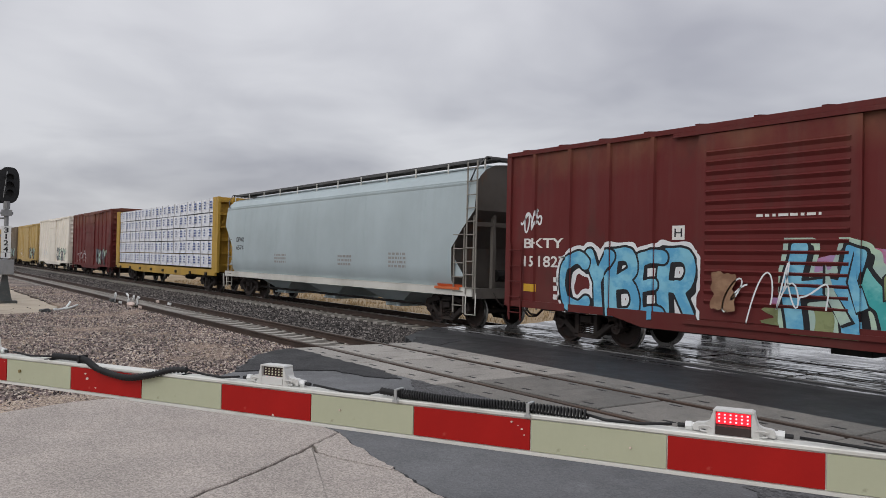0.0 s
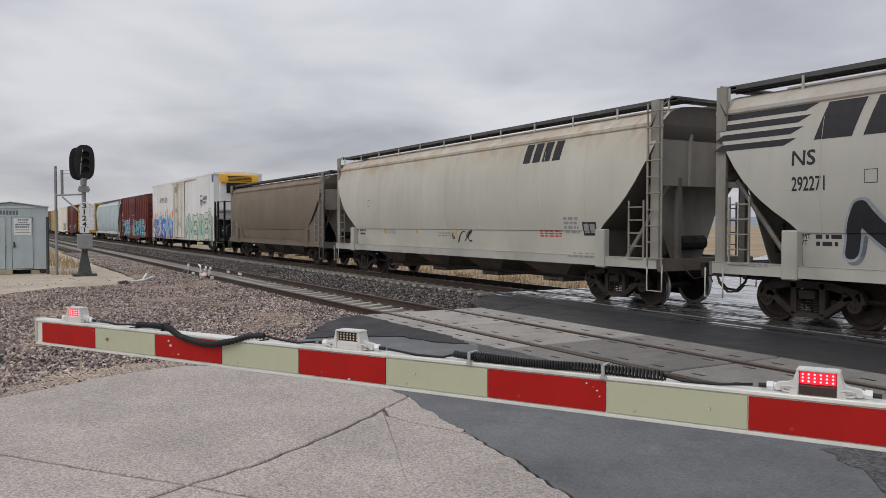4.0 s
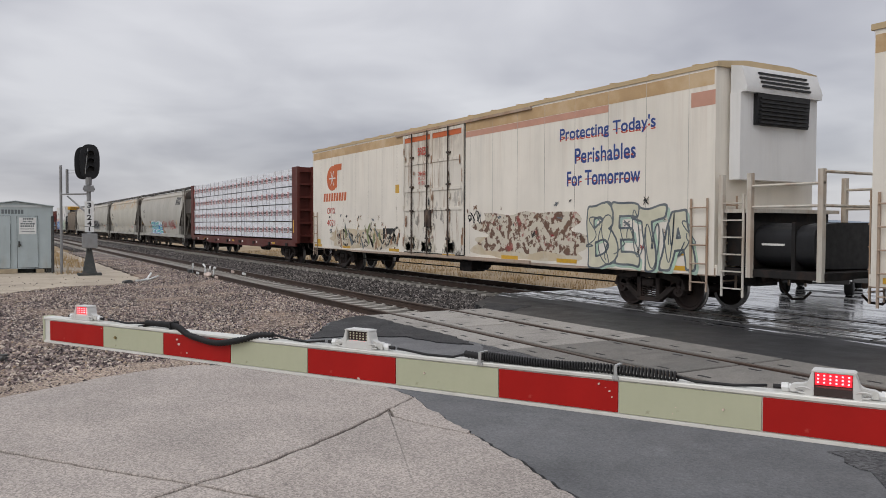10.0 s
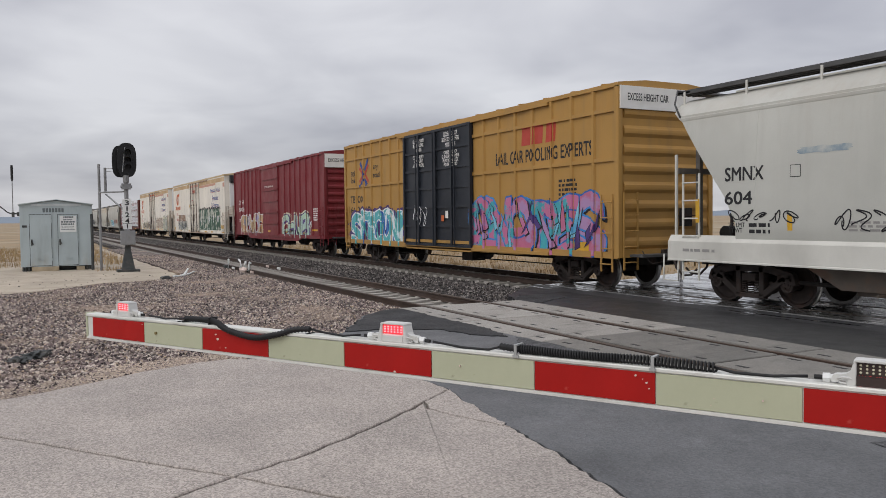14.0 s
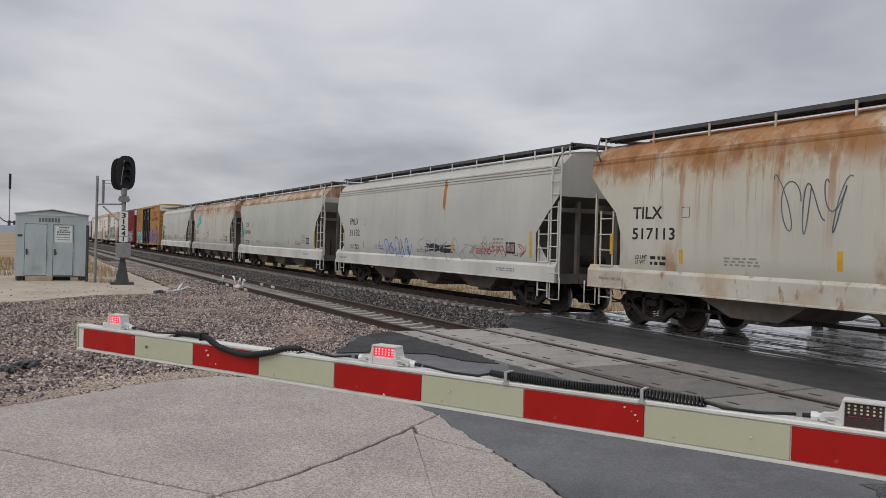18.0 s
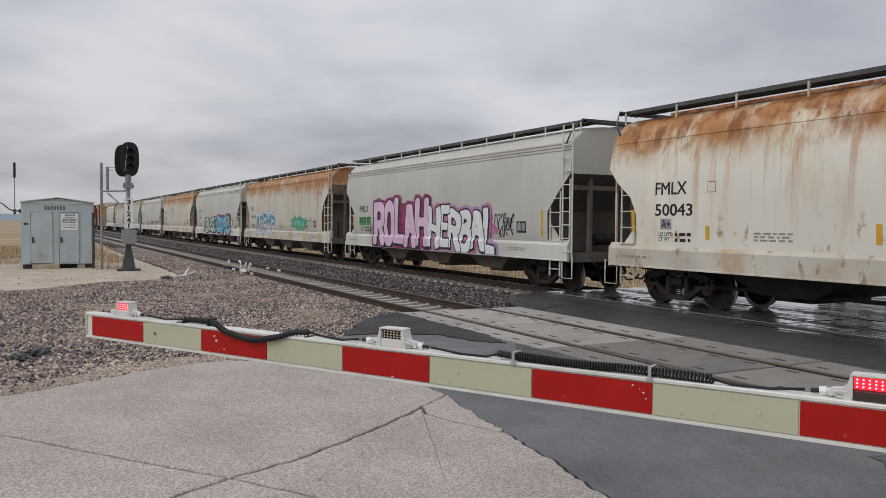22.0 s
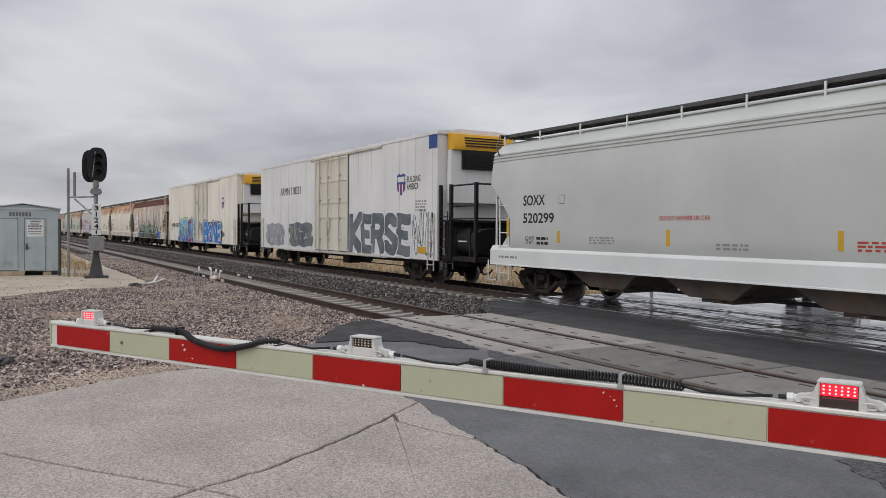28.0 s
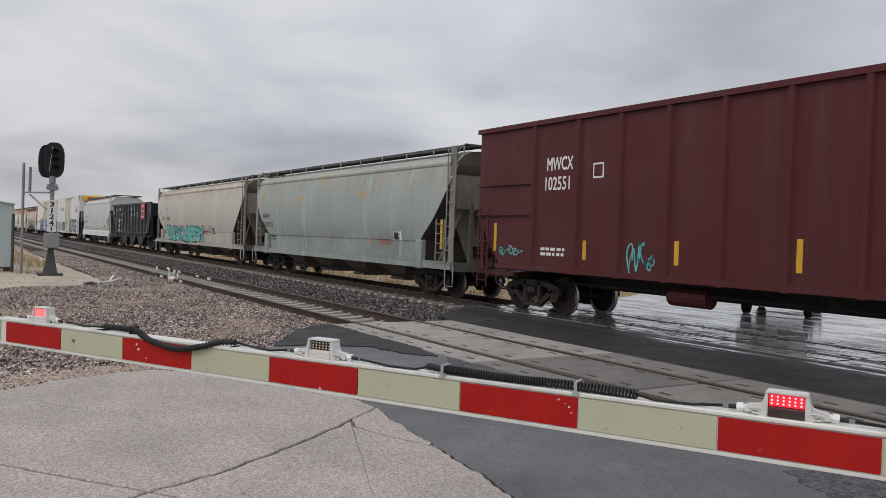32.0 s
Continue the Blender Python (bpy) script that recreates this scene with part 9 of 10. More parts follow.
car, s = hopper_car("grimy brown covered hopper car", -265.62, 2.0, 16.6, BULGE, "drop", P["brown_hopper"], P["brown_hopper"], 3, None, 6, False, True)
s.paint = P["brown_hopper"]
lowered(car, 0.875)
hopper_signs(s, 2.0, 16.6, [(3.4, 1.7, 2.0), (7.5, 1.7, 2.0), (9.5, 1.7, 2.0)], False, 20, False)
s.patch("stencil_panel", 10.5, 1.78, 11.2, 2.0, M["grey_ink"])

car, s = hopper_car("pale grey covered hopper car with a dark lettered mark", -249.15, 1.6, 19.6, BULGE, "drop", P["grey_b"], P["sill_grey"], 4, None, 9)
s.paint = P["grey_b"]
hopper_signs(s, 1.6, 19.6, [(u, 1.55, 1.7) for u in (6, 8.5, 11)], True, 30)
for k in range(4):
    s.lay("brand_bar", [(14.6 + k * 0.42, 3.5), (14.92 + k * 0.42, 3.5), (15.02 + k * 0.42, 4.0), (14.7 + k * 0.42, 4.0)], [(0, 1, 2, 3)], M["ink"], 0.004)
s.tag(10.6, 1.35, 12.0, 1.75, SP["black"], 44, 3)

car, s = hopper_car("light grey covered hopper car with black graffiti", -230.18, 2.05, 20.4, BULGE, "drop", P["grey_a"], P["sill_grey"], 4, None, 9)
s.paint = P["grey_a"]
for k in range(4):
    s.lay("brand_bar", [(2.1, 3.3 + 0.2 * k), (3.7 + 0.12 * k, 3.3 + 0.2 * k), (3.95 + 0.12 * k, 3.42 + 0.2 * k), (2.3, 3.42 + 0.2 * k)], [(0, 1, 2, 3)], M["ink"], 0.004)
for k in range(2):
    s.lay("brand_bar", [(4.3 + k * 0.9, 3.35), (5.0 + k * 0.9, 3.35), (5.2 + k * 0.9, 4.0), (4.5 + k * 0.9, 4.0)], [(0, 1, 2, 3)], M["ink"], 0.004)
marks_of(s, "NS", "292271", 3.9, 2.92, 0.45, M["ink"], 0.26)
hopper_signs(s, 2.05, 20.4, [(11.2, 1.55, 1.68), (14, 1.55, 1.68)], True, 40)
s.graffiti("NOR", 5.0, 1.3, 7.9, 2.3, [SP["black"]], SP["slate"], None, 41, 0.10, 0.05, 1.1, SP["grey"], norm=2.3, slant=-0.25)
s.graffiti("NOR", 8.2, 1.3, 10.8, 2.35, [SP["black"]], SP["slate"], None, 42, 0.10, 0.05, 1.1, SP["grey"], norm=2.3, slant=-0.25)
s.tag(11.1, 1.45, 12.7, 2.3, SP["black"], 43, 4, 0.05), s.tag(13.2, 1.45, 15.2, 2.1, SP["black"], 45, 4, 0.05), s.tag(16.8, 1.1, 18.0, 1.4, SP["black"], 46, 4, 0.03, 0.03)

car, s = hopper_car("warm grey covered hopper car with rust along the roof edge", -209.51, 1.25, 20.6, BULGE, "drop", P["grey_e"], P["sill_grey"], 4, None, 9)
s.paint = P["grey_e"]
marks_of(s, "HKRX", "40012", 3.25, 2.80, 0.9, M["ink"], 0.26)
hopper_signs(s, 1.25, 20.6, [(3.05, 1.6, 2.0), (7, 1.55, 1.75), (15.0, 1.6, 2.0), (18.6, 1.6, 2.1)], True, 50)
s.tag(5.0, 1.55, 6.4, 2.0, SP["grey"], 51, 3), s.tag(14.6, 1.08, 16.0, 1.36, SP["black"], 52, 5, 0.03, 0.03)

car, s = hopper_car("light grey covered hopper car with blue and orange graffiti", -189.42, 1.95, 20.9, BULGE, "drop", P["grey_a"], P["sill_grey"], 4, None, 9)
s.paint = P["grey_a"]
marks_of(s, "GACX", "198", 3.95, 2.90, 0.8, M["ink"], 0.26)
hopper_signs(s, 1.95, 20.9, [(3.2, 1.5, 2.1), (6.2, 1.55, 1.8), (18.2, 1.6, 2.25)], False, 60)
s.blob("graffiti_cloud", 6.9, 1.12, 13.4, 2.2, SP["brown"], 61, 0.004, 0.2)
s.blob("graffiti_cloud", 7.6, 1.14, 12.4, 2.15, SP["blue"], 63, 0.006, 0.1)
s.graffiti("ENZOE", 7.7, 1.2, 12.3, 2.1, [SP["ice"]], SP["blue"], None, 62, 0.06, 0.03, 1.1, SP["white"], 0.008, 6)
s.tag(13.0, 1.5, 14.4, 2.15, SP["red"], 64, 3, 0.05), s.tag(15.2, 1.5, 17.5, 2.25, SP["red"], 65, 5, 0.05)
for k in range(4):
    s.lay("brand_bar", [(17.9 + k * 0.42, 3.35), (18.2 + k * 0.42, 3.35), (18.32 + k * 0.42, 3.95), (18.02 + k * 0.42, 3.95)], [(0, 1, 2, 3)], M["ink"], 0.004)

car, s = lumber_car("brown red centerbeam flatcar loaded with white-wrapped lumber", -168.14, 2.3, 23.75, 4.60, P["lumber_red"], P["wrap"], 4, 5, round_marks)
for k in range(7):
    s.patch("stencil_plate", 4.0 + 2.7 * k, 0.9, 4.25 + 2.7 * k, 1.0, M["white_ink"], 0.004)
add_reflector(s, 6.0, 0.9, 1.0, 0.5), add_reflector(s, 13.0, 0.9, 1.0, 0.5), add_reflector(s, 20.5, 0.9, 1.0, 0.5), add_reflector(s, 23.55, 1.5, 2.1, 0.12)


def cryo_signs(s, number, place, orange, seed):
    for u0, u1 in ((1.6, 10.35), (14.45, 23.9)):
        s.patch("tan_band", u0, 4.70, u1, 5.0, P["band_tan"], 0.003, n=8)
    s.patch("salmon_band", 10.4, 4.68, 14.4, 4.9, M["orange_ink"] if orange else P["band_salmon"], 0.003)
    s.patch("salmon_band", 14.45, 4.52, 20.8, 4.69, P["band_salmon"], 0.003), s.patch("salmon_band", 23.3, 4.3, 23.95, 4.6, P["band_salmon"], 0.003)
    pts = [(3.35 + 0.62 * math.cos(a_) + 0.45, 3.82 + 0.52 * math.sin(a_)) for a_ in np.linspace(0.75, 5.5, 14)]
    s.lay("emblem", pts + [(4.3, 3.3), (4.35, 4.35)], [tuple(range(16))], M["orange_ink"], 0.004, "orange emblem with a white snow crystal")
    s.lay("emblem", [(4.0, 4.12), (4.78, 4.12), (4.8, 4.38), (4.0, 4.38)], [(0, 1, 2, 3)], M["orange_ink"], 0.007)
    for k in range(3):
        a_ = math.pi * k / 3
        vs, fs = [], []
        Side.ribbon(vs, fs, [(3.8 - 0.34 * math.cos(a_), 3.82 - 0.34 * math.sin(a_)), (3.8 + 0.34 * math.cos(a_), 3.82 + 0.34 * math.sin(a_))], 0.05)
        s.lay("snow_crystal", vs, fs, M["white_ink"], 0.009 + 0.002 * k)
    for k in range(9):
        s.lay("brand_bar", [(2.8 + k * 0.28, 2.86), (3.0 + k * 0.28, 2.86), (3.06 + k * 0.28, 3.2), (2.86 + k * 0.28, 3.2)], [(0, 1, 2, 3)], M["orange_ink"], 0.004)
    s.letter("CRYX", 3.22, 2.34, 4.12, 2.58, M["red_ink"]), s.letter(number, 3.22, 1.84, 4.1, 2.08, M["red_ink"])
    s.letter(place, 11.5, 4.2, 11.5 + 0.14 * len(place), 4.45, M["red_ink"], lift=0.03)
    s.letter("OPENING|H 11-3|W 12-0", 11.5, 3.2, 12.0, 3.65, M["red_ink"], lift=0.03)
    for k, (t, z, u0, u1) in enumerate((("Protecting Today's", 3.95, 19.0, 22.3), ("Perishables", 3.4, 19.6, 21.7), ("For Tomorrow", 2.85, 19.3, 21.85))):
        s.letter(t, u0, z, u1, z + 0.36, M["blue_ink"], bold=0.02), s.letter(t, u0, z, u1, z + 0.16, M["red_ink"], bold=0.0, lift=0.002)
    s.patch("yellow_plate", 2.0, 1.05, 2.45, 1.25, M["yellow"]), s.patch("yellow_plate", 22.6, 1.25, 23.4, 1.5, M["yellow"]), s.patch("yellow_plate", 9.7, 3.0, 10.0, 3.3, M["yellow"])
    for u in (1.9, 5.0, 9.3, 13.2, 16.5, 19.0, 22.8):
        add_reflector(s, u + 0.3, 0.93, 1.03, 0.8)
    rng = random.Random(seed)
    for k in range(46):
        u, z = rng.choice((10.5, 11.1, 12.2, 12.4, 13.5, 14.3)) + rng.gauss(0, 0.09), 1.05 + 3.4 * rng.random() ** 1.7
        w, h = rng.uniform(0.05, 0.16), rng.uniform(0.12, 0.5)
        s.blob("rust_stain", u, z, u + w, z + h, rng.choice([P["peel_black"], P["peel_brown"], SP["brown"]]), seed + 400 + k, 0.034, 0.25)
    for k in range(14):
        u = rng.uniform(10.5, 13.9)
        s.blob("rust_stain", u, 0.98, u + rng.uniform(0.2, 0.5), 1.05 + rng.uniform(0.1, 0.45), P["peel_black"], seed + 460 + k, 0.034, 0.25)
    for k in range(80):
        u, z = rng.uniform(3.2, 23.3), rng.triangular(1.0, 2.5, 2.0)
        if not 10.2 < u < 14.5:
            w, h = rng.uniform(0.05, 0.3), rng.uniform(0.04, 0.18)
            s.blob("paint_flake", u, z, u + w, z + h, rng.choice([P["peel_brown"], P["peel_black"], SP["black"], SP["brown"], SP["slate"], SP["red"]]), seed + k, 0.0075, 0.55)


car, s = reefer("dirty white refrigerator car with peeling brown graffiti", -143.53, 1.5, 24.0, 5.15, 0.88, P["cryo"], P["cryo_trim"], P["cryo_roof"], (10.4, 14.4), P["unit_white"], P["reefer_trim"], True)
cryo_signs(s, "4021", "BREST", True, 71)
s.blob("graffiti_wash", 3.2, 0.92, 10.3, 1.75, SP["tan_wash"], 77, 0.0032, 0.12), s.blob("graffiti_wash", 14.5, 0.92, 20.4, 1.6, SP["tan_wash"], 78, 0.0032, 0.12)
s.tag(4.2, 1.0, 10.0, 1.75, P["peel_black"], 72, 9, 0.09, 0.0045)
s.shards(4.0, 0.92, 10.0, 2.0, [P["peel_brown"], SP["olive"], P["peel_black"], SP["tan"], SP["slate"], SP["brown"]], 26, 508, 0.008, 0.7)
s.blob("graffiti_cloud", 15.0, 1.0, 20.2, 2.35, P["peel_brown"], 73, 0.004, 0.18), s.graffiti("BETA", 20.2, 0.95, 23.4, 2.3, [SP["cream"]], SP["mint"], None, 74, 0.04, 0.05, 1.15, SP["slate"], norm=4), s.tag(20.0, 1.0, 23.5, 2.2, SP["slate"], 76, 7, 0.03, 0.013)
s.tag(14.6, 1.9, 15.3, 2.3, SP["black"], 75, 3), s.patch("dark_panel", 8.7, 1.35, 9.6, 1.75, M["black"], 0.008)

car, s = reefer("dirty white refrigerator car with a peeling dark green panel painting", -117.93, 1.53, 23.95, 5.18, 0.88, P["cryo"], P["cryo_trim"], P["cryo_roof"], (10.4, 14.4), M["black"], P["reefer_trim"], True)
cryo_signs(s, "4038", "HARRISBURG", False, 81)
for k in range(5):
    u = 14.45 + k * 1.6
    s.patch("green_panel", u, 1.12, u + 1.5, 2.75, P["panel_green"], 0.006)
    [s.letter("CINCO"[k], u + d + (0.5 if k != 1 else 0.63), 1.72, u + d + (0.85 if k != 1 else 0.75), 2.22, SP["white"], lift=0.012 + 0.02 * abs(d)) for d in (-0.035, 0.0, 0.035)]
    s.bars(u + 0.15, 2.52, u + 0.65, 2.64, 1, SP["pale_green"], 82 + k, 0.014), s.bars(u + 1.15, 2.0, u + 1.33, 2.62, 6, SP["pale_green"], 92 + k, 0.014), s.bars(u + 0.12, 1.18, u + 0.4, 1.45, 2, SP["pale_green"], 102 + k, 0.014)
    s.patch("panel_edge", u - 0.09, 1.12, u - 0.01, 2.75, SP["pale_green"], 0.008)
for k in range(34):
    u = 14.45 + 0.235 * k
    s.blob("graffiti_edge", u, 2.74, u + 0.34, 2.80 + 0.05 * (k % 3) + (0.06 if k in (7, 8, 16, 17, 25, 30) else 0.0), SP["black"], 820 + k, 0.009, 0.14)
for k in range(5):
    s.blob("graffiti_block", 4.3 + 0.72 * k, 1.75, 4.98 + 0.72 * k, 2.45, SP["brown"], 300 + k, 0.005, 0.12)
s.blob("graffiti_cloud", 4.0, 0.95, 9.0, 1.8, SP["cream"], 306, 0.004, 0.2)
for k in range(5):
    s.blob("graffiti_block", 4.2 + 0.85 * k, 0.98, 4.95 + 0.85 * k, 1.85, SP["slate"], 310 + k, 0.006, 0.4)
    s.tag(4.2 + 0.85 * k, 1.0, 5.1 + 0.85 * k, 1.85, SP["white"], 320 + k, 2, 0.045, 0.009)
s.tag(4.0, 1.0, 9.2, 1.9, SP["black"], 330, 9, 0.05, 0.011)

posts = [3.1, 4.0, 4.9, 5.95, 6.9, 7.9, 13.05, 14.05, 14.95, 15.85, 16.85, 17.85, 18.8]
car, s = box_car("maroon boxcar with tan and mint graffiti and a white end panel", -92.2, 1.2, 19.8, 5.10, 0.92, P["maroon"], P["maroon"], posts, (8.62, 11.88), "panel", end_ribs=11)
s.letter("CM", 2.35, 2.90, 2.95, 3.17, M["white_ink"]), s.letter("HX", 3.2, 2.90, 3.75, 3.17, M["white_ink"]), s.letter("286", 2.3, 2.44, 2.98, 2.70, M["white_ink"]), s.letter("026", 3.15, 2.44, 3.82, 2.70, M["white_ink"])
s.graffiti("RUMOR", 3.3, 0.70, 8.4, 2.15, [SP["tan"], SP["lilac"], SP["tan"], SP["lilac"], SP["tan"]], SP["black"], None, 91, 0.11, 0.06, 1.25, SP["white"], norm=5, drop=0.13)
s.shards(3.5, 0.8, 8.3, 2.1, [SP["brown"], SP["orange"], SP["grey"], SP["brown"]], 12, 507, 0.013, 0.3)
s.blob("graffiti_cloud", 12.5, 0.75, 17.3, 1.5, SP["mint"], 93, 0.004, 0.2)
s.graffiti("CHUB", 12.6, 0.75, 17.2, 2.1, [SP["mint"], SP["mint"]], SP["purple"], SP["cream"], 92, 0.07, 0.06, 1.15)
s.letter("CLOSE AND LOCK DOORS BEFORE MOVING CAR", 9.3, 3.75, 11.1, 3.85, M["white_ink"], lift=0.05), s.tag(17.2, 1.2, 17.8, 2.0, SP["white"], 94, 3)
s.bars(2.4, 1.75, 3.8, 2.0, 2, M["white_ink"], 95), s.bars(17.95, 1.8, 18.65, 2.45, 6, M["white_ink"], 96), s.patch("stencil_panel", 17.0, 1.95, 17.3, 2.2, M["ink"], 0.005)
add_reflector(s, 19.68, 1.1, 2.05, 0.14), add_reflector(s, 18.3, 1.28, 1.36, 0.8), add_reflector(s, 3.6, 1.25, 1.35, 0.5), add_reflector(s, 16.2, 1.1, 1.2, 0.5), add_reflector(s, 13.4, 1.1, 1.2, 0.5), add_reflector(s, 10.0, 1.15, 1.25, 0.5)
eb = bmesh.new()
box_into(eb, 19.74, 19.84, -1.52, 1.52, 4.35, 5.0)
part("end_sign", eb, M["white_ink"], car, "white height warning panel on the end")


def end_write(car, xe, text, y0, y1, z0, z1, material):
    lv, lf = letter_mesh(text, 0.012)
    bm = bmesh.new()
    vs = [bm.verts.new((xe, y0 + x * (y1 - y0), z0 + z * (z1 - z0))) for x, z in lv]
    for f in lf:
        bm.faces.new([vs[i] for i in f])
    return part("lettering", bm, material, car)


end_write(car, 19.845, "EXCESS HEIGHT CAR", -1.35, 0.2, 4.6, 4.78, M["ink"])

posts = [2.75, 3.65, 4.5, 5.5, 6.4, 7.2, 13.6, 14.5, 15.4, 16.3, 17.2, 18.1, 19.0]
car, s = box_car("yellow boxcar with black double doors and bright graffiti", -71.13, 1.45, 20.0, 5.08, 0.84, P["box_yellow"], P["box_yellow"], posts, (7.95, 12.9), "panel", P["car_black"], end_ribs=9, waffle=(3.25, 4.45), fish=False)
for u in (7.95, 9.15, 10.42, 11.65, 12.9):
    part("door_post", box_bm(u - 0.05, u + 0.05, -1.66, -1.57, 0.95, 4.85), P["car_black"], car)
for u in (9.0, 10.35, 10.55, 11.9):
    db = bmesh.new()
    rod_into(db, (u, -1.67, 0.9), (u, -1.67, 4.8), 0.025)
    part("locking_rod", db, P["car_black"], car)
s.graffiti("SITCON", 2.3, 0.72, 7.3, 2.2, [SP["ice"]], SP["blue"], SP["purple"], 101, 0.075, 0.05, 1.3, SP["white"], 0.008, 8)
s.shards(2.4, 0.8, 7.2, 2.2, [SP["white"], SP["teal"], SP["ice"], SP["blue"]], 18, 503, 0.017, 0.25)
s.blob("graffiti_cloud", 1.5, 0.72, 8.0, 2.2, SP["purple"], 102, 0.003, 0.2)
s.blob("graffiti_cloud", 12.9, 0.72, 19.4, 1.6, SP["rose"], 104, 0.003, 0.2)
s.graffiti("CNOTES", 12.9, 0.78, 19.3, 2.4, [SP["flesh"], SP["flesh"], SP["rose"]], SP["black"], None, 103, 0.07, 0.08, 1.3, SP["blue"], 0.006, 5)
s.shards(13.0, 0.8, 19.2, 2.35, [SP["flesh"], SP["rose"], SP["sky"], SP["purple"]], 24, 504, 0.016, 0.6, SP["black"])
for k, (mat_, bars) in enumerate(((M["red_ink"], ([(-0.54, 0.28), (-0.17, -0.02), (-0.54, -0.32)], [(0.46, 0.38), (0.10, 0.0), (0.46, -0.34)])),
                                 (M["blue_ink"], ([(-0.46, 0.5), (-0.15, 0.2), (-0.02, 0.0), (-0.15, -0.22), (-0.46, -0.54)], [(0.42, 0.6), (0.06, 0.15)], [(0.02, -0.2), (0.36, -0.5)])))):
    for j, line in enumerate(bars):
        vs, fs = [], []
        Side.ribbon(vs, fs, [(3.68 + x, 3.75 + z) for x, z in line], 0.15)
        s.lay("emblem", vs, fs, mat_, 0.006 + 0.004 * k + 0.001 * j)
s.letter("next|load", 2.15, 3.42, 2.75, 3.95, M["ink"]), s.letter("any|road", 4.65, 3.55, 5.3, 4.05, M["ink"])
s.letter("TB", 2.05, 2.55, 2.6, 2.85, M["ink"]), s.letter("OX", 2.9, 2.55, 3.55, 2.85, M["ink"])
s.letter("64", 2.1, 2.1, 2.6, 2.38, M["ink"]), s.letter("26", 2.9, 2.1, 3.45, 2.38, M["ink"]), s.letter("19", 3.8, 2.1, 4.3, 2.38, M["ink"])
s.letter("RAIL CAR POOLING EXPERTS", 14.3, 3.42, 18.95, 3.78, M["ink"])
for k in range(3):
    s.lay("brand_bar", [(15.7 + k * 0.6, 3.9), (16.15 + k * 0.6, 3.9), (16.2 + k * 0.6, 4.4), (15.75 + k * 0.6, 4.4)], [(0, 1, 2, 3)], M["red_ink"], 0.004)
s.letter("CLOSE AND LOCK|BOTH DOORS BEFORE|MOVING CAR", 11.0, 4.25, 12.2, 4.75, M["white_ink"], lift=0.05), s.letter("CIERRE Y PONGA|EL SEGURO EN AMBAS|PUERTAS ANTES DE|MOVER EL CARRO", 11.0, 3.6, 12.2, 4.12, M["white_ink"], lift=0.05)
s.letter("CLOSE THIS DOOR|BEFORE CLOSING|MAIN DOOR", 8.7, 4.25, 9.6, 4.7, M["white_ink"], lift=0.05), s.letter("CIERRE ESTA PUERTA|ANTES DE CERRAR|LA PUERTA PRINCIPAL", 8.7, 3.7, 9.6, 4.12, M["white_ink"], lift=0.05)
s.patch("orange_plate", 10.9, 1.75, 11.1, 1.95, M["orange_ink"], 0.05), s.patch("white_plate", 11.2, 1.85, 11.4, 2.1, M["white_ink"], 0.05), add_reflector(s, 10.3, 1.5, 2.1), s.tag(8.6, 1.6, 9.8, 2.3, SP["white"], 105, 3, 0.025, 0.05)
s.bars(17.5, 2.3, 18.3, 2.9, 5, M["ink"], 106), s.patch("yellow_plate", 18.2, 0.95, 18.8, 1.2, M["yellow"], 0.02)
for z_ in (0.80, 1.05):
    part("step_sill", box_bm(8.0, 12.9, -1.60, -1.55, z_ - 0.05, z_ + 0.05), P["box_yellow"], car)
eb = bmesh.new()
box_into(eb, 19.94, 20.04, -1.52, 1.52, 4.45, 5.0)
part("end_sign", eb, M["white_ink"], car, "white height warning panel on the end")
end_write(car, 20.045, "EXCESS HEIGHT CAR", -1.3, 0.0, 4.65, 4.83, M["ink"])

STRIPES = [(0.9, 1.7, 2.2), (3.2, 1.55, 1.85), (7.0, 1.55, 1.9), (11.0, 1.55, 1.9)]


def flow_car(label, a, u0, u1, text, number, paint, sill, seed, cut="arc", roof=None, seams=4, ink=None, rail=2.54, barrel=False):
    car, s = hopper_car(label, a, u0, u1, BARREL if barrel else FLOW_RIB if cut == "hex" else FLOW, cut, paint, sill, 3, roof, seams, True, chute_paint=M["dark_steel"] if barrel else None)
    s.paint = paint
    marks_of(s, text, number, u0 + 1.65, rail, 0.95, ink or M["ink"], 0.27)
    hopper_signs(s, u0, u1, [(u0 + u, z0, z1) for u, z0, z1 in STRIPES] + [(u1 - 1.25, 1.5, 2.25)], True, seed)
    return s


s = flow_car("light grey covered hopper car with faded blue paint marks", -50.4, 0.9, 16.6, "SMNX", "604", P["grey_c"], P["sill_white"], 110, "diag", None, 4)
s.tag(2.6, 1.70, 4.3, 1.95, SP["black"], 111, 5, 0.025), s.tag(5.0, 1.55, 6.9, 1.95, SP["black"], 112, 5, 0.025), s.blob("faded_paint", 7.4, 1.6, 11.8, 2.0, P["fade_blue"], 113, 0.003, 0.15), s.blob("faded_paint", 4.2, 2.95, 5.4, 3.1, P["fade_blue"], 114, 0.003, 0.15)
s = flow_car("grey covered hopper car with thin rust streaks", -31.88, -0.6, 14.1, "TILX", "5412", P["rust_c"], P["sill_grey"], 120, "arc", None, 4)
s.blob("graffiti_cloud", 1.2, 2.6, 3.0, 3.7, SP["teal"], 121, 0.004, 0.4), s.tag(4.0, 1.6, 6.0, 2.4, SP["black"], 122, 3, 0.03)
s = flow_car("pale beige covered hopper car with a rusty roof edge", -18.27, 1.9, 18.45, "TILX", "517039", P["grey_d"], P["sill_white"], 130, "arc", P["rust_c"], 0)
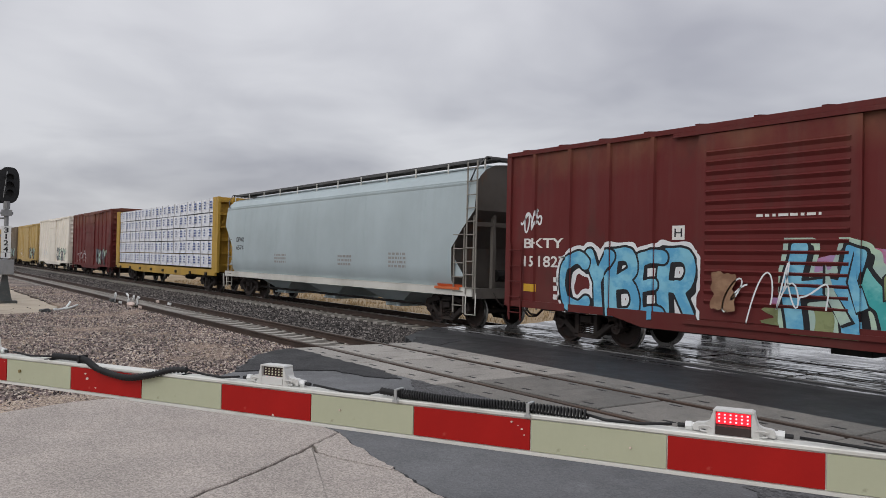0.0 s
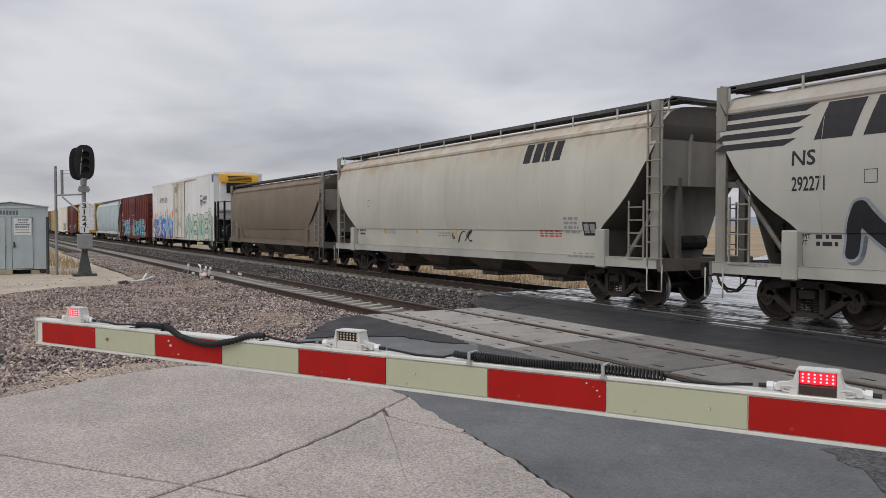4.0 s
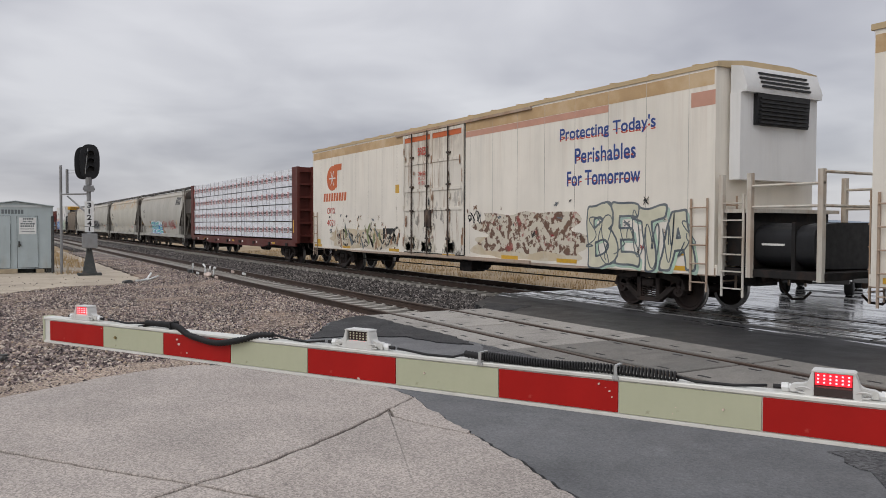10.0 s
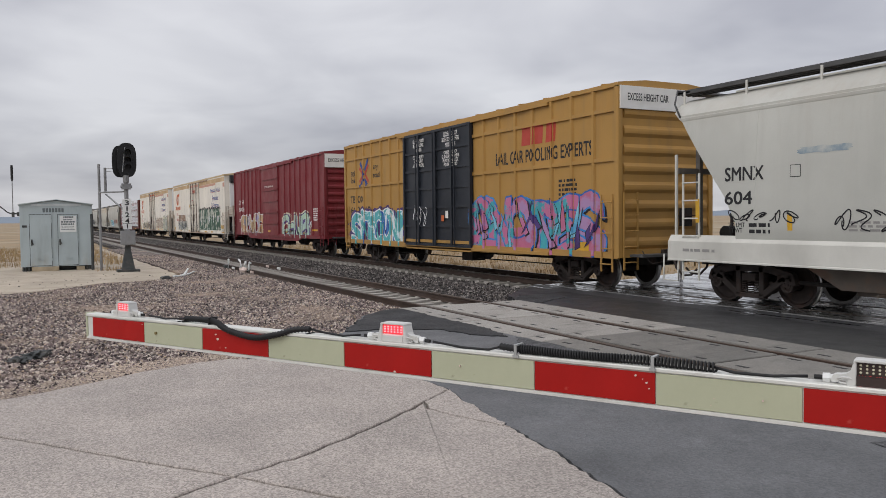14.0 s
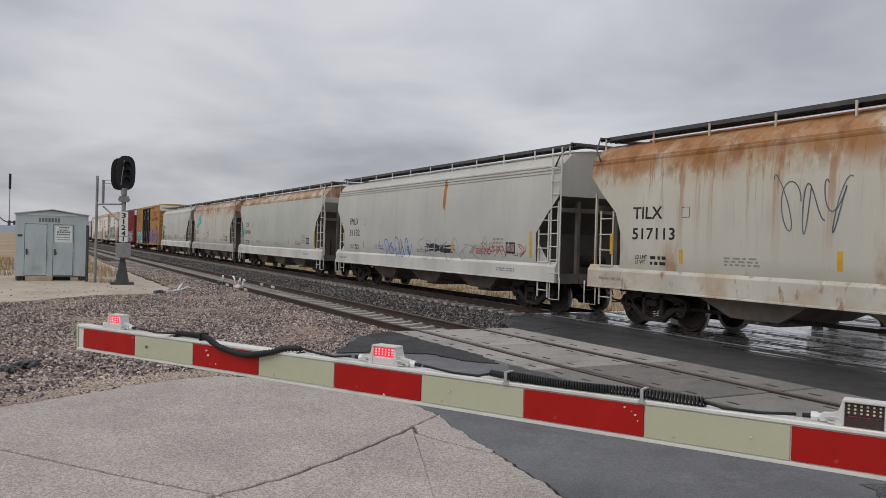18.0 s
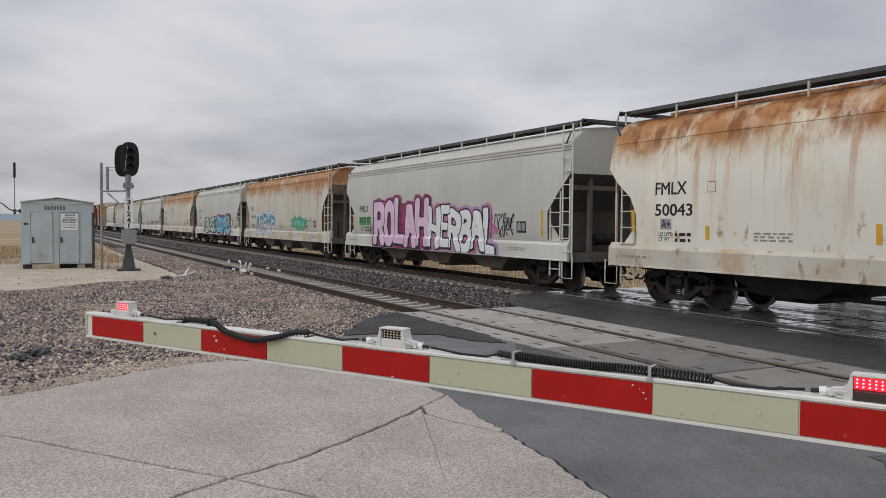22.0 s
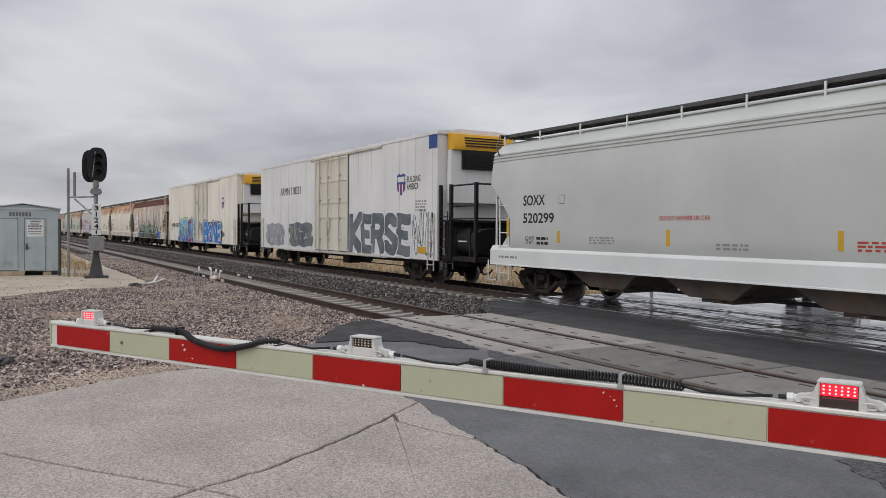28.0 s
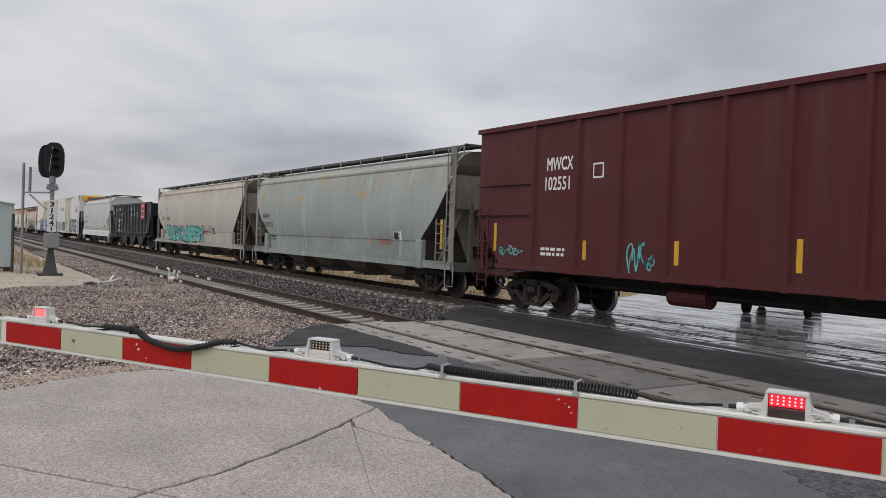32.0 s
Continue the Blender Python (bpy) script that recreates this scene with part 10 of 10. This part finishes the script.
s.tag(2.5, 1.6, 3.6, 2.7, SP["teal"], 131, 4, 0.03)
s = flow_car("light grey covered hopper car with a rust streak and black tags", .42, 1.65, 18.5, "FMLX", "51132", P["grey_c"], P["sill_white"], 140, "hex", None, 4)
s.blob("rust_stain", 11.85, 2.9, 12.1, 4.05, P["rust_patch"], 141, 0.003, 0.14), s.blob("graffiti_cloud", 10.5, 1.5, 12.9, 1.85, SP["black"], 142, 0.004, 0.5), s.tag(6.5, 1.2, 9.5, 2.0, SP["blue"], 143, 6, 0.035), s.tag(9.9, 1.3, 15.0, 2.1, SP["grey"], 144, 8, 0.03), s.tag(14.5, 1.5, 17.0, 1.9, SP["red"], 145, 6, 0.02)
s = flow_car("grey covered hopper car with orange rust along the top", 18.93, 1.3, 18.6, "TILX", "517113", P["rust_a"], P["sill_rusty"], 150, "arc", P["rust_a"], 0)
s.tag(6.9, 2.15, 8.5, 3.3, SP["slate"], 151, 3, 0.025)
s = flow_car("light grey covered hopper car with grey and blue graffiti", 37.63, 1.25, 17.3, "FMLX", "51071", P["grey_c"], P["sill_white"], 160, "hex", None, 0)
s.graffiti("ABUSE", 5.2, 1.05, 9.7, 2.15, [SP["grey"], SP["mint"]], SP["black"], None, 161, 0.07, 0.04, 1.15, SP["black"], 0.03, 3.5)
s.blob("graffiti_cloud", 9.7, 1.1, 14.9, 2.5, SP["magenta"], 162, 0.006, 0.2)
s.graffiti("OSAB", 10.1, 1.05, 14.3, 2.25, [SP["sky"], SP["teal"]], SP["black"], SP["magenta"], 163, 0.08, 0.05, 1.2, SP["blue"], 0.03, 5)
s.shards(10.2, 1.1, 14.2, 2.3, [SP["sky"], SP["teal"], SP["orange"]], 12, 506, 0.039, 0.5, SP["black"])
s.patch("white_plate", 14.6, 1.6, 15.05, 1.9, M["white_ink"], 0.012), s.tag(14.3, 1.2, 16.2, 2.2, SP["slate"], 164, 2, 0.03)
s = flow_car("grey covered hopper car with heavy rust, blue and green graffiti", 55.35, 0.85, 17.6, "TILX", "516610", P["rust_a"], P["sill_rusty"], 170, "arc", P["rust_a"], 0)
s.graffiti("AGEMP", 3.95, 1.25, 8.1, 2.3, [SP["teal_fade"]], SP["slate"], SP["haze"], 171, 0.09, 0.015, 1.1, SP["white"], 0.006, 8, 0.0)
s.blob("graffiti_creature", 11.2, 1.35, 14.2, 2.2, SP["green"], 172, 0.006, 0.25, "green painted blob with pointed tips", 0.5)
for k in range(3):
    s.blob("graffiti_eye", 12.0 + 0.62 * k, 1.65, 12.3 + 0.62 * k, 2.0, SP["teal"], 173 + k, 0.01, 0.05)
s.tag(15.2, 3.0, 16.4, 3.6, SP["rose"], 176, 3, 0.04)
s = flow_car("light grey covered hopper car with large pink and white graffiti", 73.92, 1.15, 17.7, "FMLX", "41037", P["grey_c"], P["sill_white"], 180, "hex", None, 4, rail=2.30)
s.patch("green_plate", 2.75, 1.74, 4.05, 2.1, P["decal_green"], 0.003)
s.blob("graffiti_cloud", 4.3, 1.0, 9.6, 2.7, SP["magenta"], 181, 0.006, 0.1), s.blob("graffiti_cloud", 9.3, 1.0, 14.2, 2.4, SP["rose"], 182, 0.006, 0.12)
s.graffiti("ROLAH", 4.5, 1.0, 9.4, 2.72, [SP["pink"]], SP["black"], SP["magenta"], 183, 0.075, 0.01, 1.05, SP["black"], 0.03, 3.5, 0.1)
s.graffiti("HERBAL", 9.5, 0.98, 14.0, 2.35, [SP["white"]], SP["black"], SP["rose"], 184, 0.08, 0.05, 1.15, SP["black"], 0.03, 5, 0.06)
s.tag(13.9, 1.4, 15.0, 2.15, SP["black"], 185, 5, 0.04), s.tag(3.9, 1.35, 4.6, 1.75, SP["black"], 186, 3, 0.035)
s = flow_car("cream covered hopper car with heavy rust stains", 91.61, 1.6, 19.0, "FMLX", "50043", P["rust_b"], P["sill_rusty"], 190, "hex", P["rust_b"], 0, barrel=True)
s.tag(9.4, 1.55, 10.4, 2.05, SP["black"], 191, 3, 0.03), s.tag(12.2, 1.5, 13.3, 1.95, SP["black"], 192, 3, 0.04), s.tag(13.5, 1.92, 14.6, 2.2, SP["black"], 193, 4, 0.03), s.patch("stencil_panel", 3.4, 1.76, 3.75, 2.0, SP["grey"]), s.letter("A+", 3.44, 1.79, 3.71, 1.97, M["ink"], lift=0.007)
s = flow_car("cream covered hopper car with rust stains and a black mark", 110.52, 1.5, 17.95, "FMLX", "50025", P["rust_b"], P["sill_rusty"], 200, "hex", P["rust_b"], 0, barrel=True)
s.letter("A+", 3.15, 1.78, 3.75, 2.02, M["ink"])
s = flow_car("peeling cream covered hopper car with brown roof and wild graffiti", 129.01, 0.9, 18.6, "FMLX", "50019", P["worn_cream"], P["sill_rusty"], 210, "hex", P["rust_roof"], 0, barrel=True)
s.patch("number_ground", 2.45, 1.85, 4.1, 2.92, M["white_ink"], 0.0025)
s.patch("graffiti_band", 4.9, 0.9, 15.2, 1.5, SP["plum"], 0.004), s.patch("graffiti_band", 15.0, 0.9, 16.5, 1.5, SP["blue"], 0.003), s.patch("graffiti_band", 4.4, 0.9, 5.2, 1.45, SP["blue"], 0.0045)
s.blob("graffiti_cloud", 5.3, 1.4, 15.0, 2.1, SP["olive"], 211, 0.005, 0.15)
BLADES = [SP["black"], SP["olive"], SP["black"], SP["mint"], SP["black"], SP["plum"], SP["olive"], SP["blue"]]
for k in range(46):
    rng = random.Random(340 + k)
    u, w = 5.6 + k * 0.205 + rng.uniform(-0.2, 0.2), rng.uniform(0.16, 0.45)
    low, z = rng.uniform(1.0, 1.7), rng.uniform(1.9, 2.75)
    lean = rng.uniform(-1.4, -0.3)
    s.lay("graffiti_blade", [(u, low), (u + w, low + 0.05), (u + w * 0.9 + lean * 0.4, (low + z) / 2), (u + lean, z), (u + lean * 0.55, (low + z) / 2 + 0.1)], [(0, 1, 2, 3, 4)], BLADES[k % 8], 0.006 + 0.0004 * k)
    if k % 2:
        vs, fs = [], []
        Side.ribbon(vs, fs, [(u + w * 0.5, low), (u + w * 0.6 + lean * 0.4, (low + z) / 2), (u + lean, z)], 0.028)
        s.lay("graffiti_line", vs, fs, SP["white"], 0.0065 + 0.0004 * k)
s.tag(13.5, 2.0, 14.0, 2.5, SP["black"], 212, 2, 0.04), s.tag(5.2, 0.95, 14.8, 1.5, SP["olive"], 213, 12, 0.07, 0.028), s.tag(5.2, 0.95, 14.8, 1.5, SP["black"], 214, 12, 0.05, 0.03), s.tag(5.2, 0.95, 14.8, 1.5, SP["mint"], 215, 7, 0.03, 0.04)

car, s = reefer("grey-white refrigerator car with blue, red and black graffiti", 147.54, 1.5, 22.6, 5.12, 0.86, P["cryo"], P["reefer_trim"], P["reefer_white"], (11.07, 15.03), P["unit_yellow"], M["black"])
s.letter("ARMN 170019", 2.9, 1.93, 6.1, 2.22, M["ink"], bold=0.02, lift=0.028)
s.blob("graffiti_cloud", 5.7, 0.8, 11.5, 2.5, SP["lime"], 221, 0.003, 0.3), s.blob("graffiti_cloud", 5.0, 0.78, 11.4, 1.4, SP["blue"], 224, 0.005, 0.15)
s.graffiti("NOSEIE", 6.0, 0.78, 11.3, 2.5, [SP["sky_fade"], SP["sky_fade"], SP["sky_fade"], SP["red"], SP["sky_fade"], SP["sky_fade"]], SP["black"], SP["lime"], 222, 0.07, 0.07, 1.35, SP["white"], 0.008, 5)
s.shards(6.0, 0.85, 11.1, 2.6, [SP["sky_fade"], SP["blue"], SP["sky_fade"]], 16, 505, 0.016, 0.7, SP["black"])
for k, (u, z) in enumerate(((6.2, 2.0), (7.4, 1.1), (8.5, 1.9), (9.8, 1.2), (10.4, 2.0), (5.6, 1.3))):
    s.blob("graffiti_spot", u, z, u + 0.25, z + 0.22, SP["rose"], 400 + k, 0.022, 0.06)
s.blob("graffiti_cloud", 14.2, 0.8, 19.5, 2.4, SP["slate"], 223, 0.004, 0.15)
s.graffiti("BONE", 14.4, 0.7, 18.9, 2.2, [SP["blue"]], SP["white"], SP["slate"], 225, 0.09, 0.04, 1.1, SP["white"], 0.05, 2.4)
s.letter("OPENING|H 11-3|W 12-0", 12.0, 3.4, 12.55, 3.75, M["ink"], lift=0.03), s.tag(13.3, 1.2, 14.2, 2.2, SP["black"], 226, 3, 0.05, 0.05), s.tag(2.4, 1.65, 3.6, 1.95, SP["grey"], 227, 4, 0.02), shield(s, 18.9, 3.0, 19.5, 3.8)

car, s = reefer("white refrigerator car with grey letters and a blue sketch", 172.58, 2.3, 22.0, 5.10, 0.86, P["reefer_white"], P["reefer_trim"], P["reefer_white"], (10.75, 14.5), P["unit_yellow"], M["black"])
s.letter("ARMN 110331", 5.7, 3.5, 8.7, 3.86, M["ink"], bold=0.02)
s.graffiti("KERSE", 14.7, 0.9, 20.0, 2.45, [SP["slate"]], SP["white"], None, 231, 0.085, 0.03, 1.05, SP["white"], 0.006, 7, 0.05)
s.blob("graffiti_cloud", 3.2, 0.9, 6.5, 2.2, SP["grey"], 232, 0.004, 0.1), s.blob("graffiti_cloud", 6.8, 0.95, 10.6, 2.2, SP["slate"], 233, 0.004, 0.1), s.tag(3.2, 1.0, 10.6, 2.1, SP["cream"], 234, 10, 0.03, 0.01)
s.blob("graffiti_cloud", 20.0, 0.85, 21.9, 2.4, SP["white"], 235, 0.004, 0.3), s.tag(20.2, 0.9, 21.8, 2.5, SP["black"], 236, 4, 0.03, 0.008)
shield(s, 18.95, 3.05, 19.65, 3.85)
s.letter("BUILDING|AMERICA", 19.75, 3.25, 20.75, 3.72, M["ink"])
s.patch("yellow_plate", 20.6, 1.05, 21.2, 1.28, M["yellow"], 0.012), s.patch("blue_plate", 21.35, 4.55, 21.95, 5.0, M["blue_ink"], 0.006), s.bars(20.4, 2.5, 21.2, 2.9, 4, M["grey_ink"], 12), s.patch("stencil_panel", 19.2, 1.7, 19.5, 1.95, M["ink"])

s = flow_car("clean pale grey covered hopper car with yellow stripes", 195.78, 1.95, 17.55, "SOXX", "520299", P["sox"], P["sox_sill"], 240, "hex", None, 0)
s.letter("DO NOT HAMMER ON CAR", 8.7, 2.1, 10.1, 2.2, M["red_ink"])

posts = [3.0, 4.3, 5.6, 6.9, 8.05, 9.2, 10.6, 11.6, 12.8, 14.0, 15.2]
car, s = open_hopper("black open hopper car with white letter bars and red sign", 213.05, 1.85, 16.9, 3.60, 1.35, posts, P["car_black"], 3)
for k in range(8):
    u = 3.43 + k * 1.06
    s.lay("brand_bar", [(u, 3.1), (u + 0.15, 3.1), (u + 0.20, 3.38), (u + 0.05, 3.38)], [(0, 1, 2, 3)], M["white_ink"], 0.006)
    if k > 1:
        s.lay("brand_bar", [(u + 0.1, 2.66), (u + 0.25, 2.66), (u + 0.30, 2.94), (u + 0.15, 2.94)], [(0, 1, 2, 3)], M["white_ink"], 0.006)
u = 12.0
s.lay("brand_bar", [(u, 2.66), (u + 0.17, 2.66), (u + 0.22, 2.96), (u + 0.05, 2.96)], [(0, 1, 2, 3)], M["white_ink"], 0.006)
s.letter("RBMN", 4.45, 2.22, 5.85, 2.45, M["white_ink"]), s.letter("7595", 4.55, 1.76, 5.7, 1.98, M["white_ink"]), s.bars(4.5, 1.45, 5.9, 1.62, 2, M["white_ink"], 250)
part("sign_board", box_bm(14.05, 15.3, -1.63, -1.59, 2.45, 3.62), P["sign_red"], car, "red sign board with a dark diamond")
sg = Side(car, lambda x, z: 1.63)
sg.lay("sign_border", [(14.07, 3.03), (14.68, 2.70), (15.28, 3.03), (14.68, 3.36)], [(0, 1, 2, 3)], M["white_ink"], 0.004)
sg.lay("sign_diamond", [(14.12, 3.03), (14.68, 2.74), (15.23, 3.03), (14.68, 3.32)], [(0, 1, 2, 3)], M["ink"], 0.006)
for t_ in (3.42, 2.60):
    sg.patch("sign_bar", 14.3, t_ - 0.035, 15.05, t_ + 0.035, M["white_ink"], 0.005)
sg.patch("sign_bar", 14.38, 2.98, 14.98, 3.09, M["white_ink"], 0.009)
for u, z0, z1 in ((2.9, 1.9, 2.5), (6.9, 1.5, 1.9), (11.5, 1.5, 1.95), (15.3, 1.5, 2.2)):
    s.patch("reflector", u + 0.3, z0, u + 0.42, z1, M["yellow"], 0.006)
s.patch("stencil_panel", 2.1, 2.9, 2.5, 3.1, SP["cream"], 0.006)

car, s = hopper_car("warm grey covered hopper car with teal graffiti", 229.24, 2.6, 21.7, BULGE, "drop", P["grey_b"], P["sill_grey"], 4, None, 9)
s.paint = P["grey_b"]
s.letter("TCMX", 4.4, 2.35, 5.1, 2.58, M["ink"]), s.letter("460015", 5.7, 2.35, 6.6, 2.58, M["ink"]), s.patch("faded_plate", 5.4, 2.95, 5.75, 3.2, SP["grey"]), s.patch("faded_plate", 3.7, 2.85, 3.95, 3.1, SP["grey"])
s.graffiti("RUCK", 5.8, 1.1, 9.2, 1.98, [SP["teal"]], SP["black"], None, 261, 0.14, 0.05, 1.25, SP["black"], norm=2.2, drop=0.05)
s.graffiti("LEROY", 9.8, 1.1, 14.3, 1.98, [SP["teal"]], SP["black"], None, 262, 0.15, 0.05, 1.25, SP["black"], norm=2.2, drop=0.05)
s.tag(14.2, 1.6, 16.0, 1.85, SP["red"], 263, 5, 0.02)
hopper_signs(s, 2.6, 18.6, [], True, 265)

car, s = hopper_car("weathered green-grey covered hopper car with pale streaks", 249.51, 3.0, 20.5, BULGE, "drop", P["green_grey"], P["green_grey"], 4, None, 9)
s.paint = P["green_grey"]
marks_of(s, "NAHX", "550703", 4.3, 2.45, 0.85, M["ink"], 0.22)
hopper_signs(s, 3.0, 20.0, [(11.6, 1.55, 1.75), (15.0, 1.55, 1.75)], False, 270)
s.patch("white_plate", 16.85, 1.68, 17.4, 2.02, M["white_ink"]), s.patch("stencil_panel", 16.9, 1.73, 17.2, 1.97, M["ink"], 0.006)
rf = bmesh.new()
box_into(rf, 19.8, 19.92, -1.50, -1.475, 1.5, 2.4)
part("reflector", rf, M["yellow"], car)

posts = [3.87, 5.5, 6.9, 8.27, 9.65, 11.06, 12.46, 13.86, 15.2]
car, s = open_hopper("dark brown-red high-sided open car with yellow stripes", 269.88, 1.45, 17.5, 4.80, 1.12, posts, P["brown_gondola"], 0)
s.letter("MWCX", 4.35, 3.60, 5.3, 3.92, M["white_ink"], bold=0.02), s.letter("102551", 4.3, 3.12, 5.2, 3.44, M["white_ink"], bold=0.02)
s.patch("card_frame", 6.0, 3.35, 6.35, 3.7, M["white_ink"]), s.patch("card_ground", 6.04, 3.39, 6.31, 3.66, P["brown_gondola"], 0.006)
for u, z0, z1 in ((2.26, 1.55, 2.3), (5.8, 1.45, 1.9), (8.55, 1.45, 1.95), (11.3, 1.45, 2.05), (14.2, 1.45, 2.05)):
    s.patch("reflector", u - 0.06, z0, u + 0.06, z1, M["yellow"], 0.006)
s.tag(7.15, 1.2, 7.95, 1.95, SP["teal"], 281, 4, 0.035), s.tag(2.4, 1.45, 3.5, 1.7, SP["teal"], 282, 5, 0.03), s.bars(4.2, 1.5, 5.1, 1.75, 2, M["white_ink"], 283)
part("side_rail", box_bm(1.45, 3.87, -1.57, -1.50, 3.3, 3.38), P["brown_gondola"], car), part("side_rail", box_bm(1.45, 3.87, -1.57, -1.50, 2.5, 2.58), P["brown_gondola"], car)


# ---- what moves ----
def rolling(car_x, own_x):
    """Times and angles of one wheel set while it rolls through the view."""
    start = 16.0 * SPEED
    seen = [f / FPS for f in range(int(32 * FPS) + 1) if -46 < car_x + own_x + start - SPEED * f / FPS < 4]
    if not seen:
        return [(0, 0.0), (32, 0.0)]
    turned = [-math.degrees(SPEED * (t - seen[0]) / 0.457) for t in seen]
    rows = list(zip(seen, turned))
    if rows[0][0] > 0:
        rows.insert(0, (0, rows[0][1]))
    if rows[-1][0] < 32:
        rows.append((32, rows[-1][1]))
    return rows


def blinking(phase):
    """Seconds at which a lamp's board rises into its window and sinks below it again."""
    half = 0.611
    rows, up = [], False
    k = -15
    while True:
        at = 8.37 + phase + half * k
        if at > 31.9:
            break
        if at > 0.1:
            if not rows:
                rows.append((0, k % 2 == 1))
            rows += [(at - 0.03, k % 2 == 1), (at + 0.03, k % 2 == 0)]
        k += 1
    return rows + [(32, rows[-1][1])]


def motions():
    start = 16.0 * SPEED
    for car, a in TRAIN:
        walk(car, [(t, pose(a + start - SPEED * t, TRACK_Y, 0)) for t in (0, 8, 16, 24, 32)])
    at = dict((car, a) for car, a in TRAIN)
    for wheels, car, x in ROLLING:
        hub = wheels.matrix_basis.translation.copy()
        walk(wheels, [(t, pose(hub.x, hub.y, hub.z, 0, angle, 0)) for t, angle in rolling(at[car], x)])
    for board, phase in ((board_three, 0.0), (board_two, 0.611)):
        walk(board, [(t, pose(0, 0, 0 if up else -0.042)) for t, up in blinking(phase)])


motions()
